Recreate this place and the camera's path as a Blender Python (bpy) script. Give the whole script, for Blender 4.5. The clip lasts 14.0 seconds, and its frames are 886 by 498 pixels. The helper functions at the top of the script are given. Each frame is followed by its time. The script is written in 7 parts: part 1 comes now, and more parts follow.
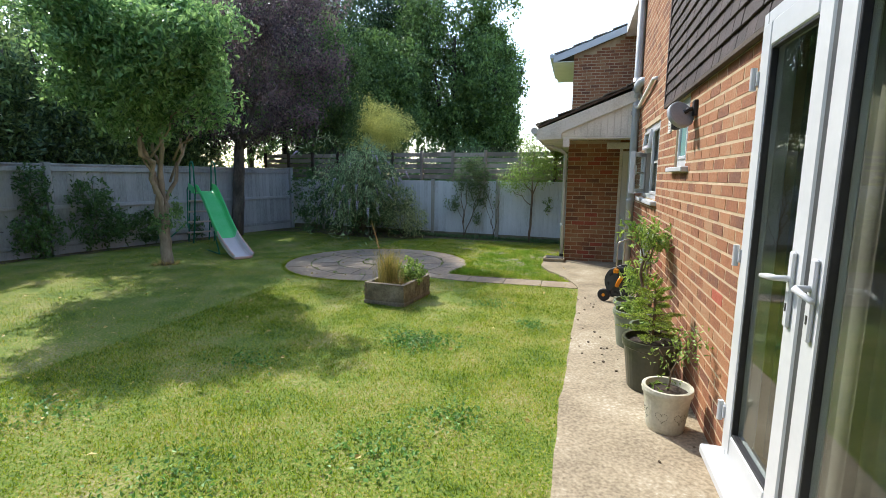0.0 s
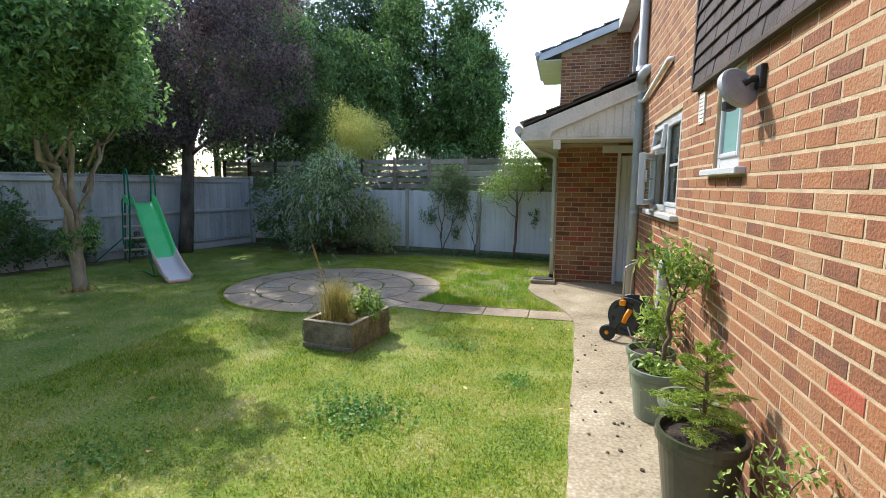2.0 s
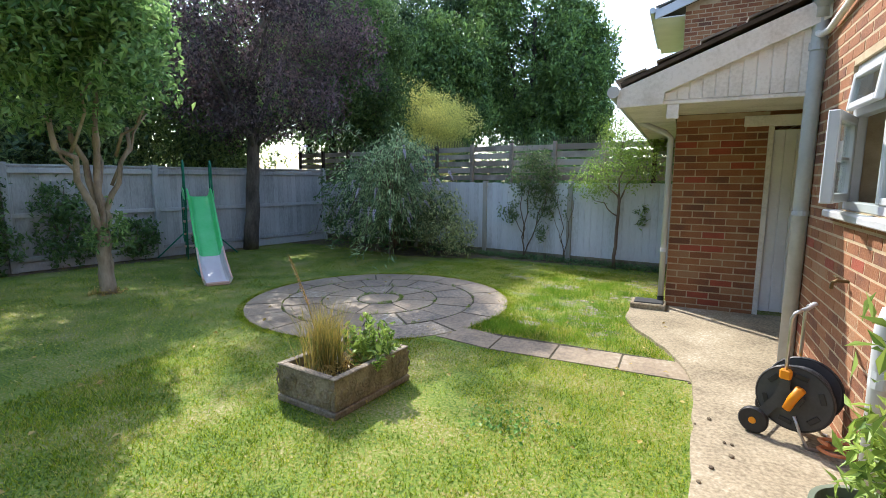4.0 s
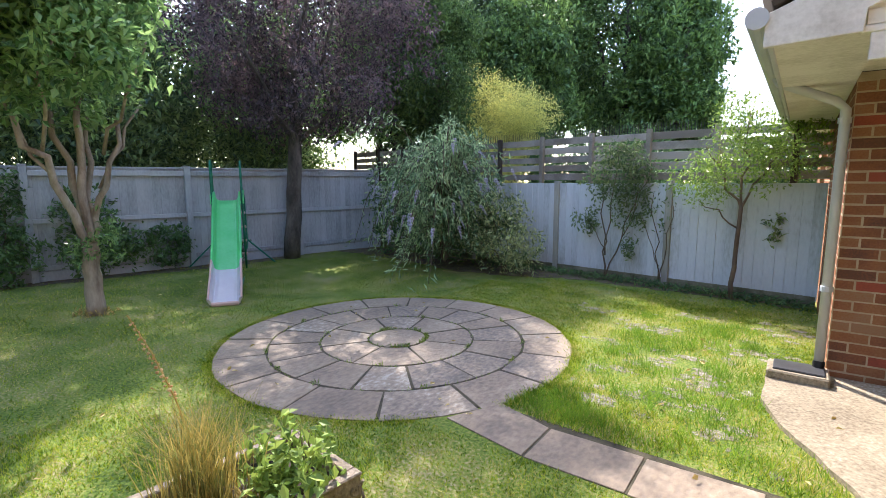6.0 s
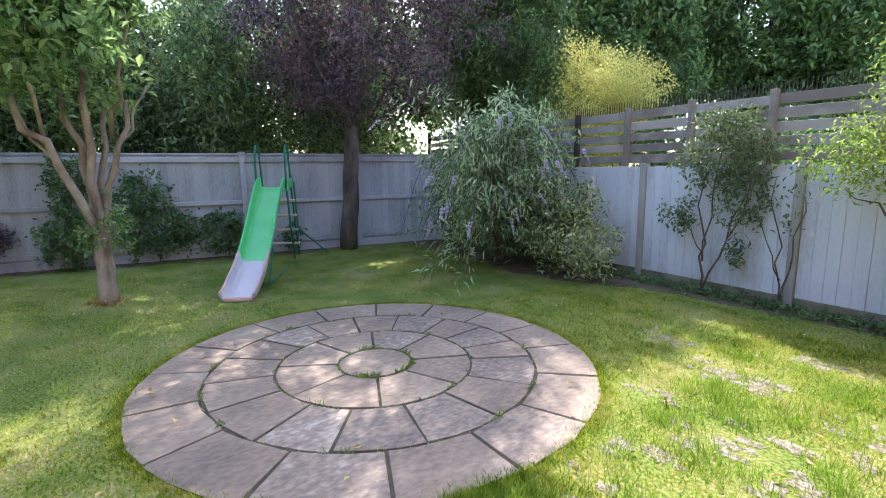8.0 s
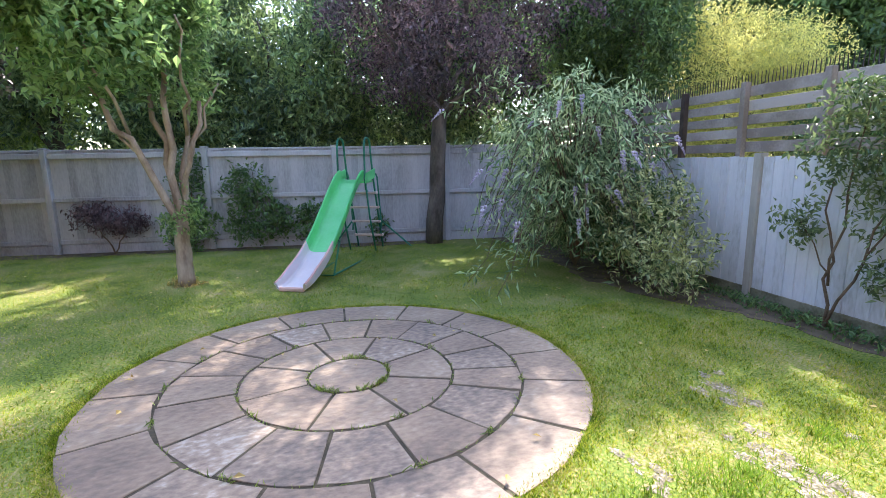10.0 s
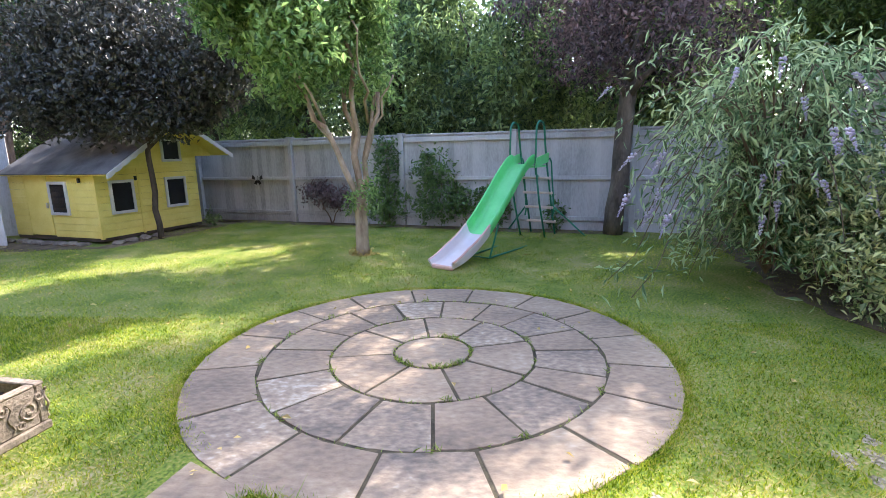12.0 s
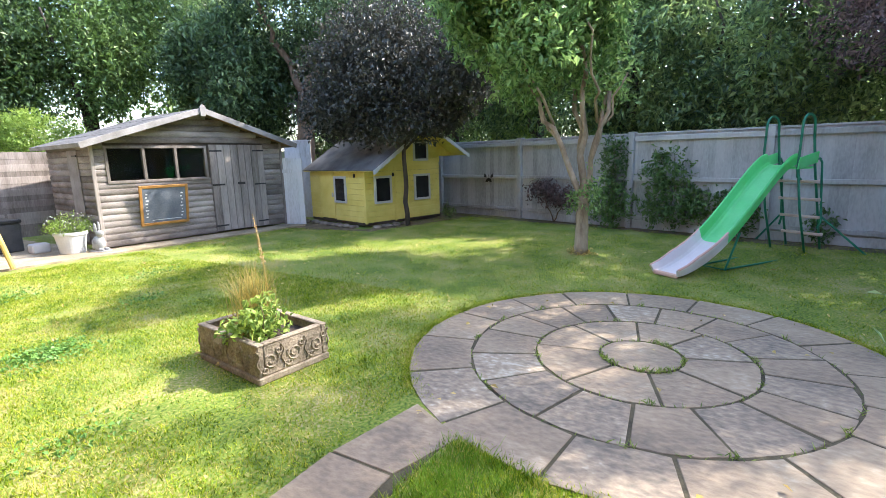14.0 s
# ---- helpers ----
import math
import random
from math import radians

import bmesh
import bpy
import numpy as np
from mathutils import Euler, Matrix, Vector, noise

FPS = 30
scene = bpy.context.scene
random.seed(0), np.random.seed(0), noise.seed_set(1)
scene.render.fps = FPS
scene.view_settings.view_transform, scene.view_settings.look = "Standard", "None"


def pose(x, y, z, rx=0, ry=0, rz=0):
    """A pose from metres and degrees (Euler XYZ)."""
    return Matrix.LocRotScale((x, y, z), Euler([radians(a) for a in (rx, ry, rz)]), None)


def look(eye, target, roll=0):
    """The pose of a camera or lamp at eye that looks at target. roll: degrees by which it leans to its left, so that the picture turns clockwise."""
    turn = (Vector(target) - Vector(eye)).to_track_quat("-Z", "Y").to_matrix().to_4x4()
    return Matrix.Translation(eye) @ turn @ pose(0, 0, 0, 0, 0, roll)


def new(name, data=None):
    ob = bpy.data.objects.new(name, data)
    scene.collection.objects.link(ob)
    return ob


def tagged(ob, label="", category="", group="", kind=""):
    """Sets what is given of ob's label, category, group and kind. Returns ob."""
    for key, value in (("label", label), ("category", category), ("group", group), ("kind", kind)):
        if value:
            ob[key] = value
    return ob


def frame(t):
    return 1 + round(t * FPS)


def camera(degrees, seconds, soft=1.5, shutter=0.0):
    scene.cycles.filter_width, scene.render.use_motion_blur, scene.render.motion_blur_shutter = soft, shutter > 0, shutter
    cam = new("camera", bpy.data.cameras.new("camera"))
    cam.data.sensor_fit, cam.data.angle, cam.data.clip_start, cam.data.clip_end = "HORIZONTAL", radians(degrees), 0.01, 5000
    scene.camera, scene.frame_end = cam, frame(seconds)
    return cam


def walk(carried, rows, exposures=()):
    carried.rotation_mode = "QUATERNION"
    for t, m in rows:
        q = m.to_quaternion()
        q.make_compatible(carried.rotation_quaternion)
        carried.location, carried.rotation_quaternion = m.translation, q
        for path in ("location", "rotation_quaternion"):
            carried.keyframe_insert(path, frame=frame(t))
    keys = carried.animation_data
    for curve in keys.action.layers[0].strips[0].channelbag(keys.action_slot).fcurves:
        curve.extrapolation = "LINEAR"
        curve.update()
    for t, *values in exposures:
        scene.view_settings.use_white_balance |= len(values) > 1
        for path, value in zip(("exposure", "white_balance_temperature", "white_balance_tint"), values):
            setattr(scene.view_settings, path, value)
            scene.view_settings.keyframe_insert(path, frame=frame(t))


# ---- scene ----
cam = camera(84.7, 14.0, soft=0.7)
# (seconds, eye, target, roll)
PATH = [
    (0.0, (0.135, 0.076, 1.668), (-0.386, 1.983, 1.368), 0.5),
    (0.5, (0.054, 0.366, 1.663), (-0.439, 2.280, 1.362), 0.5),
    (1.0, (0.018, 0.684, 1.647), (-0.441, 2.609, 1.361), 0.4),
    (1.5, (0.020, 1.069, 1.643), (-0.422, 3.001, 1.377), 0.4),
    (2.0, (0.027, 1.467, 1.639), (-0.442, 3.394, 1.381), 0.4),
    (2.5, (0.041, 1.939, 1.635), (-0.499, 3.846, 1.372), 0.4),
    (3.0, (0.087, 2.413, 1.626), (-0.553, 4.288, 1.353), 0.3),
    (3.5, (0.090, 2.860, 1.603), (-0.674, 4.687, 1.321), 0.2),
    (6.0, (-0.320, 5.109, 1.583), (-1.493, 6.704, 1.302), -0.3),
    (6.5, (-0.356, 5.521, 1.561), (-1.611, 7.051, 1.273), -0.4),
    (7.0, (-0.377, 5.959, 1.536), (-1.728, 7.403, 1.237), -0.5),
    (9.5, (-0.170, 7.769, 1.508), (-1.931, 8.651, 1.156), -0.9),
    (10.0, (-0.137, 8.093, 1.528), (-1.970, 8.809, 1.173), -1.0),
    (10.5, (-0.092, 8.380, 1.547), (-1.990, 8.901, 1.188), -1.1),
    (11.0, (-0.096, 8.647, 1.514), (-2.038, 8.950, 1.144), -1.1),
    (11.5, (-0.090, 8.891, 1.502), (-2.051, 8.950, 1.117), -1.2),
    (12.0, (-0.086, 9.045, 1.483), (-2.039, 8.872, 1.090), -1.2),
    (12.5, (-0.047, 9.117, 1.452), (-1.967, 8.717, 1.060), -1.3),
    (13.0, (0.023, 9.145, 1.453), (-1.843, 8.538, 1.068), -1.3),
    (13.5, (0.073, 9.157, 1.464), (-1.714, 8.344, 1.084), -1.3),
    (14.0, (0.129, 9.160, 1.485), (-1.552, 8.143, 1.111), -1.4),
]
walk(cam, [(t, look(eye, target, roll)) for t, eye, target, roll in PATH],
     exposures=[(0.0, 1.55, 6450, 9), (3.0, 1.75, 6400, 9), (6.5, 2.33, 6500, 20), (9.5, 2.65, 6450, 23), (12.5, 2.9, 6700, 20), (14.0, 2.7, 6650, 14)])

# ---- light ----
SUN_AZ, SUN_EL = 50.0, 43.8  # degrees left of +y, degrees up
world = bpy.data.worlds.new("world")
scene.world = world
world.use_nodes = True
wn = world.node_tree.nodes
sky = wn.new("ShaderNodeTexSky")
sky.sky_type, sky.sun_disc = "NISHITA", False
sky.sun_elevation, sky.sun_rotation = radians(SUN_EL), radians(-SUN_AZ)
sky.dust_density, sky.air_density = 1.1, 1.0
wn["Background"].inputs["Strength"].default_value = 0.15
world.node_tree.links.new(sky.outputs[0], wn["Background"].inputs["Color"])
sun = new("sun", bpy.data.lights.new("sun", "SUN"))
sun.data.energy, sun.data.angle, sun.data.color = 2.05, radians(0.6), (1.0, 0.95, 0.87)
az, el = radians(SUN_AZ), radians(SUN_EL)
sun.matrix_world = look((-30 * math.sin(az) * math.cos(el), 30 * math.cos(az) * math.cos(el), 30 * math.sin(el)), (0, 0, 0))

# ---- building tools ----
rng = np.random.default_rng(7)


def put(name, data, material, parent=None, m=None, label=""):
    ob = new(name, data)
    if material is not None:
        data.materials.clear()
        data.materials.append(material)
    if parent is not None:
        ob.parent = parent
    if m is not None:
        ob.matrix_basis = m
    if label:
        ob["label"] = label
    return ob


def part(name, bm, material, parent=None, label="", m=None, smooth=False):
    """Links a bmesh as one mesh object under a thing."""
    me = bpy.data.meshes.new(name)
    bmesh.ops.recalc_face_normals(bm, faces=bm.faces)
    bm.to_mesh(me)
    bm.free()
    if smooth:
        me.shade_smooth()
    return put(name, me, material, parent, m, label)


def thing(name, m, label, category, group="", kind=""):
    ob = new(name)
    ob.empty_display_size = 0.1
    ob.matrix_basis = m
    return tagged(ob, label, category, group, kind)


def bx(bm, lo, hi, bev=0.0, m=None):
    """Adds a box from corner lo to corner hi, with bevelled edges."""
    vs = [bm.verts.new((x, y, z)) for x in (lo[0], hi[0]) for y in (lo[1], hi[1]) for z in (lo[2], hi[2])]
    fs = [bm.faces.new([vs[i] for i in q]) for q in ((0, 1, 3, 2), (4, 6, 7, 5), (0, 4, 5, 1), (2, 3, 7, 6), (0, 2, 6, 4), (1, 5, 7, 3))]
    if bev > 0:
        es = list({e for f in fs for e in f.edges})
        got = bmesh.ops.bevel(bm, geom=es, offset=bev, segments=1, affect="EDGES")
        vs = list({v for f in got["faces"] for v in f.verts})
    if m is not None:
        for v in vs:
            v.co = m @ v.co
    return vs


def boxed(lo, hi, bev=0.0, m=None):
    bm = bmesh.new()
    bx(bm, lo, hi, bev, m)
    return bm


def prism(outline, z0, z1, axis="z", bev=0.0):
    """A solid from a flat outline, drawn out along an axis."""
    bm = bmesh.new()
    def at(p, h):
        return {"z": (p[0], p[1], h), "y": (p[0], h, p[1]), "x": (h, p[0], p[1])}[axis]
    a = [bm.verts.new(at(p, z0)) for p in outline]
    b = [bm.verts.new(at(p, z1)) for p in outline]
    bm.faces.new(a), bm.faces.new(b)
    n = len(outline)
    for i in range(n):
        bm.faces.new((a[i], a[(i + 1) % n], b[(i + 1) % n], b[i]))
    if bev > 0:
        bmesh.ops.bevel(bm, geom=list(bm.edges), offset=bev, segments=1, affect="EDGES")
    return bm


def tube(bm, pts, radii, seg=8, cap=True):
    """Sweeps a round section along points."""
    pts = [Vector(p) for p in pts]
    if not hasattr(radii, "__len__"):
        radii = [radii] * len(pts)
    rings, side = [], None
    for i, p in enumerate(pts):
        way = (pts[min(i + 1, len(pts) - 1)] - pts[max(i - 1, 0)]).normalized()
        if side is None:
            side = way.orthogonal().normalized()
        side = (side - way * side.dot(way)).normalized()
        up = way.cross(side)
        rings.append([bm.verts.new(p + radii[i] * (side * math.cos(a) + up * math.sin(a))) for a in (math.tau * k / seg for k in range(seg))])
    for r, s in zip(rings, rings[1:]):
        for k in range(seg):
            bm.faces.new((r[k], r[(k + 1) % seg], s[(k + 1) % seg], s[k]))
    if cap:
        bm.faces.new(rings[0][::-1]), bm.faces.new(rings[-1])
    return bm


def lathe(bm, profile, seg=28, m=None):
    """Turns a profile of (radius, height) about z."""
    rings = []
    for r, z in profile:
        rings.append([bm.verts.new((r * math.cos(math.tau * k / seg), r * math.sin(math.tau * k / seg), z)) for k in range(seg)])
    for a, b in zip(rings, rings[1:]):
        for k in range(seg):
            bm.faces.new((a[k], a[(k + 1) % seg], b[(k + 1) % seg], b[k]))
    bm.faces.new(rings[0][::-1]), bm.faces.new(rings[-1])
    if m is not None:
        for v in bm.verts:
            v.co = m @ v.co
    return bm


def mesh_of(name, verts, sides):
    """A mesh from an array of corner points, taken in runs of `sides` to a face."""
    verts = np.asarray(verts, dtype=np.float32).reshape(-1, 3)
    n = len(verts)
    me = bpy.data.meshes.new(name)
    me.vertices.add(n)
    me.vertices.foreach_set("co", verts.ravel())
    me.loops.add(n)
    me.loops.foreach_set("vertex_index", np.arange(n, dtype=np.int32))
    me.polygons.add(n // sides)
    me.polygons.foreach_set("loop_start", np.arange(0, n, sides, dtype=np.int32))
    me.polygons.foreach_set("loop_total", np.full(n // sides, sides, dtype=np.int32))
    me.update(calc_edges=True)
    me.shade_flat()
    return me


def leaf_mesh(name, centres, out, length, width, droop=0.2, spread=0.9):
    """Many folded leaves: each is two triangles that meet along the midrib."""
    n = len(centres)
    way = out * (1 - spread) + rng.normal(size=(n, 3)) * spread
    way[:, 2] -= droop
    way /= np.linalg.norm(way, axis=1)[:, None] + 1e-9
    side = np.cross(way, rng.normal(size=(n, 3)) * 0.5 + np.array([0, 0, 1.0]))
    side /= np.linalg.norm(side, axis=1)[:, None] + 1e-9
    up = np.cross(side, way)
    size = rng.uniform(0.65, 1.25, n)[:, None]
    a = centres - way * length * 0.5 * size
    d = centres + way * length * 0.5 * size - up * length * 0.12 * size
    mid = centres - way * length * 0.05 * size
    b = mid + side * width * 0.5 * size + up * width * 0.18 * size
    c = mid - side * width * 0.5 * size + up * width * 0.18 * size
    return mesh_of(name, np.stack([a, b, d, a, d, c], axis=1), 3)


def clumps(blobs, count, shell=0.55, clump=0.22, per=14):
    """Leaf places in clumps near the skins of ellipsoids (x, y, z, rx, ry, rz), and the way out."""
    vol = np.array([b[3] * b[4] + b[4] * b[5] + b[3] * b[5] for b in blobs])
    k = max(1, count // per)
    pick = rng.choice(len(blobs), k, p=vol / vol.sum())
    b = np.array(blobs)[pick]
    v = rng.normal(size=(k, 3))
    v /= np.linalg.norm(v, axis=1)[:, None]
    r = shell + (1.06 - shell) * rng.random(k) ** 0.6
    c = b[:, :3] + v * r[:, None] * b[:, 3:]
    pos = np.repeat(c, per, axis=0) + rng.normal(size=(k * per, 3)) * clump * 0.55
    return pos, np.repeat(v, per, axis=0)


def blob_crown(x, y, z, rx, ry, rz, n, seed, lump=0.45, far=0.82):
    """A crown's ellipsoid broken up into n smaller uneven lumps."""
    r = np.random.default_rng(seed)
    out = [(x, y, z, rx * 0.62, ry * 0.62, rz * 0.62)]
    for _ in range(n):
        v = r.normal(size=3)
        v /= np.linalg.norm(v)
        q = r.uniform(0.5, far)
        s = r.uniform(0.6, 1.15) * lump
        out.append((x + v[0] * rx * q, y + v[1] * ry * q, z + v[2] * rz * q, rx * s, ry * s, rz * s * 0.9))
    return out


def limb(bm, a, b, r0, r1, seed, bend=0.12, steps=5, seg=8):
    r = np.random.default_rng(seed)
    a, b = np.array(a, float), np.array(b, float)
    ln = np.linalg.norm(b - a)
    pts, rad = [], []
    for i in range(steps + 1):
        f = i / steps
        off = r.normal(size=3) * bend * ln * (0 if i in (0, steps) else 0.35)
        pts.append(a + (b - a) * f + off)
        rad.append(r0 + (r1 - r0) * f)
    tube(bm, pts, rad, seg)
    return pts[-1]

# ---- materials ----
def mat(name, stops, scale=6.0, rough=0.8, bump=0.2, bump_scale=60.0, metal=0.0, fine=0.35, tint=0.0, spec=0.4, translucent=0.0, stretch=(1, 1, 1), island=0.0, detail=6.0):
    """Colours from a broad and a fine noise, with relief. tint: variation from object to object; island: from piece to piece."""
    m = bpy.data.materials.new(name)
    m.use_nodes = True
    nt = m.node_tree
    nd, ln = nt.nodes, nt.links
    p = nd["Principled BSDF"]
    p.inputs["Roughness"].default_value, p.inputs["Metallic"].default_value = rough, metal
    p.inputs["Specular IOR Level"].default_value = spec
    geo = nd.new("ShaderNodeNewGeometry")
    mp = nd.new("ShaderNodeMapping")
    mp.inputs["Scale"].default_value = stretch
    ln.new(geo.outputs["Position"], mp.inputs["Vector"])
    a, b = nd.new("ShaderNodeTexNoise"), nd.new("ShaderNodeTexNoise")
    a.inputs["Scale"].default_value, a.inputs["Detail"].default_value = scale, detail
    b.inputs["Scale"].default_value, b.inputs["Detail"].default_value = bump_scale, 5
    for t in (a, b):
        ln.new(mp.outputs[0], t.inputs["Vector"])
    mix = nd.new("ShaderNodeMath")
    mix.operation = "MULTIPLY_ADD"
    mix.inputs[1].default_value = fine
    sub = nd.new("ShaderNodeMath")
    sub.operation = "SUBTRACT"
    sub.inputs[1].default_value = 0.5
    ln.new(b.outputs["Fac"], sub.inputs[0])
    ln.new(sub.outputs[0], mix.inputs[0])
    ln.new(a.outputs["Fac"], mix.inputs[2])
    last = mix.outputs[0]
    for amount, source in ((tint, None), (island, geo)):
        if amount > 0:
            src = nd.new("ShaderNodeObjectInfo").outputs["Random"] if source is None else geo.outputs["Random Per Island"]
            s2, m2 = nd.new("ShaderNodeMath"), nd.new("ShaderNodeMath")
            s2.operation, m2.operation = "SUBTRACT", "MULTIPLY_ADD"
            s2.inputs[1].default_value, m2.inputs[1].default_value = 0.5, amount
            ln.new(src, s2.inputs[0])
            ln.new(s2.outputs[0], m2.inputs[0])
            ln.new(last, m2.inputs[2])
            last = m2.outputs[0]
    ramp = nd.new("ShaderNodeValToRGB")
    el_ = ramp.color_ramp.elements
    while len(el_) < len(stops):
        el_.new(0.5)
    for e, (pos, col) in zip(el_, stops):
        e.position, e.color = pos, (*col, 1)
    ln.new(last, ramp.inputs[0])
    ln.new(ramp.outputs[0], p.inputs["Base Color"])
    if bump > 0:
        bp = nd.new("ShaderNodeBump")
        bp.inputs["Strength"].default_value, bp.inputs["Distance"].default_value = bump, 0.01
        ln.new(b.outputs["Fac"], bp.inputs["Height"])
        ln.new(bp.outputs[0], p.inputs["Normal"])
    if translucent > 0:
        tr, mx = nd.new("ShaderNodeBsdfTranslucent"), nd.new("ShaderNodeMixShader")
        mx.inputs[0].default_value = translucent
        ln.new(ramp.outputs[0], tr.inputs["Color"])
        ln.new(p.outputs[0], mx.inputs[1]), ln.new(tr.outputs[0], mx.inputs[2])
        ln.new(mx.outputs[0], nd["Material Output"].inputs["Surface"])
    return m


def two(a, b, lo=0.3, hi=0.7):
    return [(lo, a), (hi, b)]


def foliage(name, dark, light, tr=0.3, rough=0.5, lift=1.8):
    dark, light = [c * lift for c in dark], [c * lift for c in light]
    return mat(name, two(dark, light, 0.25, 0.8), scale=0.9, rough=rough, bump=0, bump_scale=25, island=0.7, fine=0.2, translucent=tr, spec=0.5)


M_LAWN = mat("lawn_soil", [(0.22, (0.06, 0.105, 0.014)), (0.38, (0.125, 0.20, 0.022)), (0.52, (0.165, 0.215, 0.030)), (0.67, (0.245, 0.245, 0.07)), (0.84, (0.34, 0.30, 0.16))], 1.9, 0.95, 0.9, 45, fine=1.6, detail=8)
M_GRASS = mat("grass", [(0.2, (0.105, 0.18, 0.011)), (0.38, (0.25, 0.375, 0.022)), (0.53, (0.375, 0.475, 0.034)), (0.67, (0.50, 0.505, 0.075)), (0.82, (0.58, 0.51, 0.18))], 1.9, 0.7, 0, 9, island=0.7, fine=1.0, translucent=0.45, spec=0.1)
M_LONG = mat("long_grass", two((0.11, 0.24, 0.02), (0.26, 0.44, 0.05)), 3, 0.6, 0, 40, island=0.5, translucent=0.45, spec=0.2)
M_DRYSOIL = mat("dry_soil", [(0.2, (0.09, 0.085, 0.05)), (0.45, (0.19, 0.175, 0.11)), (0.64, (0.30, 0.275, 0.20)), (0.9, (0.46, 0.44, 0.37))], 16, 0.95, 0.8, 60, fine=1.4)
M_CLOVER = foliage("clover", (0.05, 0.12, 0.025), (0.12, 0.24, 0.05))
M_EARTH = mat("bare_earth", two((0.075, 0.055, 0.036), (0.20, 0.155, 0.10)), 5, 0.95, 0.6, 45)
M_COMPOST = mat("dark_compost", two((0.02, 0.015, 0.011), (0.065, 0.047, 0.033)), 12, 0.95, 0.9, 60, fine=0.9)
M_CONC = mat("concrete_path", [(0.10, (0.09, 0.075, 0.053)), (0.34, (0.24, 0.198, 0.132)), (0.55, (0.35, 0.29, 0.195)), (0.70, (0.43, 0.37, 0.265)), (0.9, (0.62, 0.57, 0.47))], 1.6, 0.9, 0.7, 48, fine=0.95, detail=10)
M_STONE = mat("paving_stone", [(0.12, (0.135, 0.11, 0.08)), (0.34, (0.21, 0.165, 0.118)), (0.5, (0.272, 0.21, 0.144)), (0.66, (0.325, 0.258, 0.176)), (0.92, (0.45, 0.395, 0.30))], 2.0, 0.7, 0.8, 30, fine=0.8, tint=0.22, stretch=(1.0, 0.6, 1), detail=12)
M_STONEG = mat("grey_lichen_stone", [(0.14, (0.105, 0.093, 0.074)), (0.34, (0.18, 0.15, 0.115)), (0.5, (0.25, 0.20, 0.145)), (0.66, (0.325, 0.262, 0.185)), (0.86, (0.48, 0.43, 0.34))], 2.6, 0.68, 0.9, 30, fine=1.05, tint=0.34, stretch=(1.0, 0.6, 1), detail=12)
M_JOINT = mat("dirt_joint", two((0.035, 0.032, 0.02), (0.11, 0.095, 0.055)), 7, 0.95, 0.5, 60)
M_BRICK = mat("brick", [(0.08, (0.155, 0.07, 0.044)), (0.32, (0.24, 0.097, 0.048)), (0.55, (0.30, 0.125, 0.057)), (0.75, (0.335, 0.158, 0.076)), (0.92, (0.335, 0.19, 0.105))], 4, 0.88, 0.7, 70, fine=0.7, tint=0.75)
M_BRICKS = mat("brick_rest", [(0.08, (0.155, 0.07, 0.044)), (0.32, (0.24, 0.097, 0.048)), (0.55, (0.30, 0.125, 0.057)), (0.75, (0.335, 0.158, 0.076)), (0.92, (0.335, 0.19, 0.105))], 4, 0.88, 0.7, 70, fine=0.7, island=0.65)
M_BRICKR = mat("red_brick", two((0.26, 0.062, 0.036), (0.36, 0.088, 0.05)), 5, 0.85, 0.6, 70, fine=0.6, tint=0.3)
M_MORTAR = mat("mortar", two((0.40, 0.305, 0.19), (0.53, 0.42, 0.28)), 9, 0.95, 0.4, 120)
M_TILE = mat("dark_hung_tile", two((0.026, 0.017, 0.016), (0.06, 0.04, 0.037)), 4, 0.75, 0.3, 60, tint=0.25, island=0.2)
M_ROOF = mat("roof_tile", two((0.11, 0.095, 0.08), (0.28, 0.245, 0.20)), 5, 0.9, 0.5, 50, island=0.5)
M_UPVC = mat("white_plastic", two((0.50, 0.515, 0.53), (0.60, 0.61, 0.62)), 3, 0.3, 0.03, 40, fine=0.2)
M_BOARD = mat("white_painted_board", two((0.55, 0.53, 0.47), (0.80, 0.78, 0.73), 0.2, 0.6), 3, 0.6, 0.12, 40, fine=0.6)
M_DOOR = mat("pale_painted_door", two((0.68, 0.70, 0.71), (0.80, 0.82, 0.82)), 2, 0.5, 0.06, 30)
M_FENCE = mat("grey_painted_fence", [(0.2, (0.27, 0.28, 0.285)), (0.5, (0.44, 0.455, 0.465)), (0.8, (0.55, 0.565, 0.57))], 1.7, 0.8, 0.3, 35, fine=0.5, tint=0.25, stretch=(1, 1, 0.35))
M_FENCE2 = mat("pale_blue_fence", [(0.15, (0.38, 0.40, 0.38)), (0.45, (0.62, 0.65, 0.67)), (0.8, (0.72, 0.75, 0.77))], 2.2, 0.8, 0.3, 40, fine=0.5, tint=0.2, stretch=(1, 1, 0.3))
M_POSTW = mat("weathered_post", two((0.30, 0.29, 0.25), (0.48, 0.46, 0.40)), 4, 0.9, 0.4, 50, stretch=(1, 1, 0.25))
M_MOSSB = mat("mossy_gravel_board", two((0.09, 0.09, 0.045), (0.26, 0.25, 0.17)), 5, 0.95, 0.5, 40)
M_SLAT = mat("weathered_slat", two((0.22, 0.19, 0.155), (0.43, 0.39, 0.335)), 3, 0.85, 0.3, 45, tint=0.5)
M_DARKW = mat("dark_wood", two((0.04, 0.03, 0.022), (0.10, 0.075, 0.055)), 3, 0.85, 0.3, 45)
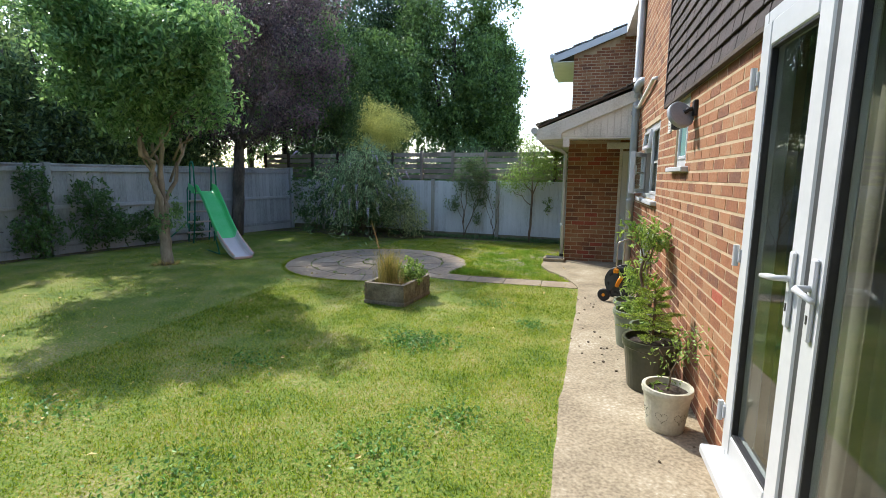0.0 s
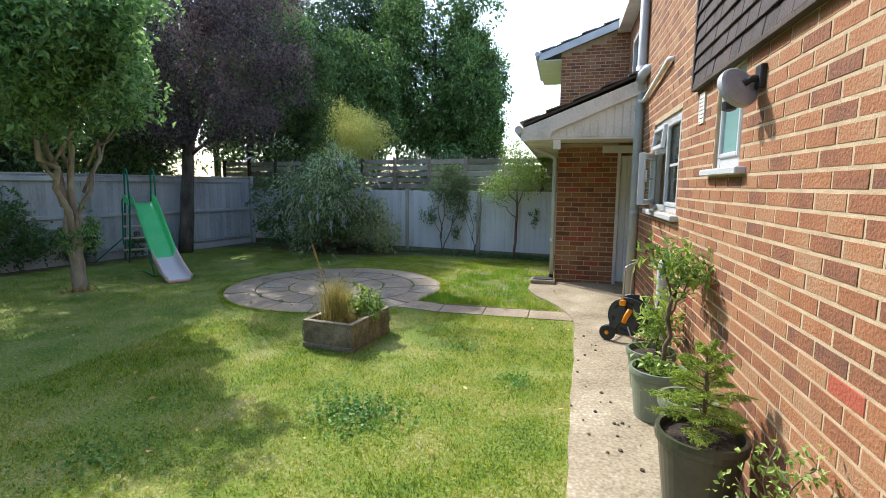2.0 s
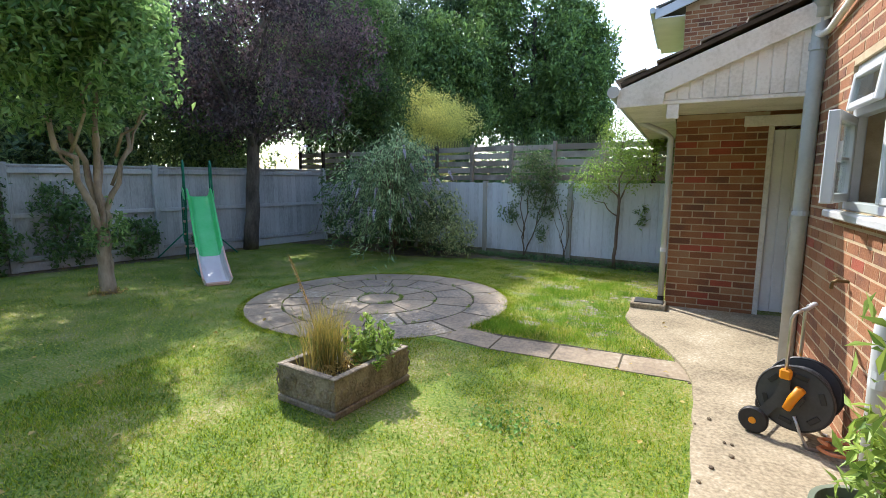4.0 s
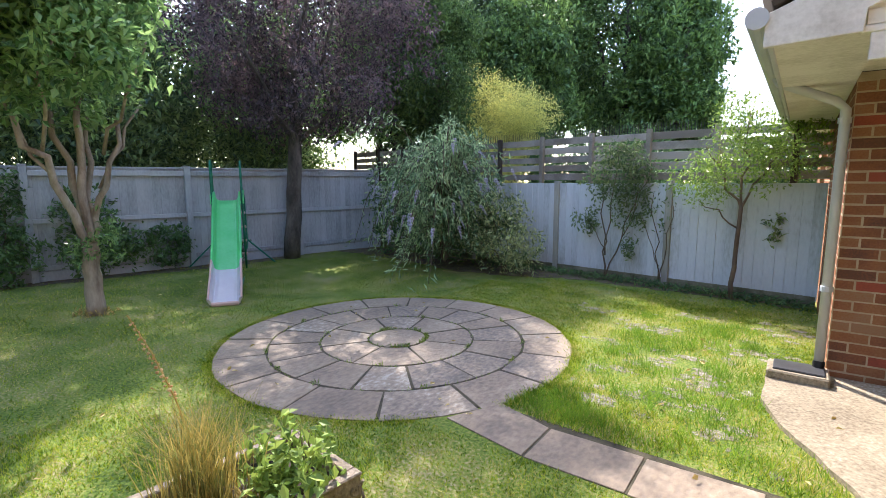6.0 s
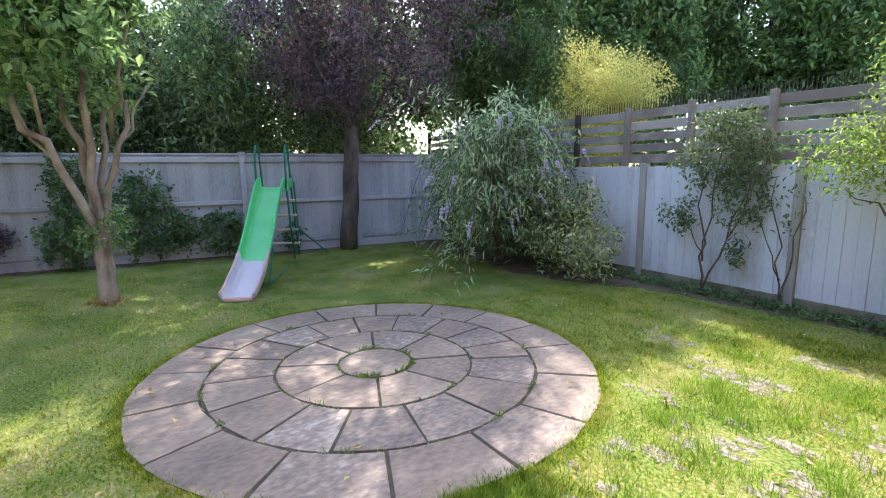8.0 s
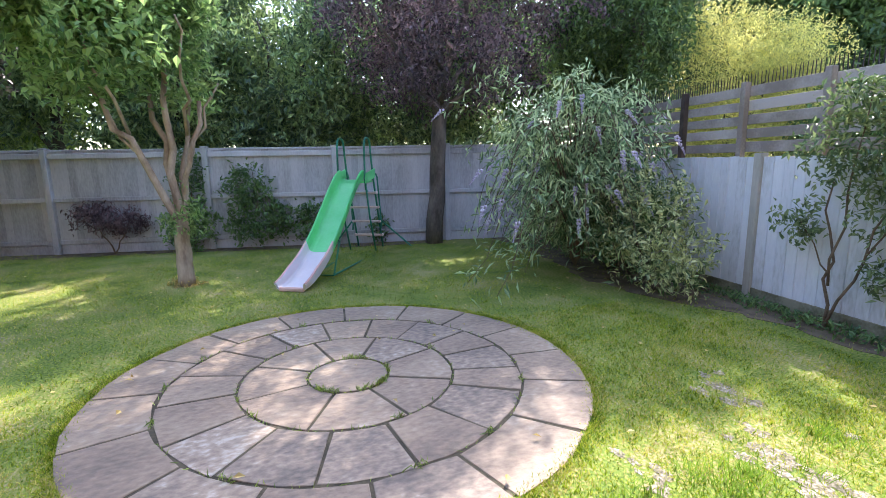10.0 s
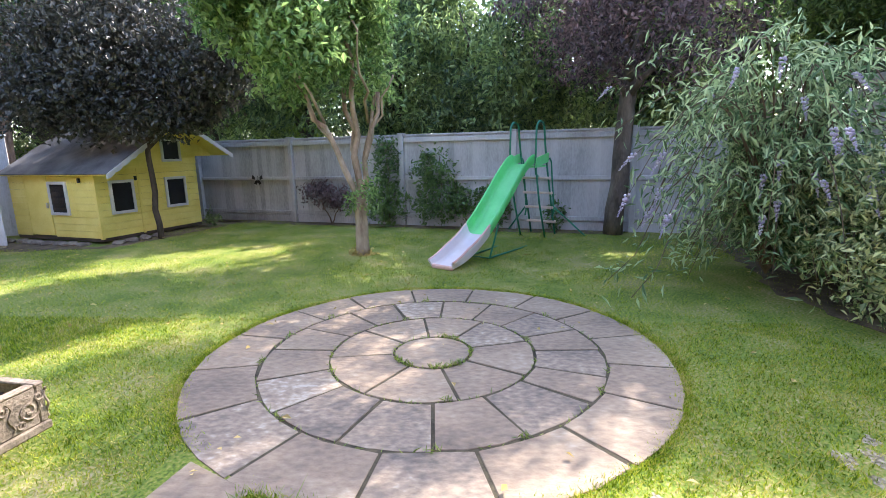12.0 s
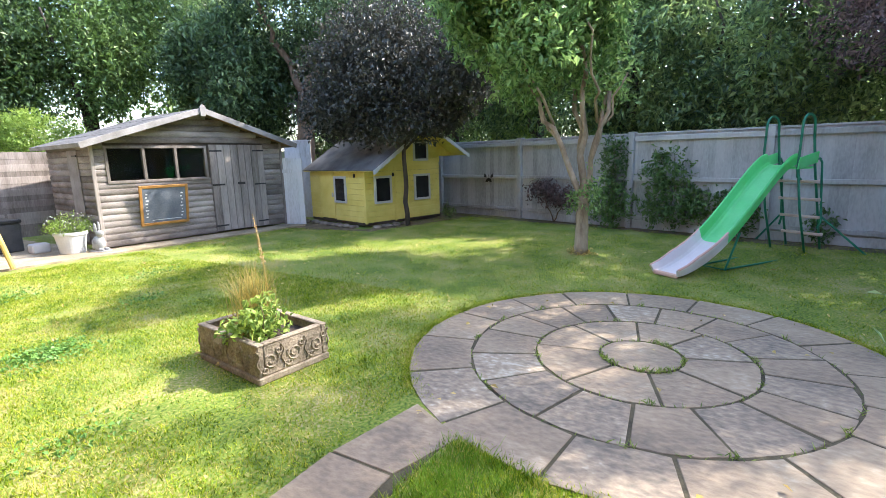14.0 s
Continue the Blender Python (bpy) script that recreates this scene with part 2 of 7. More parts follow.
M_BARK = mat("pale_bark", two((0.20, 0.15, 0.105), (0.48, 0.39, 0.29)), 7, 0.9, 0.7, 45, stretch=(1, 1, 0.35))
M_BARKD = mat("dark_bark", two((0.03, 0.024, 0.02), (0.11, 0.09, 0.075)), 6, 0.9, 0.8, 40, stretch=(1, 1, 0.35))
M_BARKG = mat("grey_brown_bark", two((0.06, 0.05, 0.042), (0.19, 0.16, 0.13)), 6, 0.9, 0.9, 40, stretch=(1, 1, 0.35))
M_TRUNKB = mat("brown_bark", two((0.10, 0.068, 0.05), (0.26, 0.185, 0.135)), 6, 0.9, 0.8, 40, stretch=(1, 1, 0.35))
M_TWIG = mat("twig", two((0.09, 0.065, 0.04), (0.20, 0.15, 0.10)), 9, 0.9, 0.2, 60)
M_GREENP = mat("green_slide_plastic", two((0.12, 0.82, 0.27), (0.22, 0.90, 0.40)), 2.5, 0.3, 0.03, 30, fine=0.25, translucent=0.3, spec=0.6)
M_PINKP = mat("faded_pink_plastic", two((0.84, 0.78, 0.78), (0.90, 0.87, 0.87)), 3, 0.4, 0.03, 30, translucent=0.3)
M_PINKE = mat("pink_slide_edge", two((0.72, 0.42, 0.34), (0.80, 0.56, 0.48)), 3, 0.45, 0.03, 30)
M_GTUBE = mat("dark_green_tube", two((0.012, 0.17, 0.10), (0.02, 0.24, 0.15)), 8, 0.4, 0.05, 60)
M_RUNG = mat("faded_rung", two((0.62, 0.47, 0.42), (0.74, 0.60, 0.55)), 8, 0.6, 0.05, 60)
M_TROUGH = mat("cast_stone", [(0.2, (0.10, 0.085, 0.062)), (0.5, (0.25, 0.205, 0.15)), (0.8, (0.41, 0.35, 0.27))], 7, 0.9, 0.8, 60, fine=0.7)
M_POTG = mat("sage_glazed_pot", two((0.15, 0.18, 0.13), (0.22, 0.25, 0.185)), 3, 0.35, 0.04, 30)
M_POTD = mat("olive_plastic_pot", two((0.045, 0.05, 0.03), (0.08, 0.083, 0.055)), 4, 0.28, 0.05, 40)
M_POTC = mat("cream_pot", two((0.42, 0.40, 0.30), (0.60, 0.58, 0.46)), 6, 0.7, 0.2, 50, fine=0.6)
M_POTW = mat("white_pot", two((0.55, 0.56, 0.56), (0.70, 0.71, 0.71)), 5, 0.5, 0.1, 50)
M_GREYP = mat("grey_pipe", two((0.42, 0.45, 0.47), (0.53, 0.56, 0.58)), 4, 0.45, 0.04, 40)
M_BLACK = mat("black_plastic", two((0.012, 0.012, 0.013), (0.03, 0.03, 0.032)), 6, 0.45, 0.05, 60)
M_DGREY = mat("dark_grey_plastic", two((0.035, 0.037, 0.04), (0.065, 0.068, 0.07)), 6, 0.5, 0.05, 60)
M_ORANGE = mat("orange_plastic", two((0.75, 0.26, 0.01), (0.82, 0.32, 0.02)), 6, 0.4, 0.02, 60)
M_HOSE = mat("hose", two((0.45, 0.14, 0.05), (0.60, 0.22, 0.09)), 6, 0.5, 0.05, 60)
M_STEEL = mat("brushed_metal", two((0.45, 0.45, 0.45), (0.62, 0.62, 0.62)), 10, 0.35, 0.05, 80, metal=0.9)
M_TAPB = mat("tarnished_brass", two((0.10, 0.07, 0.03), (0.20, 0.14, 0.06)), 9, 0.45, 0.1, 80, metal=0.8)
M_LAMPG = mat("grey_lamp_housing", two((0.30, 0.31, 0.33), (0.40, 0.41, 0.43)), 8, 0.45, 0.05, 60)
M_SHED = mat("weathered_shed_board", [(0.2, (0.11, 0.095, 0.082)), (0.5, (0.225, 0.20, 0.18)), (0.8, (0.37, 0.34, 0.315))], 2.2, 0.9, 0.4, 30, fine=0.5, tint=0.35, stretch=(1, 1, 3))
M_SHEDV = mat("weathered_shed_door", [(0.2, (0.12, 0.105, 0.09)), (0.5, (0.25, 0.22, 0.20)), (0.8, (0.38, 0.345, 0.31))], 2.6, 0.9, 0.4, 30, fine=0.5, tint=0.35, stretch=(2, 2, 0.3))
M_FELT = mat("roof_felt", two((0.075, 0.075, 0.075), (0.17, 0.17, 0.165)), 3, 0.95, 0.5, 90)
M_BARGE = mat("grey_bargeboard", two((0.19, 0.18, 0.17), (0.33, 0.32, 0.31)), 4, 0.85, 0.2, 40)
M_TAN = mat("tan_wood", two((0.26, 0.15, 0.07), (0.42, 0.27, 0.14)), 4, 0.7, 0.15, 40)
M_YELLOW = mat("yellow_painted_board", two((0.72, 0.60, 0.14), (0.82, 0.71, 0.22)), 3, 0.65, 0.1, 40, tint=0.15, fine=0.5)
M_GREYW = mat("grey_window_glass_dark", two((0.012, 0.014, 0.016), (0.02, 0.022, 0.025)), 3, 0.1, 0, 40)
M_CHALK = mat("slate_board", two((0.10, 0.12, 0.15), (0.17, 0.19, 0.22)), 4, 0.6, 0.05, 40, fine=0.7)
M_CHALKW = mat("chalk", two((0.55, 0.6, 0.62), (0.7, 0.72, 0.72)), 9, 0.9, 0.1, 60)
M_STATUE = mat("grey_statue_stone", two((0.25, 0.26, 0.26), (0.42, 0.43, 0.42)), 14, 0.9, 0.4, 70)
M_ROCK = mat("rockery_stone", two((0.12, 0.10, 0.08), (0.30, 0.26, 0.21)), 8, 0.9, 0.6, 50, tint=0.3)
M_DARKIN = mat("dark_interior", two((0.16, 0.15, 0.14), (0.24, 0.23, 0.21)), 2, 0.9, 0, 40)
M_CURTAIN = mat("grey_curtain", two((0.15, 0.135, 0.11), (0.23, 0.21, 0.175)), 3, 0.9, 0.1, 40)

L_STANDARD = foliage("laurel_leaf", (0.052, 0.115, 0.036), (0.205, 0.31, 0.11), 0.45, 0.3)
L_PURPLE = foliage("purple_leaf", (0.034, 0.026, 0.03), (0.15, 0.105, 0.108), 0.42)
L_HEDGE = foliage("dark_hedge_leaf", (0.038, 0.072, 0.036), (0.19, 0.265, 0.10), 0.4, 0.34)
L_BIG = foliage("big_tree_leaf", (0.03, 0.06, 0.02), (0.11, 0.18, 0.05), 0.3)
L_DEEP = foliage("deep_green_leaf", (0.018, 0.04, 0.02), (0.07, 0.12, 0.045), 0.25)
L_YELLOW = foliage("golden_leaf", (0.25, 0.26, 0.075), (0.56, 0.52, 0.17), 0.45)
L_LIME = foliage("lime_leaf", (0.07, 0.125, 0.024), (0.2, 0.28, 0.06), 0.45)
L_BUDD = foliage("grey_green_leaf", (0.06, 0.115, 0.05), (0.37, 0.46, 0.25), 0.45)
L_VARIEG = foliage("cream_edged_leaf", (0.05, 0.09, 0.03), (0.44, 0.46, 0.23), 0.4)
L_SHRUB = foliage("shrub_leaf", (0.03, 0.07, 0.025), (0.095, 0.17, 0.055), 0.3)
L_ROSE = foliage("rose_leaf", (0.04, 0.075, 0.03), (0.15, 0.20, 0.085), 0.3)
L_CONIF = foliage("spruce_leaf", (0.085, 0.14, 0.02), (0.30, 0.37, 0.06), 0.4)
L_FRESH = foliage("fresh_leaf", (0.068, 0.122, 0.024), (0.235, 0.31, 0.068), 0.35)
L_DRY = foliage("dry_stalk", (0.22, 0.16, 0.05), (0.42, 0.33, 0.12), 0.3)
L_REED = foliage("reed_leaf", (0.10, 0.11, 0.03), (0.33, 0.25, 0.075), 0.3)
L_MAPLE = foliage("dark_maple_leaf", (0.016, 0.02, 0.016), (0.055, 0.055, 0.044), 0.2)
M_FLOWER = mat("lilac_flower", two((0.38, 0.34, 0.47), (0.58, 0.54, 0.64)), 9, 0.8, 0.3, 90, island=0.5)
M_BUDS = mat("orange_flower", two((0.50, 0.27, 0.12), (0.68, 0.46, 0.26)), 9, 0.8, 0.3, 90, island=0.5)


def glass(name, tintc=(0.9, 0.95, 0.93), rough=0.0):
    """Thin window glass: clear, with a sharp reflection."""
    m = bpy.data.materials.new(name)
    m.use_nodes = True
    nd, ln = m.node_tree.nodes, m.node_tree.links
    tr, gl, mx, lw = nd.new("ShaderNodeBsdfTransparent"), nd.new("ShaderNodeBsdfGlossy"), nd.new("ShaderNodeMixShader"), nd.new("ShaderNodeLayerWeight")
    tr.inputs[0].default_value = (*tintc, 1)
    gl.inputs["Roughness"].default_value = rough
    lw.inputs["Blend"].default_value = 0.5
    steep, share = nd.new("ShaderNodeMath"), nd.new("ShaderNodeMath")
    steep.operation, share.operation = "POWER", "MULTIPLY_ADD"
    steep.inputs[1].default_value, share.inputs[1].default_value, share.inputs[2].default_value = 5.0, 0.95, 0.045
    ln.new(lw.outputs["Facing"], steep.inputs[0]), ln.new(steep.outputs[0], share.inputs[0]), ln.new(share.outputs[0], mx.inputs[0])
    ln.new(tr.outputs[0], mx.inputs[1]), ln.new(gl.outputs[0], mx.inputs[2])
    ln.new(mx.outputs[0], nd["Material Output"].inputs["Surface"])
    return m


M_GLASS = glass("window_glass")
M_FROST = mat("frosted_glass", two((0.16, 0.30, 0.29), (0.20, 0.36, 0.34)), 2, 0.25, 0.15, 120)

# ---- ground and paving ----
WX = 1.0  # the house wall's face


def dip(x, y):
    """The lawn sinks a little under the slide."""
    return -0.085 * np.exp(-(((x + 7.0) / 1.15) ** 4 + ((y - 9.2) / 1.25) ** 4))


def ground():
    bm = bmesh.new()
    r = 260.0
    xs = [-r, -60, -25, -12] + [-9.2 + 0.2 * k for k in range(24)] + [0, 2, 12, 40, r]
    ys = [-r, -40, -12, -4, 0, 4] + [7.2 + 0.2 * k for k in range(21)] + [12, 16, 30, 60, r]
    grid = [[bm.verts.new((x, y, dip(x, y) if abs(x) < 20 and abs(y) < 20 else 0)) for y in ys] for x in xs]
    for i in range(len(xs) - 1):
        for j in range(len(ys) - 1):
            bm.faces.new((grid[i][j], grid[i + 1][j], grid[i + 1][j + 1], grid[i][j + 1]))
    return tagged(part("ground", bm, M_LAWN), "mown garden lawn with dry and bare spots", "lawn", kind="structure")


ground()


def wobbly(points, step=0.18, amp=0.02, seed=1):
    """Walks round an outline in short steps, with an uneven edge."""
    r = np.random.default_rng(seed)
    out = []
    for (x0, y0), (x1, y1) in zip(points, points[1:] + points[:1]):
        n = max(1, int(math.hypot(x1 - x0, y1 - y0) / step))
        for k in range(n):
            f = k / n
            out.append((x0 + (x1 - x0) * f + r.normal() * amp, y0 + (y1 - y0) * f + r.normal() * amp))
    return out


path = part("path", prism(wobbly([(1.05, -4), (1.05, 8.3), (3.2, 8.3), (3.2, 9.9), (-0.12, 9.9), (-0.42, 9.75), (-0.45, 9.1), (-0.3, 8.7), (0.0, 8.15), (0.14, 7.8), (0.23, 7.4), (0.15, 5), (0.1, 3.9), (0.07, 2.4), (0.04, -4)], 0.15, 0.008), -0.05, 0.035), M_CONC)
tagged(path, "worn pale concrete path with exposed gravel beside the house", "path", kind="structure")

# ---- brick walls ----
def brick_mesh(name, material, l=0.226, h=0.0705):
    bm = boxed((-l / 2, -0.003, 0), (l / 2, 0.02, h), 0.003)
    me = bpy.data.meshes.new(name)
    bmesh.ops.recalc_face_normals(bm, faces=bm.faces)
    bm.to_mesh(me)
    bm.free()
    me.materials.append(material)
    return me


ME_BRICK, ME_RED = brick_mesh("brick", M_BRICK), brick_mesh("red_brick", M_BRICKR)
BRICK_WALLS = []  # (wall, matrix, length, z0, z1, holes, near stretch): laid at the end of the file


def wall_slab(name, label, m, length, z0, z1, depth, holes, near=None):
    """A wall of mortar with openings cut through; local x along it, -y outward. Its bricks are laid later."""
    xs = sorted({0, length, *[h[0] for h in holes], *[h[1] for h in holes]})
    zs = sorted({z0, z1, *[h[2] for h in holes], *[h[3] for h in holes]})
    bm = bmesh.new()
    for a, b in zip(xs, xs[1:]):
        for c, d in zip(zs, zs[1:]):
            if not any(h[0] <= (a + b) / 2 <= h[1] and h[2] <= (c + d) / 2 <= h[3] for h in holes):
                bx(bm, (a, -0.0005, c), (b, depth, d))
    ob = tagged(part(name, bm, M_MORTAR, m=m), label, "brick wall", kind="structure")
    BRICK_WALLS.append((ob, length, z0, z1, holes, near))
    return ob


# the garden wall runs from y 8.3 down to y -4; local x goes along -y, and out is -x
WALL_M = Matrix(((0, 1, 0, WX), (-1, 0, 0, 8.3), (0, 0, 1, 0), (0, 0, 0, 1)))


def wl(y):
    return 8.3 - y


DOOR_Y0, DOOR_Y1 = 0.41, 2.72
wall_slab("wall_east", "orange-red brick house wall with pale mortar joints", WALL_M, 12.3, 0, 5.2, 0.28,
          [(wl(7.42), wl(6.1), 1.4, 2.32), (wl(5.10), wl(4.60), 1.76, 2.35), (wl(DOOR_Y1), wl(DOOR_Y0), 0.27, 2.4)], near=(0.0, 5.2, 0.0, 2.4))
# porch wall, facing the garden's near end
PORCH_M = pose(-0.06, 9.86, 0)
wall_slab("wall_porch", "brown-red brick porch wall in shade beside the back door", PORCH_M, 0.93, 0, 2.34, 0.22, [], near=(0, 0.95, 0, 2.4))
PORCH_SIDE = Matrix(((0, 1, 0, -0.06), (-1, 0, 0, 14.6), (0, 0, 1, 0), (0, 0, 0, 1)))
wall_slab("wall_annexe", "brick side wall under the low porch eave", PORCH_SIDE, 4.74, 0, 2.34, 0.2, [])
# wing beyond, with its gable
WING_M = pose(-0.12, 14.65, 0)
wall_slab("wall_wing", "red brick upper wall of the house wing", WING_M, 1.9, 2.3, 5.0, 0.25, [])
BRICK_WALLS[-1] = (*BRICK_WALLS[-1][:3], 5.7, [], None)
RET_M = Matrix(((0, 1, 0, 1.5), (-1, 0, 0, 14.65), (0, 0, 1, 0), (0, 0, 0, 1)))
wall_slab("wall_recess", "red brick recessed wall above the porch roof", RET_M, 6.4, 2.3, 5.4, 0.25, [(1.05, 4.05, 3.45, 4.9)])
part("wall_recess_low", boxed((1.9, 8.3, 0), (2.1, 9.9, 2.4)), M_BRICKS)["kind"] = "structure"
part("wall_return", boxed((1.3, 8.1, 0), (3.3, 8.29, 5.2)), M_BRICKS)["kind"] = "structure"
part("wall_behind_door", boxed((0.87, 9.9, 2.2), (3.3, 10.08, 2.4)), M_BRICKS)["kind"] = "structure"
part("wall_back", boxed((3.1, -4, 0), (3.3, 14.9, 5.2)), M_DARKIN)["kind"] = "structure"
part("wall_end", boxed((1.0, -4.2, 0), (3.3, -4, 5.2)), M_BRICKS)["kind"] = "structure"
part("floor", boxed((1.28, -4, 0.0), (3.1, 8.1, 0.26)), M_TAN)["kind"] = "structure"
part("ceiling", boxed((1.3, -4, 2.45), (3.1, 8.1, 2.55)), M_BOARD)["kind"] = "structure"

# the gable of the wing: brick under a sloping roof
part("gable", prism([(-0.12, 5.0), (1.78, 5.0), (1.78, 5.66), (-0.12, 5.001)], 14.653, 14.9, "y"), M_MORTAR)["kind"] = "structure"
SLOPES = {"wall_wing": (4.93, 0.36)}  # brickwork that stops under a sloping roof: height at its start, rise


def sloped_roof(name, label, a, b, width_y, z_off, rows, overhang):
    """Tiles on a slope that rises from a to b (x, z) and runs along y."""
    base = thing(name, pose(0, 0, 0), label, "roof", kind="structure")
    (x0, z0), (x1, z1) = a, b
    ln = math.hypot(x1 - x0, z1 - z0)
    ang = math.degrees(math.atan2(z1 - z0, x1 - x0))
    m = pose(x0, width_y[0], z0 + z_off, 0, -ang, 0)
    part("roof_deck", boxed((0, 0, -0.03), (ln, width_y[1] - width_y[0], 0)), M_DARKW, base, m=m)
    bm = bmesh.new()
    n = int((width_y[1] - width_y[0]) / 0.25)
    for r in range(rows):
        for k in range(n):
            x = ln * r / rows
            yy = k * 0.25 + (0.12 if r % 2 else 0)
            t = pose(x, yy, 0.035 + random.uniform(-0.002, 0.003), 0, 3.5, 0)
            bx(bm, (-0.03, 0.004, -0.012), (ln / rows + 0.06, 0.246, 0.006), 0, t)
    part("tiles", bm, M_ROOF, base, m=m)["kind"] = "stuff"
    return base


PA, PB = (-0.52, 2.40), (1.5, 3.24)
porch_roof = sloped_roof("porch_roof", "low lean-to porch roof of mossy grey-brown tiles", PA, PB, (8.16, 14.6), 0.06, 12, 0)
wing_roof = sloped_roof("wing_roof", "tiled roof edge of the house wing", (-0.62, 4.93), (1.9, 5.86), (14.45, 17.5), 0.06, 10, 0)
slope = (PB[1] - PA[1]) / (PB[0] - PA[0])
# verge board, boarded gable end and soffits
part("verge_board", prism([(-0.54, 2.24), (-0.15, 2.252), (-0.146, 2.36), (0.95, 2.81), (1.06, 2.855), (1.06, 3.03), (-0.54, 2.40)], 8.165, 8.20, "y", 0.004), M_BOARD, porch_roof)
gable_end = part("gable_end", prism([(-0.16, 2.28), (1.03, 2.28), (1.03, 2.85), (-0.16, 2.36)], 8.215, 8.24, "y"), M_BOARD, porch_roof)
for k in range(12):
    x = -0.14 + k * 0.098
    top = 2.37 + (x + 0.16) * slope - 0.02
    part("cladding_board", boxed((x, 8.205, 2.29), (x + 0.093, 8.222, top), 0.003), M_BOARD, gable_end)
part("soffit", boxed((-0.50, 8.24, 2.262), (-0.07, 14.6, 2.28)), M_BOARD, porch_roof)
part("porch_ceiling", boxed((-0.06, 8.24, 2.345), (1.9, 9.86, 2.36)), M_BOARD, porch_roof)
part("bottom_board", boxed((-0.16, 8.2, 2.255), (1.03, 8.25, 2.285), 0.004), M_BOARD, porch_roof)
part("corner_block", boxed((-0.12, 8.205, 2.13), (-0.02, 8.245, 2.254), 0.004), M_BOARD, porch_roof)
part("fascia", boxed((-0.525, 8.2, 2.25), (-0.50, 14.6, 2.42), 0.004), M_UPVC, porch_roof)
bm = bmesh.new()
tube(bm, [(-0.575, 8.15, 2.385), (-0.575, 14.6, 2.365)], 0.055, 12)
part("gutter", bm, M_UPVC, porch_roof, "white plastic gutter")
# wing trims
part("verge_board", prism([(-0.66, 4.77), (1.9, 5.70), (1.9, 5.92), (-0.66, 4.98)], 14.45, 14.49, "y"), M_UPVC, wing_roof)
part("soffit", boxed((-0.64, 14.47, 4.78), (-0.12, 17.5, 4.80)), M_UPVC, wing_roof)
part("fascia", boxed((-0.67, 14.47, 4.78), (-0.64, 17.5, 4.97)), M_UPVC, wing_roof)
bm = bmesh.new()
tube(bm, [(-0.72, 14.45, 4.95), (-0.72, 17.5, 4.95)], 0.06, 12)
part("gutter", bm, M_UPVC, wing_roof)
tagged(part("wall_wing_side", boxed((-0.11, 14.9, 0), (0.1, 17.5, 4.9)), M_BRICKS), "", "", kind="structure")
# main eave high above the wall
main_eave = thing("main_eave", pose(0, 0, 0), "white boxed eave with a grey gutter high on the house", "eave", kind="structure")
part("soffit", boxed((0.55, -4, 5.2), (1.6, 8.5, 5.23)), M_BOARD, main_eave)
part("fascia", boxed((0.53, -4, 5.19), (0.56, 8.5, 5.42), 0.004), M_BOARD, main_eave)
part("end_board", boxed((0.53, 8.46, 5.2), (2.0, 8.5, 5.75)), M_BOARD, main_eave)
part("roof_slope", prism([(0.5, 5.42), (3.3, 7.0), (3.3, 5.2), (0.5, 5.4)], -4, 8.55, "y"), M_ROOF, main_eave)
bm = bmesh.new()
tube(bm, [(0.46, -4, 5.40), (0.46, 8.55, 5.38)], 0.06, 12)
part("gutter", bm, M_GREYP, main_eave)
part("recess_eave", boxed((1.2, 8.5, 5.4), (2.6, 14.8, 5.6)), M_BOARD)["kind"] = "structure"

# ---- hung tiles on the wall ----
hung = thing("hung_tile_cladding", pose(0, 0, 0), "dark brown hung tiles in overlapping rows on the upper wall", "wall cladding", kind="structure")
me_t = bpy.data.meshes.new("hung_tile")
bm = bmesh.new()
bx(bm, (-0.016, 0.002, 0.0), (0.0, 0.163, 0.25), 0.003, pose(0, 0, 0, 0, 8.5, 0))
bm.to_mesh(me_t)
bm.free()
me_t.materials.append(M_TILE)
HUNG_TILES = []
rest = bmesh.new()
for r in range(27):
    z = 2.38 + r * 0.105
    for k in range(46):
        y = 5.6 - 0.165 * (k + 1) + (0.08 if r % 2 else 0)
        if z > 5.05 or y + 0.165 > 5.69 or y < -1.5:
            continue
        if r < 11 and k < 26:
            HUNG_TILES.append((y, z))
        else:
            bx(rest, (-0.016, 0.002, 0.0), (0.0, 0.163, 0.25), 0, pose(WX - 0.03, y, z, 0, 8.5, 0))
part("hung_tile_rest", rest, M_TILE, hung)["kind"] = "stuff"
part("backing", boxed((WX - 0.012, -1.6, 2.36), (WX - 0.004, 5.64, 5.15)), M_DARKW, hung)
part("bottom_batten", boxed((WX - 0.05, -1.6, 2.355), (WX - 0.014, 5.62, 2.385), 0.003), M_DARKW, hung)
part("edge_tile", boxed((WX - 0.05, 5.6, 2.36), (WX - 0.005, 5.64, 5.1), 0.003), M_TILE, hung)

# ---- windows in the wall ----
def frame_ring(bm, y0, y1, z0, z1, w, x0, x1, bev=0.006):
    bx(bm, (x0, y0, z0), (x1, y0 + w, z1), bev)
    bx(bm, (x0, y1 - w, z0), (x1, y1, z1), bev)
    bx(bm, (x0, y0 + w, z0), (x1, y1 - w, z0 + w), bev)
    bx(bm, (x0, y0 + w, z1 - w), (x1, y1 - w, z1), bev)
    return bm


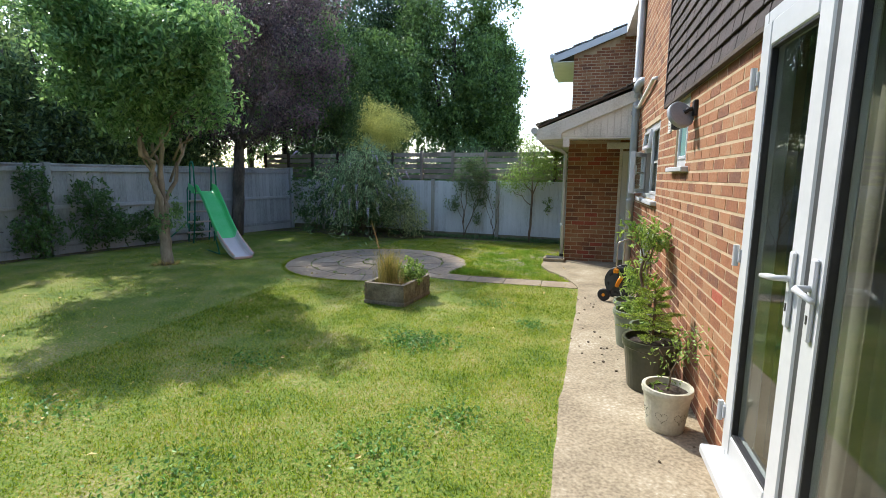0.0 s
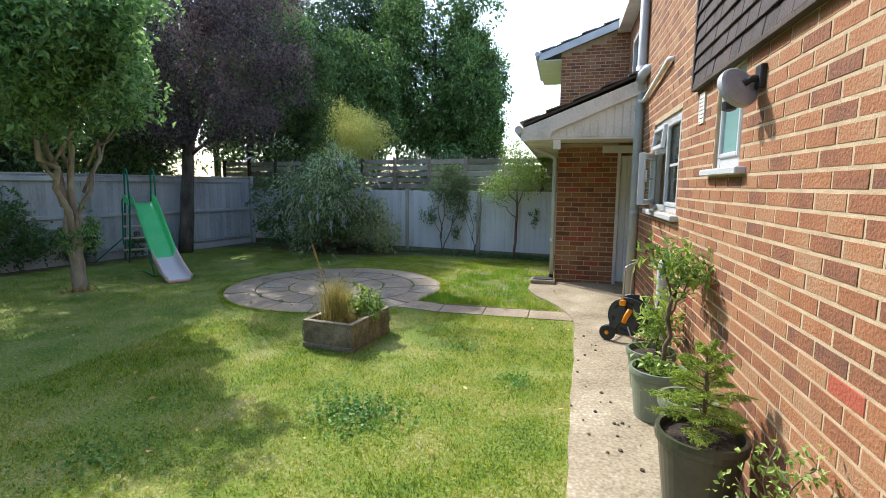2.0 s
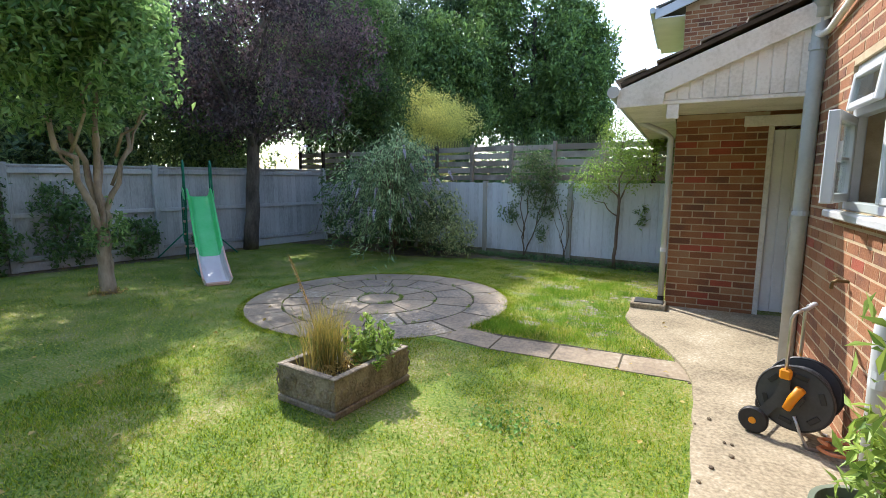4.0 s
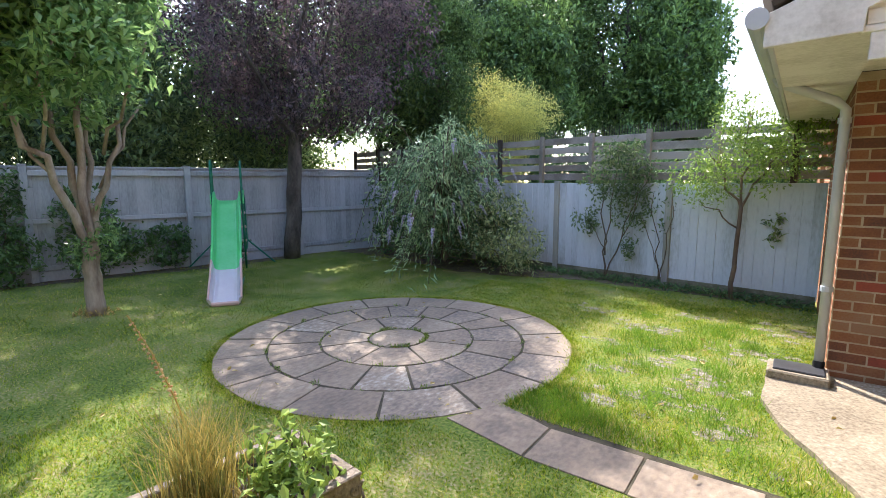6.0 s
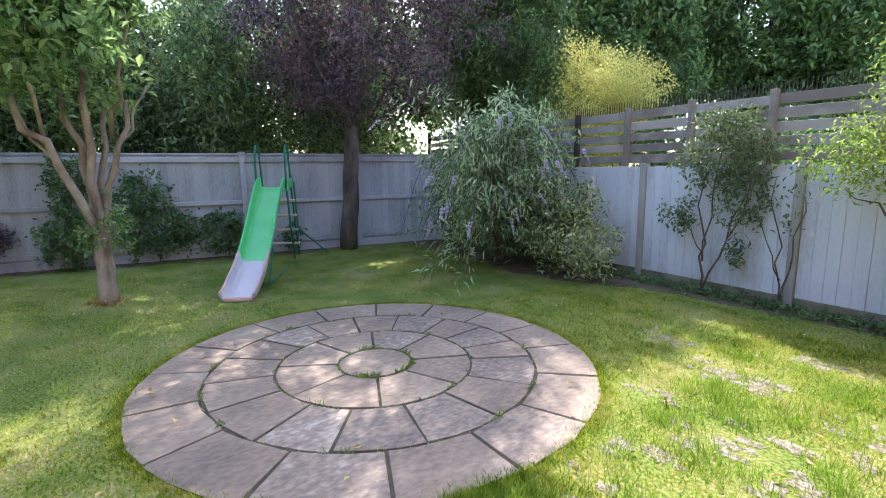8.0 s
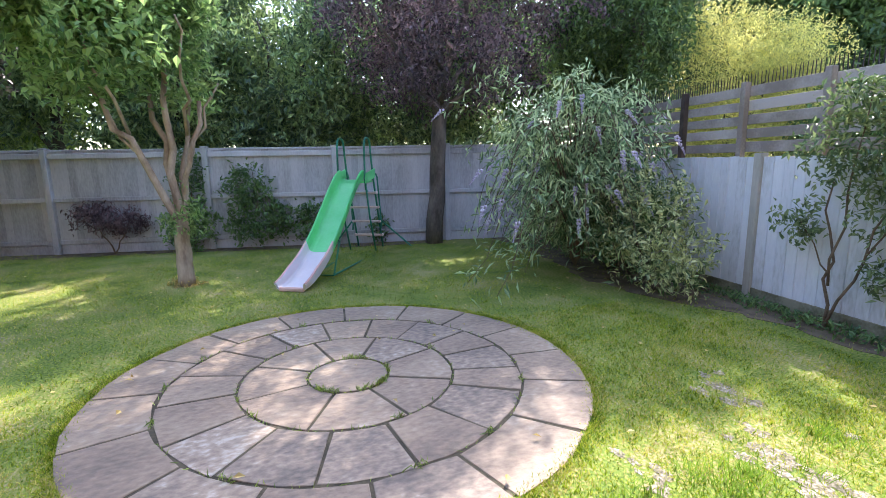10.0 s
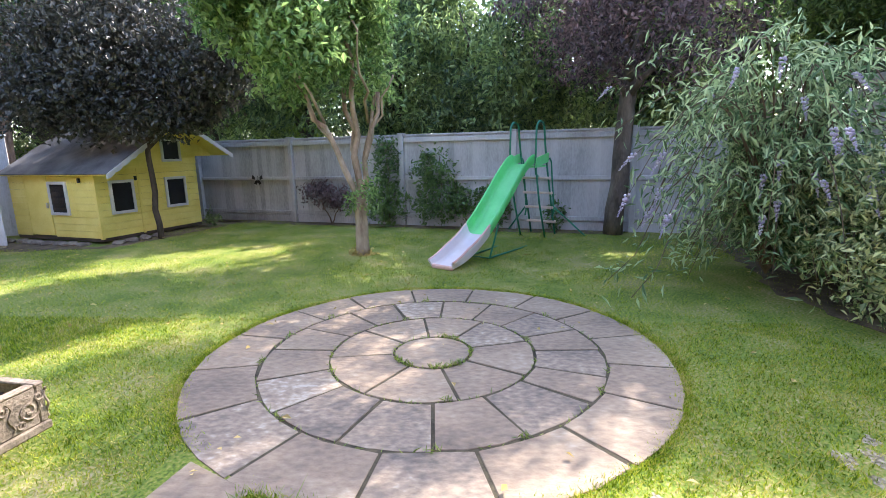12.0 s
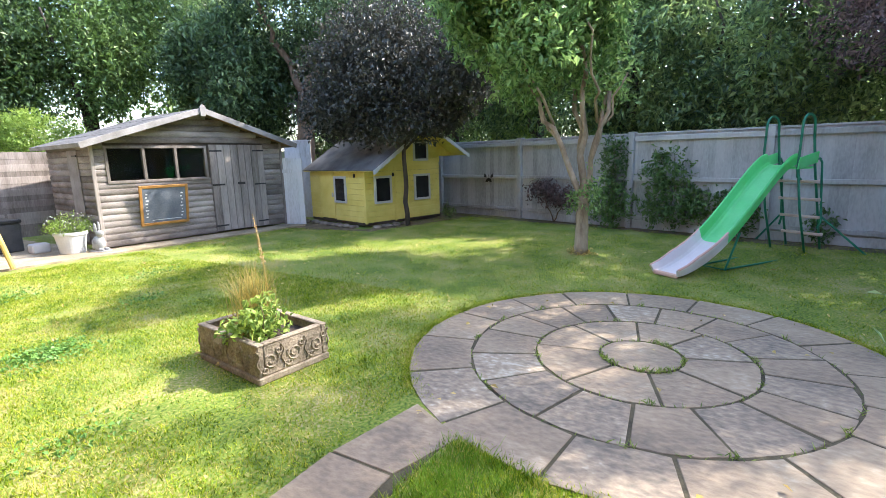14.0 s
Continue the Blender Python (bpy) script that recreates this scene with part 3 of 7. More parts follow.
w1 = thing("window_1", pose(0, 0, 0), "white plastic kitchen window with one side sash standing open", "window", kind="structure")
X0, X1 = WX + 0.02, WX + 0.09
part("window_frame", frame_ring(bmesh.new(), 6.1, 7.42, 1.4, 2.32, 0.055, X0, X1), M_UPVC, w1)
part("mullion", boxed((X0, 6.75, 1.455), (X1, 6.81, 2.265), 0.005), M_UPVC, w1)
part("transom", boxed((X0, 6.81, 1.99), (X1, 7.365, 2.04), 0.005), M_UPVC, w1)
part("window_sill", boxed((WX - 0.07, 6.0, 1.345), (X1, 7.5, 1.395), 0.008), M_UPVC, w1)
pane = part("pane", boxed((X0 + 0.03, 6.155, 1.455), (X0 + 0.036, 6.75, 2.265)), M_GLASS, w1)
pane.visible_shadow = False
part("sash", frame_ring(bmesh.new(), 6.158, 6.748, 1.458, 2.262, 0.04, X0 - 0.012, X0 + 0.02), M_UPVC, w1)
part("glazing_bar", boxed((X0 + 0.022, 6.2, 1.84), (X0 + 0.029, 6.71, 1.865)), M_UPVC, w1)
# fanlight, ajar
fan = part("fanlight", frame_ring(bmesh.new(), -0.555, 0, -0.235, 0, 0.045, -0.02, 0.02), M_UPVC, w1, m=pose(X0 - 0.01, 7.365, 2.265, 0, 6, 0))
part("pane", boxed((-0.003, -0.51, -0.19), (0.003, -0.045, -0.045)), M_GLASS, fan)
# side sash, standing open about its far upright
sash = part("open_sash", frame_ring(bmesh.new(), -0.55, 0, 0, 0.535, 0.055, -0.03, 0.03), M_UPVC, w1, m=pose(X0 - 0.01, 7.36, 1.455, 0, 0, -22))
part("pane", boxed((-0.004, -0.495, 0.055), (0.004, -0.055, 0.48)), M_GLASS, sash)
part("glazing_bar", boxed((-0.012, -0.495, 0.26), (0.012, -0.055, 0.28)), M_UPVC, sash)
part("handle", boxed((0.03, -0.53, 0.24), (0.05, -0.51, 0.36), 0.004), M_UPVC, sash)
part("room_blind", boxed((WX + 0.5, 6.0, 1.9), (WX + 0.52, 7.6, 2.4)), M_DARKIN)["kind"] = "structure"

w2 = thing("window_2", pose(0, 0, 0), "small white window with frosted green glass", "window", kind="structure")
part("window_frame", frame_ring(bmesh.new(), 4.60, 5.10, 1.76, 2.35, 0.07, X0, X1), M_UPVC, w2)
part("sash", frame_ring(bmesh.new(), 4.665, 5.035, 1.825, 2.29, 0.03, X0 - 0.015, X0 + 0.02), M_UPVC, w2)
part("pane", boxed((X0 + 0.005, 4.68, 1.84), (X0 + 0.012, 5.02, 2.28)), M_FROST, w2)
part("window_sill", boxed((WX - 0.06, 4.48, 1.715), (X1, 5.2, 1.758), 0.007), M_UPVC, w2)

w3 = thing("window_3", pose(0, 0, 0), "white upper window above the porch roof", "window", kind="structure")
part("window_frame", frame_ring(bmesh.new(), 10.6, 13.6, 3.45, 4.9, 0.08, 1.46, 1.58), M_UPVC, w3)
for y in (11.55, 12.58):
    part("mullion", boxed((1.46, y, 3.53), (1.58, y + 0.08, 4.82)), M_UPVC, w3)
for y0, y1 in ((10.68, 11.55), (11.63, 12.58), (12.66, 13.52)):
    part("pane", boxed((1.53, y0, 3.53), (1.54, y1, 4.82)), M_GREYW, w3)
part("window_sill", boxed((1.42, 10.5, 3.4), (1.58, 13.7, 3.449), 0.006), M_UPVC, w3)

# ---- french doors ----
DX = WX - 0.07  # the doors stand proud of the wall
fd = thing("door_1", pose(0, 0, 0), "white plastic glazed double door with lever handles, closed", "french door", kind="structure")
part("door_frame", frame_ring(bmesh.new(), DOOR_Y0, DOOR_Y1, 0.27, 2.4, 0.06, DX - 0.01, DX + 0.12), M_UPVC, fd)
part("threshold", boxed((DX - 0.10, DOOR_Y0 - 0.06, 0.215), (DX + 0.12, DOOR_Y1 + 0.05, 0.268), 0.008), M_UPVC, fd)


def leaf(y0, y1, handle_y, hinge_y, swing):
    turn = Matrix.Translation((DX - 0.03, hinge_y, 0)) @ Matrix.Rotation(radians(swing), 4, "Z") @ Matrix.Translation((0.03 - DX, -hinge_y, 0))
    d = part("leaf", frame_ring(bmesh.new(), y0, y1, 0.33, 2.335, 0.112, DX - 0.03, DX + 0.035, 0.009), M_UPVC, fd, m=turn)
    g = part("pane", boxed((DX - 0.001, y0 + 0.1, 0.43), (DX + 0.004, y1 - 0.1, 2.24)), M_GLASS, d)
    g.visible_shadow = False
    part("gasket", frame_ring(bmesh.new(), y0 + 0.107, y1 - 0.107, 0.437, 2.228, 0.014, DX - 0.024, DX + 0.003, 0.002), M_BLACK, d)
    part("handle_plate", boxed((DX - 0.045, handle_y - 0.019, 1.13), (DX - 0.03, handle_y + 0.019, 1.41), 0.006), M_UPVC, d)
    bm = bmesh.new()
    s = 1 if hinge_y > handle_y else -1
    tube(bm, [(DX - 0.04, handle_y, 1.31), (DX - 0.085, handle_y, 1.31), (DX - 0.095, handle_y + s * 0.02, 1.31), (DX - 0.09, handle_y + s * 0.13, 1.295)], [0.011, 0.011, 0.012, 0.009], 10)
    part("lever", bm, M_UPVC, d, smooth=True)
    part("keyhole", boxed((DX - 0.047, handle_y - 0.005, 1.19), (DX - 0.0445, handle_y + 0.005, 1.22)), M_BLACK, d)
    for z in (0.46, 1.25, 2.06):
        bm = bmesh.new()
        tube(bm, [(DX - 0.045, hinge_y, z), (DX - 0.045, hinge_y, z + 0.1)], 0.014, 10)
        bx(bm, (DX - 0.04, hinge_y - 0.03, z + 0.02), (DX - 0.02, hinge_y + 0.03, z + 0.08))
        part("hinge", bm, M_UPVC, d)


leaf(1.995, 2.66, 2.062, 2.675, 0)
leaf(1.04, 1.955, 1.892, 1.03, 0)
part("lock_strip", boxed((DX - 0.024, 1.958, 0.36), (DX + 0.02, 1.992, 2.3)), M_DGREY, fd)
side_pane = part("side_light", frame_ring(bmesh.new(), 0.49, 1.01, 0.33, 2.335, 0.09, DX - 0.03, DX + 0.035, 0.009), M_UPVC, fd)
part("pane", boxed((DX - 0.001, 0.58, 0.42), (DX + 0.004, 0.92, 2.25)), M_GLASS, side_pane).visible_shadow = False
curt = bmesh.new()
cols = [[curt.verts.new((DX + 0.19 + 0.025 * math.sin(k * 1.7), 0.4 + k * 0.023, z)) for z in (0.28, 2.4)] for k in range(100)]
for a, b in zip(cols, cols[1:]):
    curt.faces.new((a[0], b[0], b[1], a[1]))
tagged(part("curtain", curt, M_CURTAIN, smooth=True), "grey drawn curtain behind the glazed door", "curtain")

# ---- back door in the porch ----
bd = thing("door_2", pose(0.87, 9.9, 0.0), "pale painted boarded back door in a white frame", "back door", kind="structure")
bm = bmesh.new()
bx(bm, (0.0, -0.04, 0.03), (0.055, 0.06, 2.18), 0.004)
bx(bm, (0.9, -0.04, 0.03), (0.955, 0.06, 2.18), 0.004)
part("door_frame", bm, M_BOARD, bd)
for k in range(8):
    part("door_board", boxed((0.06 + k * 0.105, -0.01, 0.08), (0.162 + k * 0.105, 0.03, 2.14), 0.004), M_DOOR, bd)
part("lintel", boxed((-0.24, -0.055, 2.18), (1.2, 0.02, 2.30), 0.006), M_BOARD, bd)
part("handle", boxed((0.8, -0.06, 1.0), (0.86, -0.02, 1.03), 0.006), M_STEEL, bd)

# ---- pipes and fixtures on the wall ----
dp = thing("downpipe", pose(0.94, 8.22, 0), "thick grey soil pipe with a branch joint at the wall corner", "downpipe")
bm = bmesh.new()
tube(bm, [(0, 0, 0.03), (0, 0, 5.4)], 0.057, 16)
part("pipe", bm, M_GREYP, dp, smooth=True)
bm = bmesh.new()
tube(bm, [(0, 0, 2.84), (0, 0, 3.14)], 0.07, 16)
tube(bm, [(0, -0.02, 2.95), (0.0, -0.12, 3.02), (0.03, -0.24, 3.05), (0.12, -0.3, 3.05)], 0.062, 14)
part("branch_joint", bm, M_GREYP, dp, smooth=True)
bm = bmesh.new()
tube(bm, [(0, 0, 2.60), (0, 0, 2.66)], 0.068, 16)
part("collar", bm, M_GREYP, dp)
bm = bmesh.new()
tube(bm, [(0, 0, 1.3), (0, 0, 1.34)], 0.066, 16)
bx(bm, (0, -0.03, 1.3), (0.09, 0.03, 1.34))
part("bracket", bm, M_GREYP, dp)

wp = thing("waste_pipe", pose(WX - 0.04, 0, 0), "weathered beige waste pipe sloping along the brick wall", "waste pipe")
bm = bmesh.new()
tube(bm, [(0.06, 6.58, 2.84), (0, 6.62, 2.84), (0, 6.75, 2.83), (0.0, 8.0, 2.70), (-0.02, 8.12, 2.70), (-0.04, 8.2, 2.73)], 0.024, 10)
part("pipe", bm, M_BOARD, wp, smooth=True)

wd = thing("porch_downpipe", pose(-0.11, 9.8, 0), "white plastic downpipe at the porch corner", "downpipe")
bm = bmesh.new()
tube(bm, [(-0.44, -0.1, 2.36), (-0.42, -0.08, 2.30), (-0.06, -0.02, 2.14), (0, -0.01, 2.08), (0, 0, 0.16)], 0.034, 12)
part("pipe", bm, M_UPVC, wd, smooth=True)
for z in (1.98, 0.72):
    bm = bmesh.new()
    tube(bm, [(0, 0, z), (0, 0, z + 0.04)], 0.043, 12)
    bx(bm, (0, -0.015, z), (0.02, 0.08, z + 0.04))
    part("bracket", bm, M_UPVC, wd)
bm = bmesh.new()
tube(bm, [(0, 0, 0.16), (0, -0.02, 0.07)], 0.04, 12)
part("black_shoe", bm, M_BLACK, wd)
drain = thing("drain_surround", pose(-0.24, 9.72, 0.0), "grey plastic gully surround under the downpipe", "drain")
part("kerb", prism([(-0.2, -0.17), (0.2, -0.17), (0.2, 0.13), (-0.2, 0.13)], 0, 0.10, "z", 0.012), M_CONC, drain)
part("grate", prism([(-0.16, -0.13), (0.17, -0.13), (0.17, 0.1), (-0.16, 0.1)], 0.095, 0.115, "z", 0.006), M_DGREY, drain)

lamp = thing("security_lamp", pose(WX, 4.36, 2.17), "round grey outdoor lamp on a short arm with a sensor", "wall lamp")
bm = bmesh.new()
lathe(bm, [(0.02, -0.045), (0.095, -0.042), (0.108, -0.03), (0.11, 0.0), (0.108, 0.012), (0.098, 0.02), (0.03, 0.028)], 40, pose(-0.11, -0.01, -0.015, 66, 0, 28) @ Matrix.Diagonal((1, 1, 0.8, 1)))
part("lamp_head", bm, M_LAMPG, lamp)
bm = bmesh.new()
tube(bm, [(0, -0.02, 0.03), (-0.06, -0.02, 0.02), (-0.09, -0.015, 0.0)], 0.018, 10)
part("arm", bm, M_BLACK, lamp)
part("wall_plate", boxed((-0.03, -0.06, -0.03), (0, 0.02, 0.09), 0.005), M_BLACK, lamp)
bm = bmesh.new()
lathe(bm, [(0.01, -0.03), (0.035, -0.02), (0.035, 0.02), (0.01, 0.03)], 14, pose(-0.13, 0.05, -0.1))
part("sensor", bm, M_BLACK, lamp)

vent = thing("air_vent", pose(WX, 5.45, 2.1), "cream slotted vent set in the brick wall", "wall vent")
part("vent_frame", frame_ring(bmesh.new(), -0.07, 0.07, 0, 0.22, 0.012, -0.014, 0.01, 0.002), M_BOARD, vent)
for k in range(7):
    part("slat", boxed((-0.012, -0.058, 0.018 + k * 0.028), (0.01, 0.058, 0.036 + k * 0.028)), M_BOARD, vent)

tap = thing("garden_tap", pose(WX, 7.0, 0.98), "small dark brass tap on the brick wall", "tap")
bm = bmesh.new()
tube(bm, [(0, 0, 0), (-0.06, 0, 0), (-0.08, 0, -0.01), (-0.085, 0, -0.05)], 0.011, 8)
bx(bm, (-0.075, -0.035, 0.022), (-0.06, 0.035, 0.03), 0.003)
part("tap_body", bm, M_TAPB, tap)

vp = thing("white_wall_pipe", pose(WX - 0.06, 6.1, 0.03), "short fat white waste pipe low on the wall", "waste pipe")
bm = bmesh.new()
tube(bm, [(0.06, 0, 0.98), (0.0, 0, 0.96), (-0.01, 0, 0.9), (0, 0, 0.0)], 0.052, 14)
part("pipe", bm, M_UPVC, vp, smooth=True)
bm = bmesh.new()
tube(bm, [(0, 0, 0.62), (0, 0, 0.7)], 0.06, 14)
part("collar", bm, M_UPVC, vp)

# ---- fences ----
def fence_left():
    """Grey panels between posts along the side of the garden."""
    d = Vector((-0.245, -1.0, 0)).normalized()
    start = Vector((-8.5, 13.6, 0))
    ys = [13.55, 11.65, 9.6, 7.38, 4.82, 2.3, -0.2, -2.7, -5.2, -7.7]
    ang = math.degrees(math.atan2(d.y, d.x))
    n_out = 0
    for a, b in zip(ys, ys[1:]):
        l = (a - b) / abs(d.y)
        p = start + d * ((13.6 - a) / abs(d.y))
        base = thing("timber_fence", pose(p.x, p.y, 0, 0, 0, ang), "grey painted board fence panel between grey posts", "fence panel", "side fence panels")
        # local x runs along the fence; +y faces the garden
        bm = boxed((-0.05, -0.05, 0), (0.05, 0.095, 1.84), 0.008)
        bx(bm, (-0.06, -0.06, 1.84), (0.06, 0.105, 1.862), 0.006)
        part("post", bm, M_FENCE, base)
        part("gravel_board", boxed((0.05, -0.02, 0.0), (l - 0.05, 0.02, 0.16), 0.005), M_FENCE, base)
        part("capping", boxed((0.05, -0.035, 1.80), (l - 0.05, 0.035, 1.835), 0.005), M_FENCE, base)
        for z, h in ((1.68, 0.09), (0.93, 0.075), (0.18, 0.075)):
            part("rail", boxed((0.05, 0.012, z), (l - 0.05, 0.055, z + h), 0.006), M_FENCE, base)
        k, x = 0, 0.05
        while x < l - 0.06:
            w = min(0.125, l - 0.05 - x)
            t = pose(x, -0.012 + random.uniform(-0.002, 0.002), 0, 0, 0, random.uniform(1.0, 2.2))
            part("board", boxed((0, 0, 0.1), (w + 0.012, 0.014, 1.80), 0.002, t), M_FENCE, base)
            x += 0.125
            k += 1


fence_left()


def fence_rear():
    d = Vector((1.0, -0.14, 0)).normalized()
    def at(x):
        return Vector((x, 12.75 - 0.14 * (x + 1.5), 0))
    ang = math.degrees(math.atan2(d.y, d.x))
    xs = [-9.2, -7.37, -5.54, -3.71, -1.87, -0.04]
    for a, b in zip(xs, xs[1:]):
        p = at(a)
        l = (b - a) / d.x
        base = thing("featheredge_fence", pose(p.x, p.y, 0, 0, 0, ang), "pale blue-grey featheredge fence panel with a concrete-grey post", "fence panel", "rear fence panels")
        # local -y faces the garden
        part("post", boxed((-0.045, -0.05, 0), (0.045, 0.05, 1.56), 0.008), M_POSTW, base)
        part("gravel_board", boxed((0.045, -0.03, 0), (l - 0.045, 0.02, 0.13), 0.005), M_MOSSB, base)
        x = 0.05
        while x < l - 0.07:
            t = pose(x, 0.0 + random.uniform(-0.003, 0.003), 0, 0, 0, random.uniform(-5, -2.5))
            part("board", boxed((0, -0.014, 0.05 + random.uniform(0, 0.03)), (0.128, 0.0, 1.52 + random.uniform(-0.006, 0.006)), 0.002, t), M_FENCE2, base)
            x += 0.117
        part("rail", boxed((0.045, 0.01, 1.38), (l - 0.045, 0.05, 1.45)), M_FENCE2, base)
    # slatted screen behind and above
    xs = [-9.7, -8.77, -7.84, -6.91, -5.98, -5.05, -4.12, -3.18, -2.25, -1.32, -0.42, 0.5]
    for a, b in zip(xs, xs[1:]):
        p = at(a) + Vector((0, 0.16, 0))
        l = (b - a) / d.x
        base = thing("slatted_screen", pose(p.x, p.y, 0, 0, 0, ang), "weathered brown slatted timber screen above the fence", "fence screen", "slatted screens")
        part("post", boxed((-0.035, -0.035, 0), (0.035, 0.035, 2.33), 0.005), M_DARKW if a < -5 or a > -1 else M_SLAT, base)
        for k in range(5):
            z = 1.572 + k * 0.15
            t = pose(0, 0, z, random.uniform(-2, 2), 0, 0) @ pose(0, 0, 0, 0, random.uniform(-0.5, 0.5), 0)
            part("slat", boxed((-0.02, 0.036, 0), (l + 0.02, 0.055, 0.108 + random.uniform(-0.006, 0.006)), 0.003, t), M_SLAT, base)
        spikes = bmesh.new()
        for k in range(22):
            x = k * l / 22 + 0.02
            tube(spikes, [(x, 0.05, 2.28), (x + random.uniform(-0.012, 0.012), 0.05, 2.425)], [0.006, 0.003], 4, cap=False)
        part("spike_strip", spikes, M_BLACK, base, "row of thin dark plastic spikes")["kind"] = "stuff"


fence_rear()

# ---- garden beds ----
def bed(name, pts, label, seed):
    return tagged(part(name, prism(wobbly(pts, 0.16, 0.04, seed), -0.02, 0.004), M_EARTH), label, "flower bed", kind="structure")


bed("ground_bed", [(-8.55, 13.4), (-8.8, 12.5), (-8.0, 12.5), (-6.4, 12.35), (-5.4, 12.05), (-4.2, 12.1), (-3.4, 12.5), (-2.2, 12.5), (-0.2, 12.3), (-0.1, 12.42), (-3.5, 13.0)], "bare dark soil strip along the rear fence", 3)
bed("ground_bed_side", [(-9.0, 11.6), (-11.4, 1.9), (-10.9, 1.9), (-10.0, 6.0), (-9.7, 7.4), (-9.0, 9.6), (-8.75, 11.3)], "bare soil strip along the side fence", 4)
bed("ground_bed_playhouse", [(-7.7, 2.5), (-8.2, 0.0), (-7.2, 0.1), (-7.5, 1.9), (-7.6, 2.8), (-9.9, 3.4), (-10.9, 3.5), (-10.9, 2.6)], "dry dusty earth round the playhouse", 5)

# ---- slide ----
def slide():
    s = thing("garden_slide", pose(-6.40, 8.47, -0.085, 0, 0, math.degrees(math.atan2(1.16, -1.81))), "bright green plastic slide with a faded pink foot and a ladder", "slide")
    # local x runs from the foot up to the top, 2.18 m on
    def zc(x):
        return float(np.interp(x, [0, 0.15, 0.3, 0.45, 0.6, 0.75, 0.9, 1.1, 1.3, 1.5, 1.7, 1.85, 2.0, 2.1, 2.2, 2.3], [0.05, 0.06, 0.095, 0.145, 0.205, 0.28, 0.37, 0.51, 0.67, 0.84, 1.01, 1.135, 1.24, 1.30, 1.335, 1.345]))
    def chute(x0, x1, n, name, material, label):
        bm = bmesh.new()
        prof = [(-0.292, 0.12), (-0.288, 0.145), (-0.272, 0.158), (-0.252, 0.152), (-0.24, 0.125), (-0.222, 0.04), (-0.19, 0.01), (-0.14, 0.0), (0.14, 0.0), (0.19, 0.01), (0.222, 0.04), (0.24, 0.125), (0.252, 0.152), (0.272, 0.158), (0.288, 0.145), (0.292, 0.12), (0.266, 0.05), (0.255, 0.0), (0.18, -0.03), (-0.18, -0.03), (-0.255, 0.0), (-0.266, 0.05)]
        rings = []
        for i in range(n + 1):
            x = x0 + (x1 - x0) * i / n
            side = 0.55 + 0.45 * min(1.0, x / 0.35)
            rings.append([bm.verts.new((x - 0.25 * (z if z > 0 else 0), y * 0.75, zc(x) + (z * side if z > 0 else z))) for y, z in prof])
        for a, b in zip(rings, rings[1:]):
            for k in range(len(prof)):
                bm.faces.new((a[k], a[(k + 1) % len(prof)], b[(k + 1) % len(prof)], b[k]))
        bm.faces.new(rings[0][::-1]), bm.faces.new(rings[-1])
        return part(name, bm, material, s, label, smooth=False)
    low = chute(0.0, 0.90, 14, "chute_foot", M_PINKP, "faded pale pink lower chute")
    chute(0.89, 2.25, 24, "chute", M_GREENP, "bright green upper chute")
    for sy in (-1, 1):
        bm = bmesh.new()
        tube(bm, [(x - 0.03, sy * 0.204, zc(x) + 0.148 * (0.55 + 0.45 * min(1.0, x / 0.35))) for x in [0.0 + 0.09 * k for k in range(11)]], 0.016, 8)
        part("foot_rim", bm, M_PINKE, low, "pink rolled edge")
    part("lip", boxed((-0.015, -0.175, 0.02), (0.03, 0.175, 0.075), 0.012), M_PINKE, s)
    # ladder: two uprights with hooped handrails
    for sy in (-1, 1):
        bm = bmesh.new()
        w = sy * 0.235
        pts = [(2.30, w, 1.14), (2.22, w, 1.18), (2.20, w, 1.30), (2.22, w, 1.85)] + [(2.365 + 0.145 * math.cos(a), w, 1.88 + 0.14 * math.sin(a)) for a in (2.9, 2.4, 1.9, 1.4, 0.9, 0.4)] + [(2.53, w, 1.7), (2.62, w, 1.3), (3.02, w, 0.0)]
        tube(bm, pts, 0.017, 8)
        part("ladder_upright", bm, M_GTUBE, s, smooth=True)
        bm = bmesh.new()
        tube(bm, [(2.60, w * 1.05, 1.40), (2.68, w * 1.1, 1.42), (2.73, w * 1.12, 1.36), (2.86, w * 1.15, 0.5), (2.80, w * 1.1, 0.42)], 0.015, 8)
        part("rear_loop", bm, M_GTUBE, s, smooth=True)
        bm = bmesh.new()
        tube(bm, [(2.22, w, 1.28), (2.36, w, 0.7), (2.62, w, 0.02)], 0.0165, 8)
        part("front_leg", bm, M_GTUBE, s, smooth=True)
        bm = bmesh.new()
        tube(bm, [(0.92, sy * 0.17, 0.025), (1.9, sy * 0.2, 0.025), (3.04, sy * 0.24, 0.025)], 0.014, 8)
        part("ground_rail", bm, M_GTUBE, s)
        bm = bmesh.new()
        tube(bm, [(2.84, w, 0.62), (3.1, sy * 0.80, 0.04)], 0.0145, 8)
        part("outrigger", bm, M_GTUBE, s)
    bm = bmesh.new()
    tube(bm, [(1.12, -0.2, zc(1.12) - 0.03), (0.92, -0.17, 0.02), (0.92, 0.17, 0.02), (1.12, 0.2, zc(1.12) - 0.03)], 0.015, 8)
    part("chute_support", bm, M_GTUBE, s)
    bm = bmesh.new()
    tube(bm, [(3.1, -0.82, 0.025), (3.1, 0.82, 0.025)], 0.0145, 8)
    part("cross_rail", bm, M_GTUBE, s)
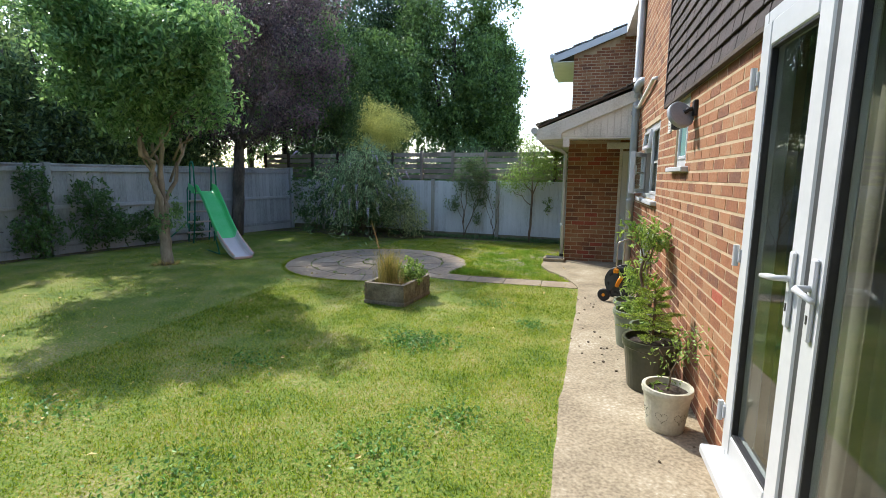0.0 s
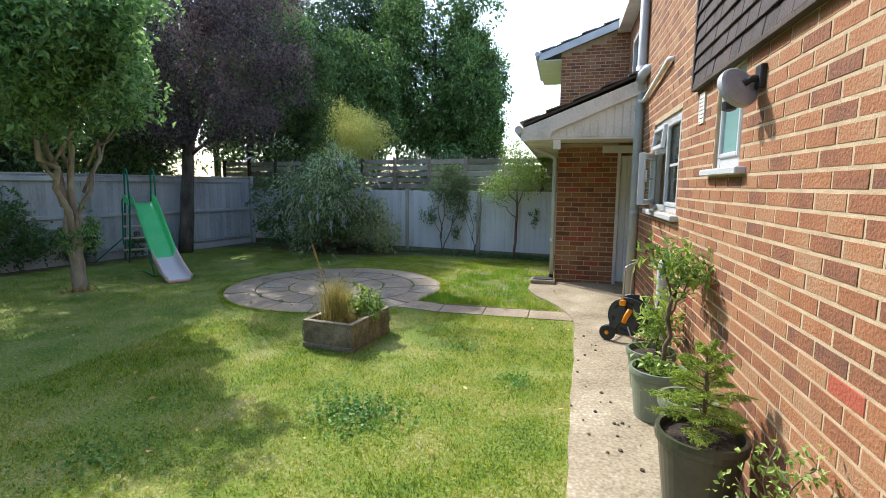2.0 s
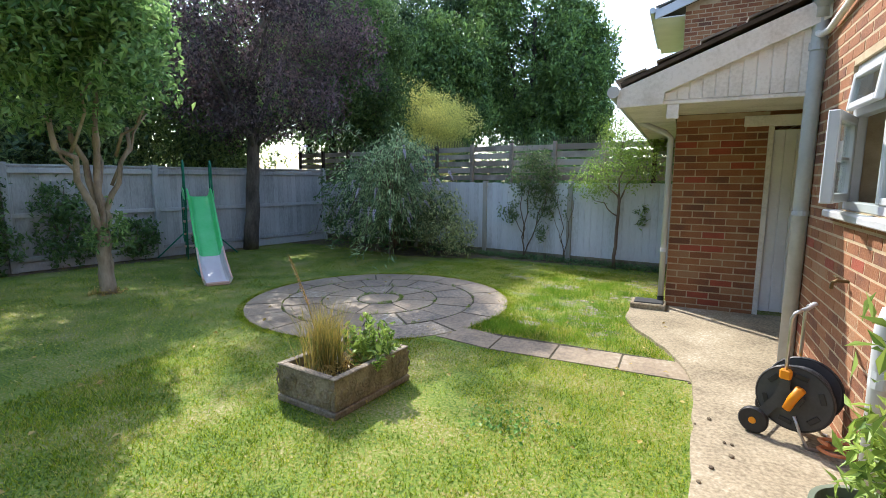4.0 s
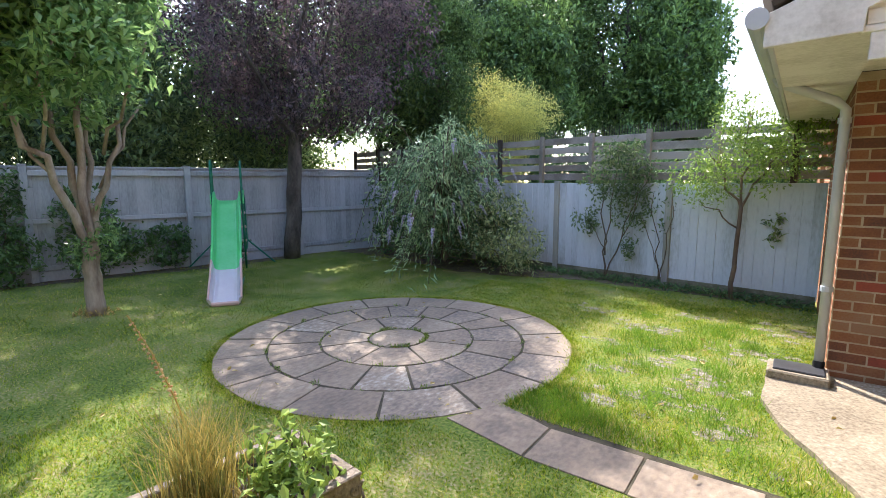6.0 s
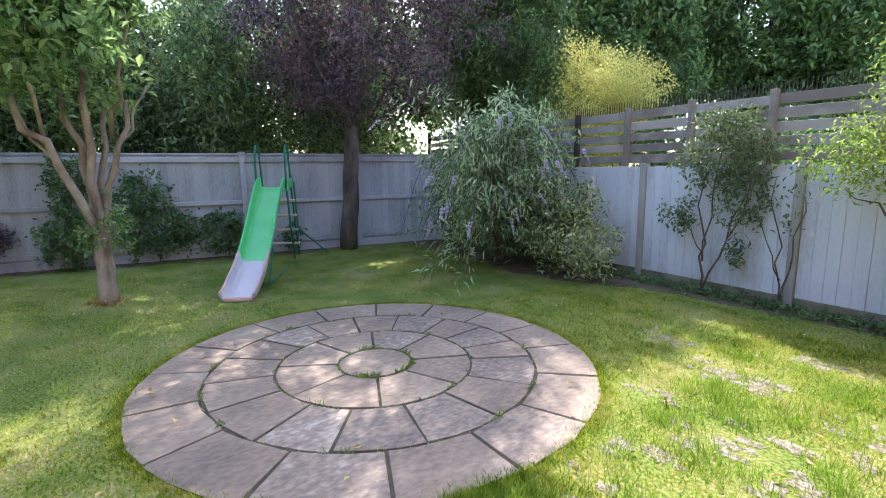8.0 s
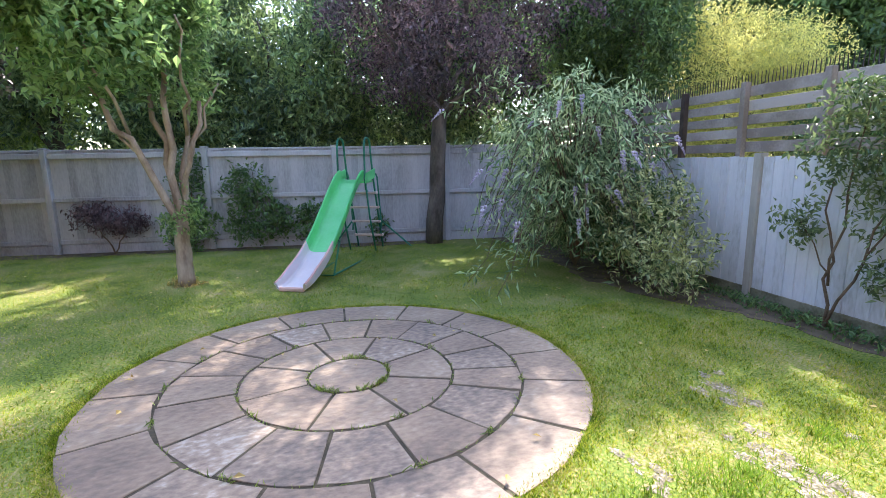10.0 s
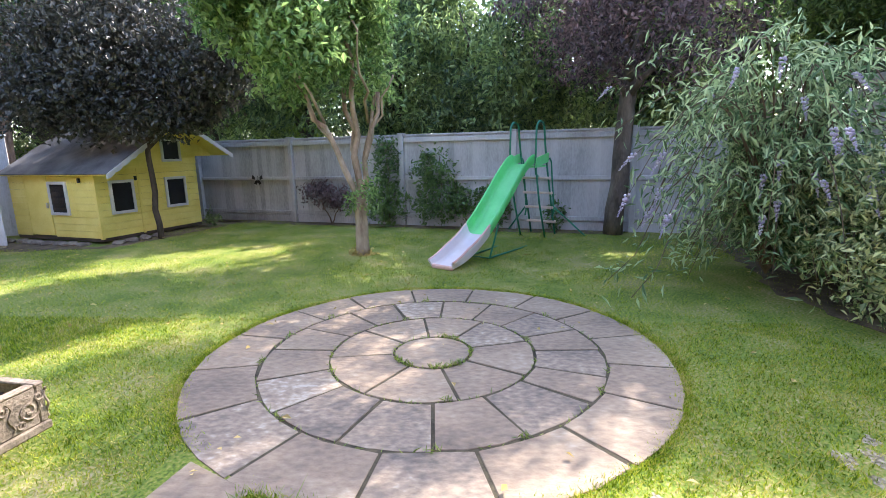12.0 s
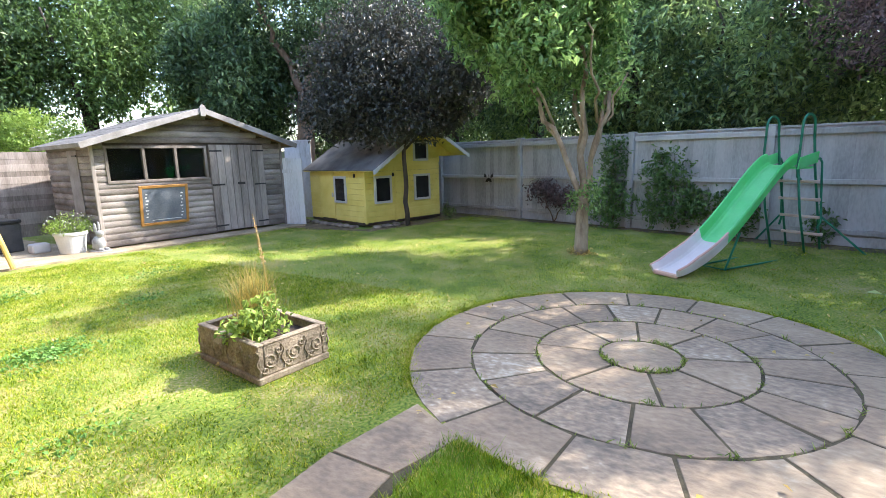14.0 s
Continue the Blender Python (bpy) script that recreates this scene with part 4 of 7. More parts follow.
    for k in range(4):
        z = 0.31 + k * 0.26
        x = 3.02 - 0.40 * z / 1.3
        bm = boxed((x - 0.045, -0.26, z - 0.018), (x + 0.045, 0.26, z + 0.018), 0.01)
        bx(bm, (x - 0.045, -0.27, z - 0.02), (x + 0.045, -0.22, z + 0.025), 0.008)
        bx(bm, (x - 0.045, 0.22, z - 0.02), (x + 0.045, 0.27, z + 0.025), 0.008)
        part("rung", bm, M_RUNG, s, "faded pink rung")
    part("platform", boxed((2.2, -0.22, 1.28), (2.62, 0.22, 1.31), 0.008), M_GREENP, s)
    for sy in (-1, 1):
        part("side_guard", prism([(2.16, 1.28), (2.62, 1.36), (2.64, 1.52), (2.2, 1.44)], sy * 0.255 - 0.01, sy * 0.255 + 0.01, "y", 0.005), M_GREENP, s)


slide()

# ---- stone trough with plants ----
def trough():
    t = thing("stone_planter", pose(-2.155, 6.16, 0, 0, 0, -7), "square cast stone planter with scroll relief, on the lawn", "planter")
    a, b, h, w = 0.285, 0.40, 0.27, 0.045
    part("base", boxed((-a - 0.01, -b - 0.01, 0), (a + 0.01, b + 0.01, 0.05), 0.008), M_TROUGH, t)
    bm = bmesh.new()
    bx(bm, (-a, -b, 0.05), (-a + w, b, h), 0.008)
    bx(bm, (a - w, -b, 0.05), (a, b, h), 0.008)
    bx(bm, (-a + w, -b, 0.05), (a - w, -b + w, h), 0.008)
    bx(bm, (-a + w, b - w, 0.05), (a - w, b, h), 0.008)
    part("trough_wall", bm, M_TROUGH, t)
    def scroll(cx, cz, r, flip, turns=1.6):
        return [(cx + flip * r * (1 - 0.8 * k / 16) * math.cos(math.tau * turns * k / 16 + 2.6), cz + r * (1 - 0.8 * k / 16) * math.sin(math.tau * turns * k / 16 + 2.6)) for k in range(17)]
    for side in range(4):
        half = a if side % 2 else b
        off = b if side % 2 else a
        rot = Matrix.Rotation(math.radians(90 * side), 4, "Z")
        bm = bmesh.new()
        n = 4 if half > 0.3 else 3
        for k in range(n):
            cx = -half + (k + 0.5) * 2 * half / n
            for path2 in (scroll(cx, 0.155, 0.062, 1 if k % 2 else -1), scroll(cx + 0.06, 0.21, 0.03, -1, 1.2), scroll(cx - 0.05, 0.095, 0.028, 1, 1.2)):
                tube(bm, [(off + 0.001, x, z) for x, z in path2], [0.008] * 15 + [0.006, 0.004], 5)
            tube(bm, [(off + 0.002, cx - half / n + 0.012 * math.sin(i * 1.3), 0.07 + i * 0.022) for i in range(9)], 0.007, 5)
        for v in bm.verts:
            v.co = rot @ v.co
        part("scroll_relief", bm, M_TROUGH, t)
    part("rim", frame_rim(a + 0.004, b + 0.004, 0.055, h - 0.004, h + 0.014), M_TROUGH, t)
    soil = boxed((-a + w, -b + w, 0.12), (a - w, b - w, 0.215))
    part("soil", soil, M_COMPOST, t)
    return t


def frame_rim(a, b, w, z0, z1):
    bm = bmesh.new()
    bx(bm, (-a, -b, z0), (-a + w, b, z1), 0.006)
    bx(bm, (a - w, -b, z0), (a, b, z1), 0.006)
    bx(bm, (-a + w, -b, z0), (a - w, -b + w, z1), 0.006)
    bx(bm, (-a + w, b - w, z0), (a - w, b, z1), 0.006)
    return bm


trough()


def blades(name, material, n, spread, height, lean, width, m, label, category, base_r=0.05):
    """A tuft of long narrow leaves."""
    p = rng.normal(size=(n, 2)) * base_r
    tilt = rng.normal(size=(n, 2)) * lean
    h = height * rng.uniform(0.5, 1.05, n)
    a = np.c_[p, np.zeros(n)]
    mid = np.c_[p + tilt * h[:, None] * 0.35, h * 0.6]
    tip = np.c_[p + tilt * h[:, None] * spread, h * (1 - 0.12 * np.linalg.norm(tilt, axis=1))]
    side = rng.normal(size=(n, 3))
    side[:, 2] = 0
    side /= np.linalg.norm(side, axis=1)[:, None]
    side *= width
    q = np.stack([a - side, a + side, mid + side * 0.7, a - side, mid + side * 0.7, mid - side * 0.7, mid - side * 0.7, mid + side * 0.7, tip], axis=1)
    me = mesh_of(name, q, 3)
    return tagged(put(name, me, material, None, m), label, category)


blades("ornamental_grass", L_REED, 460, 1.0, 0.56, 0.24, 0.0026, pose(-2.225, 6.02, 0.21), "tuft of thin yellowing reed-like grass in the planter", "grass tuft", 0.07)


def bush(name, m, blobs, count, leafmat, length, width, label, category, clump=0.12, per=10, droop=0.2, shell=0.3, stems=(), stem_mat=None, group=""):
    t = thing(name, m, label, category, group)
    pos, out = clumps(blobs, count, shell, clump, per)
    pos[:, 2] = np.maximum(pos[:, 2], 0.01)
    put("leaves", leaf_mesh("leaves", pos, out, length, width, droop), leafmat, t)
    if stems:
        for i, (a, b, r0, r1) in enumerate(stems):
            bm = bmesh.new()
            limb(bm, a, b, r0, r1, i + 5, 0.06, 6, 7)
            part("stem", bm, stem_mat or M_TWIG, t, smooth=True)
    return t


bush("planter_shrub", pose(-2.015, 6.38, 0.21), [(0, -0.05, 0.16, 0.2, 0.17, 0.19), (0.06, -0.22, 0.08, 0.17, 0.17, 0.12), (-0.08, -0.12, 0.12, 0.15, 0.15, 0.12)], 620, L_FRESH, 0.06, 0.034, "leafy green young shrub in the stone planter", "plant", 0.05, 6, stems=[((0, 0, 0), (0.02, 0, 0.28), 0.006, 0.003), ((0, 0, 0), (-0.1, 0.03, 0.22), 0.005, 0.003)])
bush("planter_groundcover", pose(-2.085, 5.94, 0.21), [(0, 0, 0.02, 0.14, 0.14, 0.05), (0.06, 0.2, 0.03, 0.12, 0.12, 0.05)], 300, L_DRY, 0.06, 0.012, "dry straw and pale leaves over the planter soil", "plant", 0.05, 6)
fs = thing("flower_spike", pose(-2.345, 6.04, 0.21), "tall slender flower stalk with peach-coloured buds in the planter", "flower")
bm = bmesh.new()
tube(bm, [(0, 0, 0), (0.01, 0.0, 0.25), (-0.012, -0.05, 0.48), (-0.03, -0.11, 0.68), (-0.055, -0.18, 0.86)], [0.006, 0.005, 0.004, 0.003, 0.002], 6)
part("stalk", bm, L_DRY, fs)
bm = bmesh.new()
for k in range(44):
    f = k / 44
    c = Vector((-0.012 - 0.042 * f, -0.05 - 0.125 * f, 0.48 + 0.36 * f)) + Vector((math.cos(k * 2.4), math.sin(k * 2.4), 0.3)) * 0.011 * (1.1 - f * 0.5)
    bmesh.ops.create_icosphere(bm, subdivisions=1, radius=0.0065 * (1.15 - 0.5 * f) * random.uniform(0.6, 1.3), matrix=Matrix.Translation(c))
part("bud_spike", bm, M_BUDS, fs)

# ---- pots by the wall ----
def pot(name, m, r, h, material, label, rim=0.02, band=True):
    t = thing(name, m, label, "plant pot")
    prof = [(r * 0.72, 0.0), (r * 0.75, 0.01), (r * 0.93, h * 0.8), (r * 0.95, h * 0.84), (r, h * 0.86), (r * 1.02, h * 0.93), (r, h), (r - rim, h), (r - rim * 1.3, h - 0.05), (r * 0.7, h - 0.06)]
    bm = bmesh.new()
    lathe(bm, prof, 36)
    part("pot_body", bm, material, t, smooth=False)
    bm = bmesh.new()
    lathe(bm, [(0.01, h - 0.062), (r - rim * 1.2, h - 0.055), (r - rim * 1.25, h - 0.04), (0.01, h - 0.03)], 24)
    part("soil", bm, M_COMPOST, t)
    return t


p1 = pot("cream_pot", pose(0.765, 3.36, 0.035), 0.155, 0.29, M_POTC, "cream glazed pot with dotted heart outlines on the concrete path")
hearts = bmesh.new()
for az_ in (200, 250, 300, 150):
    for k in range(22):
        u = math.tau * k / 22
        hx, hz = 0.0024 * 16 * math.sin(u) ** 3, 0.0024 * (13 * math.cos(u) - 5 * math.cos(2 * u) - 2 * math.cos(3 * u) - math.cos(4 * u))
        zz = 0.12 + hz
        rr = 0.155 * (0.75 + 0.18 * (zz - 0.01) / 0.222) + 0.001
        a = radians(az_) + hx / rr
        bmesh.ops.create_icosphere(hearts, subdivisions=1, radius=0.0028, matrix=Matrix.Translation((rr * math.cos(a), rr * math.sin(a), zz)))
part("heart_dots", hearts, M_POTD, p1, "dark dotted heart outlines")["kind"] = "stuff"
bush("thin_sapling", pose(0.765, 3.36, 0.29), [(0.05, 0.0, 0.3, 0.12, 0.12, 0.16), (0.13, -0.05, 0.32, 0.1, 0.1, 0.1), (-0.05, 0.03, 0.2, 0.1, 0.1, 0.08), (0, 0, 0.04, 0.1, 0.1, 0.03)], 190, L_FRESH, 0.036, 0.019, "spindly young plant with few leaves in the cream pot", "potted plant", 0.05, 4, stems=[((0, 0, -0.02), (0.05, 0, 0.42), 0.007, 0.003), ((0.02, 0, 0.15), (0.15, -0.06, 0.38), 0.004, 0.002), ((0.02, 0, 0.12), (-0.06, 0.04, 0.26), 0.004, 0.002)])
pot("olive_pot", pose(0.745, 4.0, 0.035), 0.212, 0.40, M_POTD, "large dark olive plastic pot on the path")


def conifer(m):
    t = thing("potted_spruce", m, "small bright green potted spruce with feathery branches", "potted conifer")
    bm = bmesh.new()
    tube(bm, [(0, 0, -0.06), (0.01, 0, 0.3), (0, 0.01, 0.56)], [0.014, 0.011, 0.004], 7)
    part("stem", bm, M_TWIG, t)
    pos, out = [], []
    r = np.random.default_rng(11)
    for k in range(30):
        f = (k + 0.5) / 30
        z = 0.10 + 0.43 * f
        ln = (0.27 * (1 - f) ** 0.7 + 0.05) * r.uniform(0.75, 1.1)
        a = k * 2.39996 + r.normal() * 0.2
        way = Vector((math.cos(a), math.sin(a), 0))
        across = Vector((-way.y, way.x, 0))
        rise = 0.04 + 0.10 * f
        def at(g):
            return Vector((0, 0, z + rise * g - 0.05 * g * g)) + way * ln * g
        bm = bmesh.new()
        tube(bm, [at(0), at(0.5), at(1)], [0.004, 0.003, 0.0012], 4)
        sprays = [(at(0), at(1.0))]
        for q in (0.35, 0.5, 0.65, 0.8):
            for sgn in (-1, 1):
                end = at(q) + (way * 0.6 + across * sgn) * ln * 0.36 * (1.15 - q) + Vector((0, 0, -0.008))
                tube(bm, [at(q), end], [0.002, 0.001], 3)
                sprays.append((at(q), end))
        part("branch", bm, M_TWIG, t)
        for p, e in sprays:
            d = e - p
            for i in range(int(30 + 260 * d.length)):
                g = r.uniform(0.15, 1.05)
                pos.append((p + d * g + Vector(r.normal(size=3) * (0.007, 0.007, 0.004)))[:])
                out.append((d.normalized() + Vector(r.normal(size=3) * 0.5))[:])
    put("needles", leaf_mesh("needles", np.array(pos), np.array(out), 0.024, 0.0042, -0.1, 0.3), L_CONIF, t)


conifer(pose(0.745, 4.0, 0.355) @ Matrix.Diagonal((0.95, 0.95, 0.9, 1)))
pot("sage_pot", pose(0.80, 4.5, 0.035), 0.165, 0.36, M_POTG, "low sage green glazed pot between two others by the wall")
bush("pot_seedling", pose(0.80, 4.5, 0.37), [(0.03, -0.05, 0.03, 0.14, 0.12, 0.05)], 70, L_FRESH, 0.07, 0.03, "few pale green leaves over the pot soil", "potted plant", 0.05, 5)
pot("sage_pot", pose(0.72, 4.98, 0.035), 0.19, 0.36, M_POTG, "tall sage green glazed pot on the path")
pot("sage_pot", pose(0.76, 5.48, 0.035), 0.19, 0.33, M_POTG, "sage green glazed pot beside the wall")
bush("standard_bay", pose(0.74, 4.98, 0.38), [(0.12, 0.08, 0.72, 0.15, 0.2, 0.12), (-0.08, -0.06, 0.78, 0.13, 0.15, 0.09), (0.13, -0.12, 0.66, 0.1, 0.14, 0.08)], 330, L_FRESH, 0.085, 0.03, "potted bay-like shrub on a crooked bare stem", "potted shrub", 0.09, 8, stems=[((0, 0, -0.03), (0.05, 0.0, 0.55), 0.018, 0.013), ((0.05, 0, 0.5), (0.15, 0.12, 0.8), 0.009, 0.004), ((0.05, 0, 0.5), (-0.08, -0.1, 0.84), 0.009, 0.004), ((0.04, 0, 0.4), (0.1, -0.14, 0.66), 0.008, 0.004)])
bush("pot_groundcover", pose(0.72, 4.98, 0.385), [(0, 0, 0.02, 0.15, 0.15, 0.04)], 160, L_FRESH, 0.05, 0.04, "round-leaved creeping plant over the pot soil", "potted plant", 0.04, 5)
bush("potted_laurel", pose(0.80, 5.48, 0.345), [(0.02, 0.0, 0.26, 0.15, 0.2, 0.22)], 360, L_FRESH, 0.085, 0.028, "glossy green potted shrub beside the wall", "potted shrub", 0.09, 8, stems=[((0, 0, -0.03), (0, 0, 0.45), 0.012, 0.005)])

# ---- hose reel ----
hr = thing("hose_reel", pose(0.77, 6.78, 0.035, 0, 0, -24) @ Matrix.Diagonal((0.88, 0.88, 0.88, 1)), "dark grey wheeled hose reel cart with orange crank and chrome handle", "hose reel")
RZ_ = 0.31  # height of the drum's axle
for sy in (-1, 1):
    bm = bmesh.new()
    lathe(bm, [(0.03, -0.012), (0.15, -0.016), (0.205, -0.012), (0.226, -0.006), (0.23, 0.0), (0.226, 0.008), (0.205, 0.012), (0.03, 0.012)], 36, pose(0, sy * 0.12, RZ_, 90, 0, 0))
    fl_ = part("flange", bm, M_DGREY, hr)
    for k in range(6):
        a = math.tau * (k + 0.3) / 6
        part("flange_slot", boxed((-0.04, -0.004, -0.017), (0.04, 0.004, 0.017), 0.003, pose(0.165 * math.cos(a), sy * 0.135, RZ_ + 0.165 * math.sin(a), 0, -math.degrees(a) + 90, 0)), M_BLACK, fl_)
    bm = bmesh.new()
    tube(bm, [(0.218 * math.cos(a), sy * 0.12, RZ_ + 0.218 * math.sin(a)) for a in (math.tau * i / 32 for i in range(33))], 0.012, 6)
    part("rim", bm, M_BLACK, fl_)
    bm = bmesh.new()
    lathe(bm, [(0.02, -0.022), (0.085, -0.022), (0.094, -0.012), (0.094, 0.012), (0.085, 0.022), (0.02, 0.022)], 24, pose(-0.21, sy * 0.17, 0.094, 90, 0, 0))
    w_ = part("wheel", bm, M_BLACK, hr)
    bm = bmesh.new()
    lathe(bm, [(0.004, -0.006), (0.026, -0.006), (0.022, 0.006), (0.004, 0.008)], 14, pose(-0.21, sy * 0.194, 0.094, 90, 0, 0))
    part("hub", bm, M_ORANGE, w_)
    # moulded side arm from the wheel up to the handle
    part("side_arm", prism([(-0.25, 0.09), (-0.17, 0.07), (-0.08, 0.24), (0.05, 0.27), (0.07, 0.34), (-0.02, 0.37), (-0.02, 0.49), (-0.075, 0.49), (-0.09, 0.33)], sy * 0.155 - 0.014, sy * 0.155 + 0.014, "y", 0.006), M_DGREY, hr)
    part("clip", boxed((-0.085, sy * 0.155 - 0.022, 0.44), (-0.015, sy * 0.155 + 0.022, 0.51), 0.01), M_ORANGE, hr, "orange clip")
    bm = bmesh.new()
    tube(bm, [(-0.05, sy * 0.155, 0.40), (-0.05, sy * 0.155, 0.86), (-0.035, sy * 0.15, 0.90), (0.0, sy * 0.13, 0.925)], 0.011, 10)
    part("handle_tube", bm, M_STEEL, hr, smooth=True)
    bm = bmesh.new()
    tube(bm, [(0.02, sy * 0.155, 0.20), (0.06, sy * 0.155, 0.10), (0.11, sy * 0.155, 0.012), (0.16, sy * 0.14, 0.012), (0.17, sy * 0.05, 0.012), (0.17, 0.0, 0.012)], 0.0105, 8)
    part("foot_tube", bm, M_STEEL, hr, smooth=True)
bm = bmesh.new()
tube(bm, [(0.0, -0.13, 0.925), (0.015, -0.10, 0.93), (0.015, 0.10, 0.93), (0.0, 0.13, 0.925)], 0.014, 10)
part("handle", bm, M_LAMPG, hr, smooth=True)
bm = bmesh.new()
tube(bm, [(-0.21, -0.17, 0.094), (-0.21, 0.17, 0.094)], 0.009, 8)
part("axle", bm, M_STEEL, hr)
for k in range(7):
    bm = bmesh.new()
    r_ = 0.15 + 0.012 * (k % 2)
    tube(bm, [(r_ * math.cos(a), -0.1 + k * 0.033 + 0.004 * a, RZ_ + r_ * math.sin(a)) for a in (math.tau * i / 24 for i in range(25))], 0.015, 6)
    part("hose_turn", bm, M_DGREY, hr)
bm = bmesh.new()
tube(bm, [(-0.02, -0.185, RZ_ - 0.06), (0.01, -0.19, RZ_ + 0.02), (0.05, -0.19, RZ_ + 0.1)], [0.026, 0.03, 0.032], 10)
part("crank", bm, M_ORANGE, hr, "orange crank arm", smooth=True)
bm = bmesh.new()
tube(bm, [(0.0, -0.12, RZ_), (0.0, -0.19, RZ_)], 0.03, 12)
part("crank_hub", bm, M_BLACK, hr)
lh = bmesh.new()
tube(lh, [(0.08 + 0.09 * math.cos(a) * (1 + 0.1 * math.sin(3 * a)), 0.02 + 0.07 * math.sin(a), 0.02 + 0.008 * a) for a in (0.35 * i for i in range(30))], 0.011, 6)
tagged(part("loose_hose", lh, M_HOSE, m=pose(0.86, 6.55, 0.03)), "loose coil of reddish-brown hose on the path", "hose")

# ---- trees and shrubs ----
def tree(name, x, y, label, trunk, blobs, count, leafmat, length, width, bark, seed, clump=0.25, per=16, droop=0.25, shell=0.45, group="", spread=0.9):
    """trunk: (from, to, radius, radius) limbs, the first one the stem; blobs in world places."""
    t = thing(name, pose(x, y, 0), label, "tree", group)
    for i, (a, b, r0, r1) in enumerate(trunk):
        bm = bmesh.new()
        limb(bm, a, b, r0, r1, seed + i, 0.02 if i == 0 else 0.08, 6, 9)
        part("branch" if i else "trunk", bm, bark, t, smooth=True)
    local = [(b[0] - x, b[1] - y, *b[2:]) for b in blobs]
    pos, out = clumps(local, count, shell, clump, per)
    put("crown", leaf_mesh("crown", pos, out, length, width, droop, spread), leafmat, t)
    return t


# the many-stemmed standard tree on the lawn
SX, SY = -7.08, 7.23
stems = [((0, 0, -0.02), (0.0, 0, 0.86), 0.105, 0.085), ((0, -0.02, 0.72), (0.25, -0.62, 2.3), 0.05, 0.03), ((-0.02, 0.0, 0.75), (-0.15, -0.2, 2.4), 0.052, 0.03), ((0, 0.02, 0.78), (0.1, 0.02, 2.6), 0.055, 0.03),
         ((0.0, 0.03, 0.78), (0.15, 0.36, 2.3), 0.042, 0.025), ((0, 0, 0.8), (-0.35, 0.22, 2.4), 0.045, 0.025), ((0.06, -0.2, 1.3), (0.4, -0.75, 2.5), 0.025, 0.012), ((0.05, 0.15, 1.5), (0.25, 0.6, 2.5), 0.022, 0.012), ((0.2, -0.4, 1.9), (1.3, -0.5, 2.9), 0.022, 0.01), ((0.12, 0.2, 1.9), (1.2, 0.3, 3.0), 0.022, 0.01), ((0.1, 0.02, 2.5), (0.6, -0.3, 4.2), 0.03, 0.01)]
crown = blob_crown(SX + 0.32, SY - 0.58, 3.6, 2.0, 1.3, 1.12, 46, 3, 0.28, 0.86)
crown += [(SX + 0.35, SY - 0.8, 2.6, 0.6, 0.5, 0.4), (SX - 0.2, SY + 0.15, 2.65, 0.5, 0.5, 0.4), (SX + 1.3, SY - 0.3, 2.75, 0.5, 0.5, 0.35)]
tree("standard_tree", SX, SY, "rounded evergreen tree with several pale bare stems on the lawn", stems, crown, 30000, L_STANDARD, 0.105, 0.058, M_BARK, 21, 0.16, 14, 0.2, 0.5)
bush("stem_shoots", pose(SX, SY, 0), [(0.1, 0.12, 0.95, 0.16, 0.2, 0.4), (0.05, -0.1, 0.75, 0.12, 0.15, 0.2)], 420, L_STANDARD, 0.075, 0.035, "leafy shoots round the tree's forked stem", "shoots", 0.07, 6)
bush("base_weeds", pose(SX, SY, 0), [(0, 0, 0.03, 0.22, 0.22, 0.04)], 160, L_DRY, 0.06, 0.02, "dry leaves and weeds round the tree foot", "weeds", 0.05, 5)

# purple plum at the side fence
PX, PY = -8.75, 11.28
tree("purple_plum", PX, PY, "tall purple-leaved plum tree with a dark leaning trunk", [((0, 0, -0.02), (0.18, 0.12, 2.7), 0.17, 0.125), ((0.18, 0.12, 2.6), (0.1, 0.4, 5.6), 0.10, 0.04), ((0.18, 0.12, 2.5), (1.2, 0.3, 4.6), 0.07, 0.03), ((0.16, 0.1, 2.4), (-0.7, -0.7, 4.6), 0.07, 0.03), ((0.15, 0.1, 2.2), (0.5, -1.2, 4.0), 0.05, 0.02), ((0.18, 0.12, 2.3), (1.5, 0.7, 3.6), 0.05, 0.015), ((0.17, 0.12, 2.5), (-0.3, 1.4, 4.3), 0.05, 0.015), ((0.3, 0.1, 3.1), (1.6, -0.5, 5.6), 0.04, 0.012)],
     blob_crown(PX + 0.5, PY + 0.35, 4.85, 2.4, 2.2, 2.5, 80, 8, 0.21, 1.08)[1:] + [(PX + 1.5, PY + 0.6, 3.0, 0.8, 0.7, 0.5), (PX - 0.6, PY - 0.6, 3.1, 0.7, 0.7, 0.5), (PX + 0.6, PY - 0.5, 2.75, 0.6, 0.6, 0.35), (PX + 0.3, PY + 0.3, 4.9, 1.2, 1.1, 1.5)], 33000, L_PURPLE, 0.085, 0.05, M_BARKG, 40, 0.19, 12, 0.2, 0.35)
# dark tree in the corner behind the butterfly bush
tree("corner_tree", -7.75, 14.9, "tall dark green tree behind the fence corner", [((0, 0, 0), (0.1, 0, 4.4), 0.2, 0.1), ((0.0, 0, 2), (0.7, -0.4, 4), 0.08, 0.03), ((0, 0, 2.5), (-0.7, 0.3, 5), 0.08, 0.03)],
     blob_crown(-7.8, 14.8, 4.1, 1.5, 1.3, 2.4, 40, 12, 0.3), 22000, L_BIG, 0.12, 0.05, M_BARKD, 60, 0.22, 14)
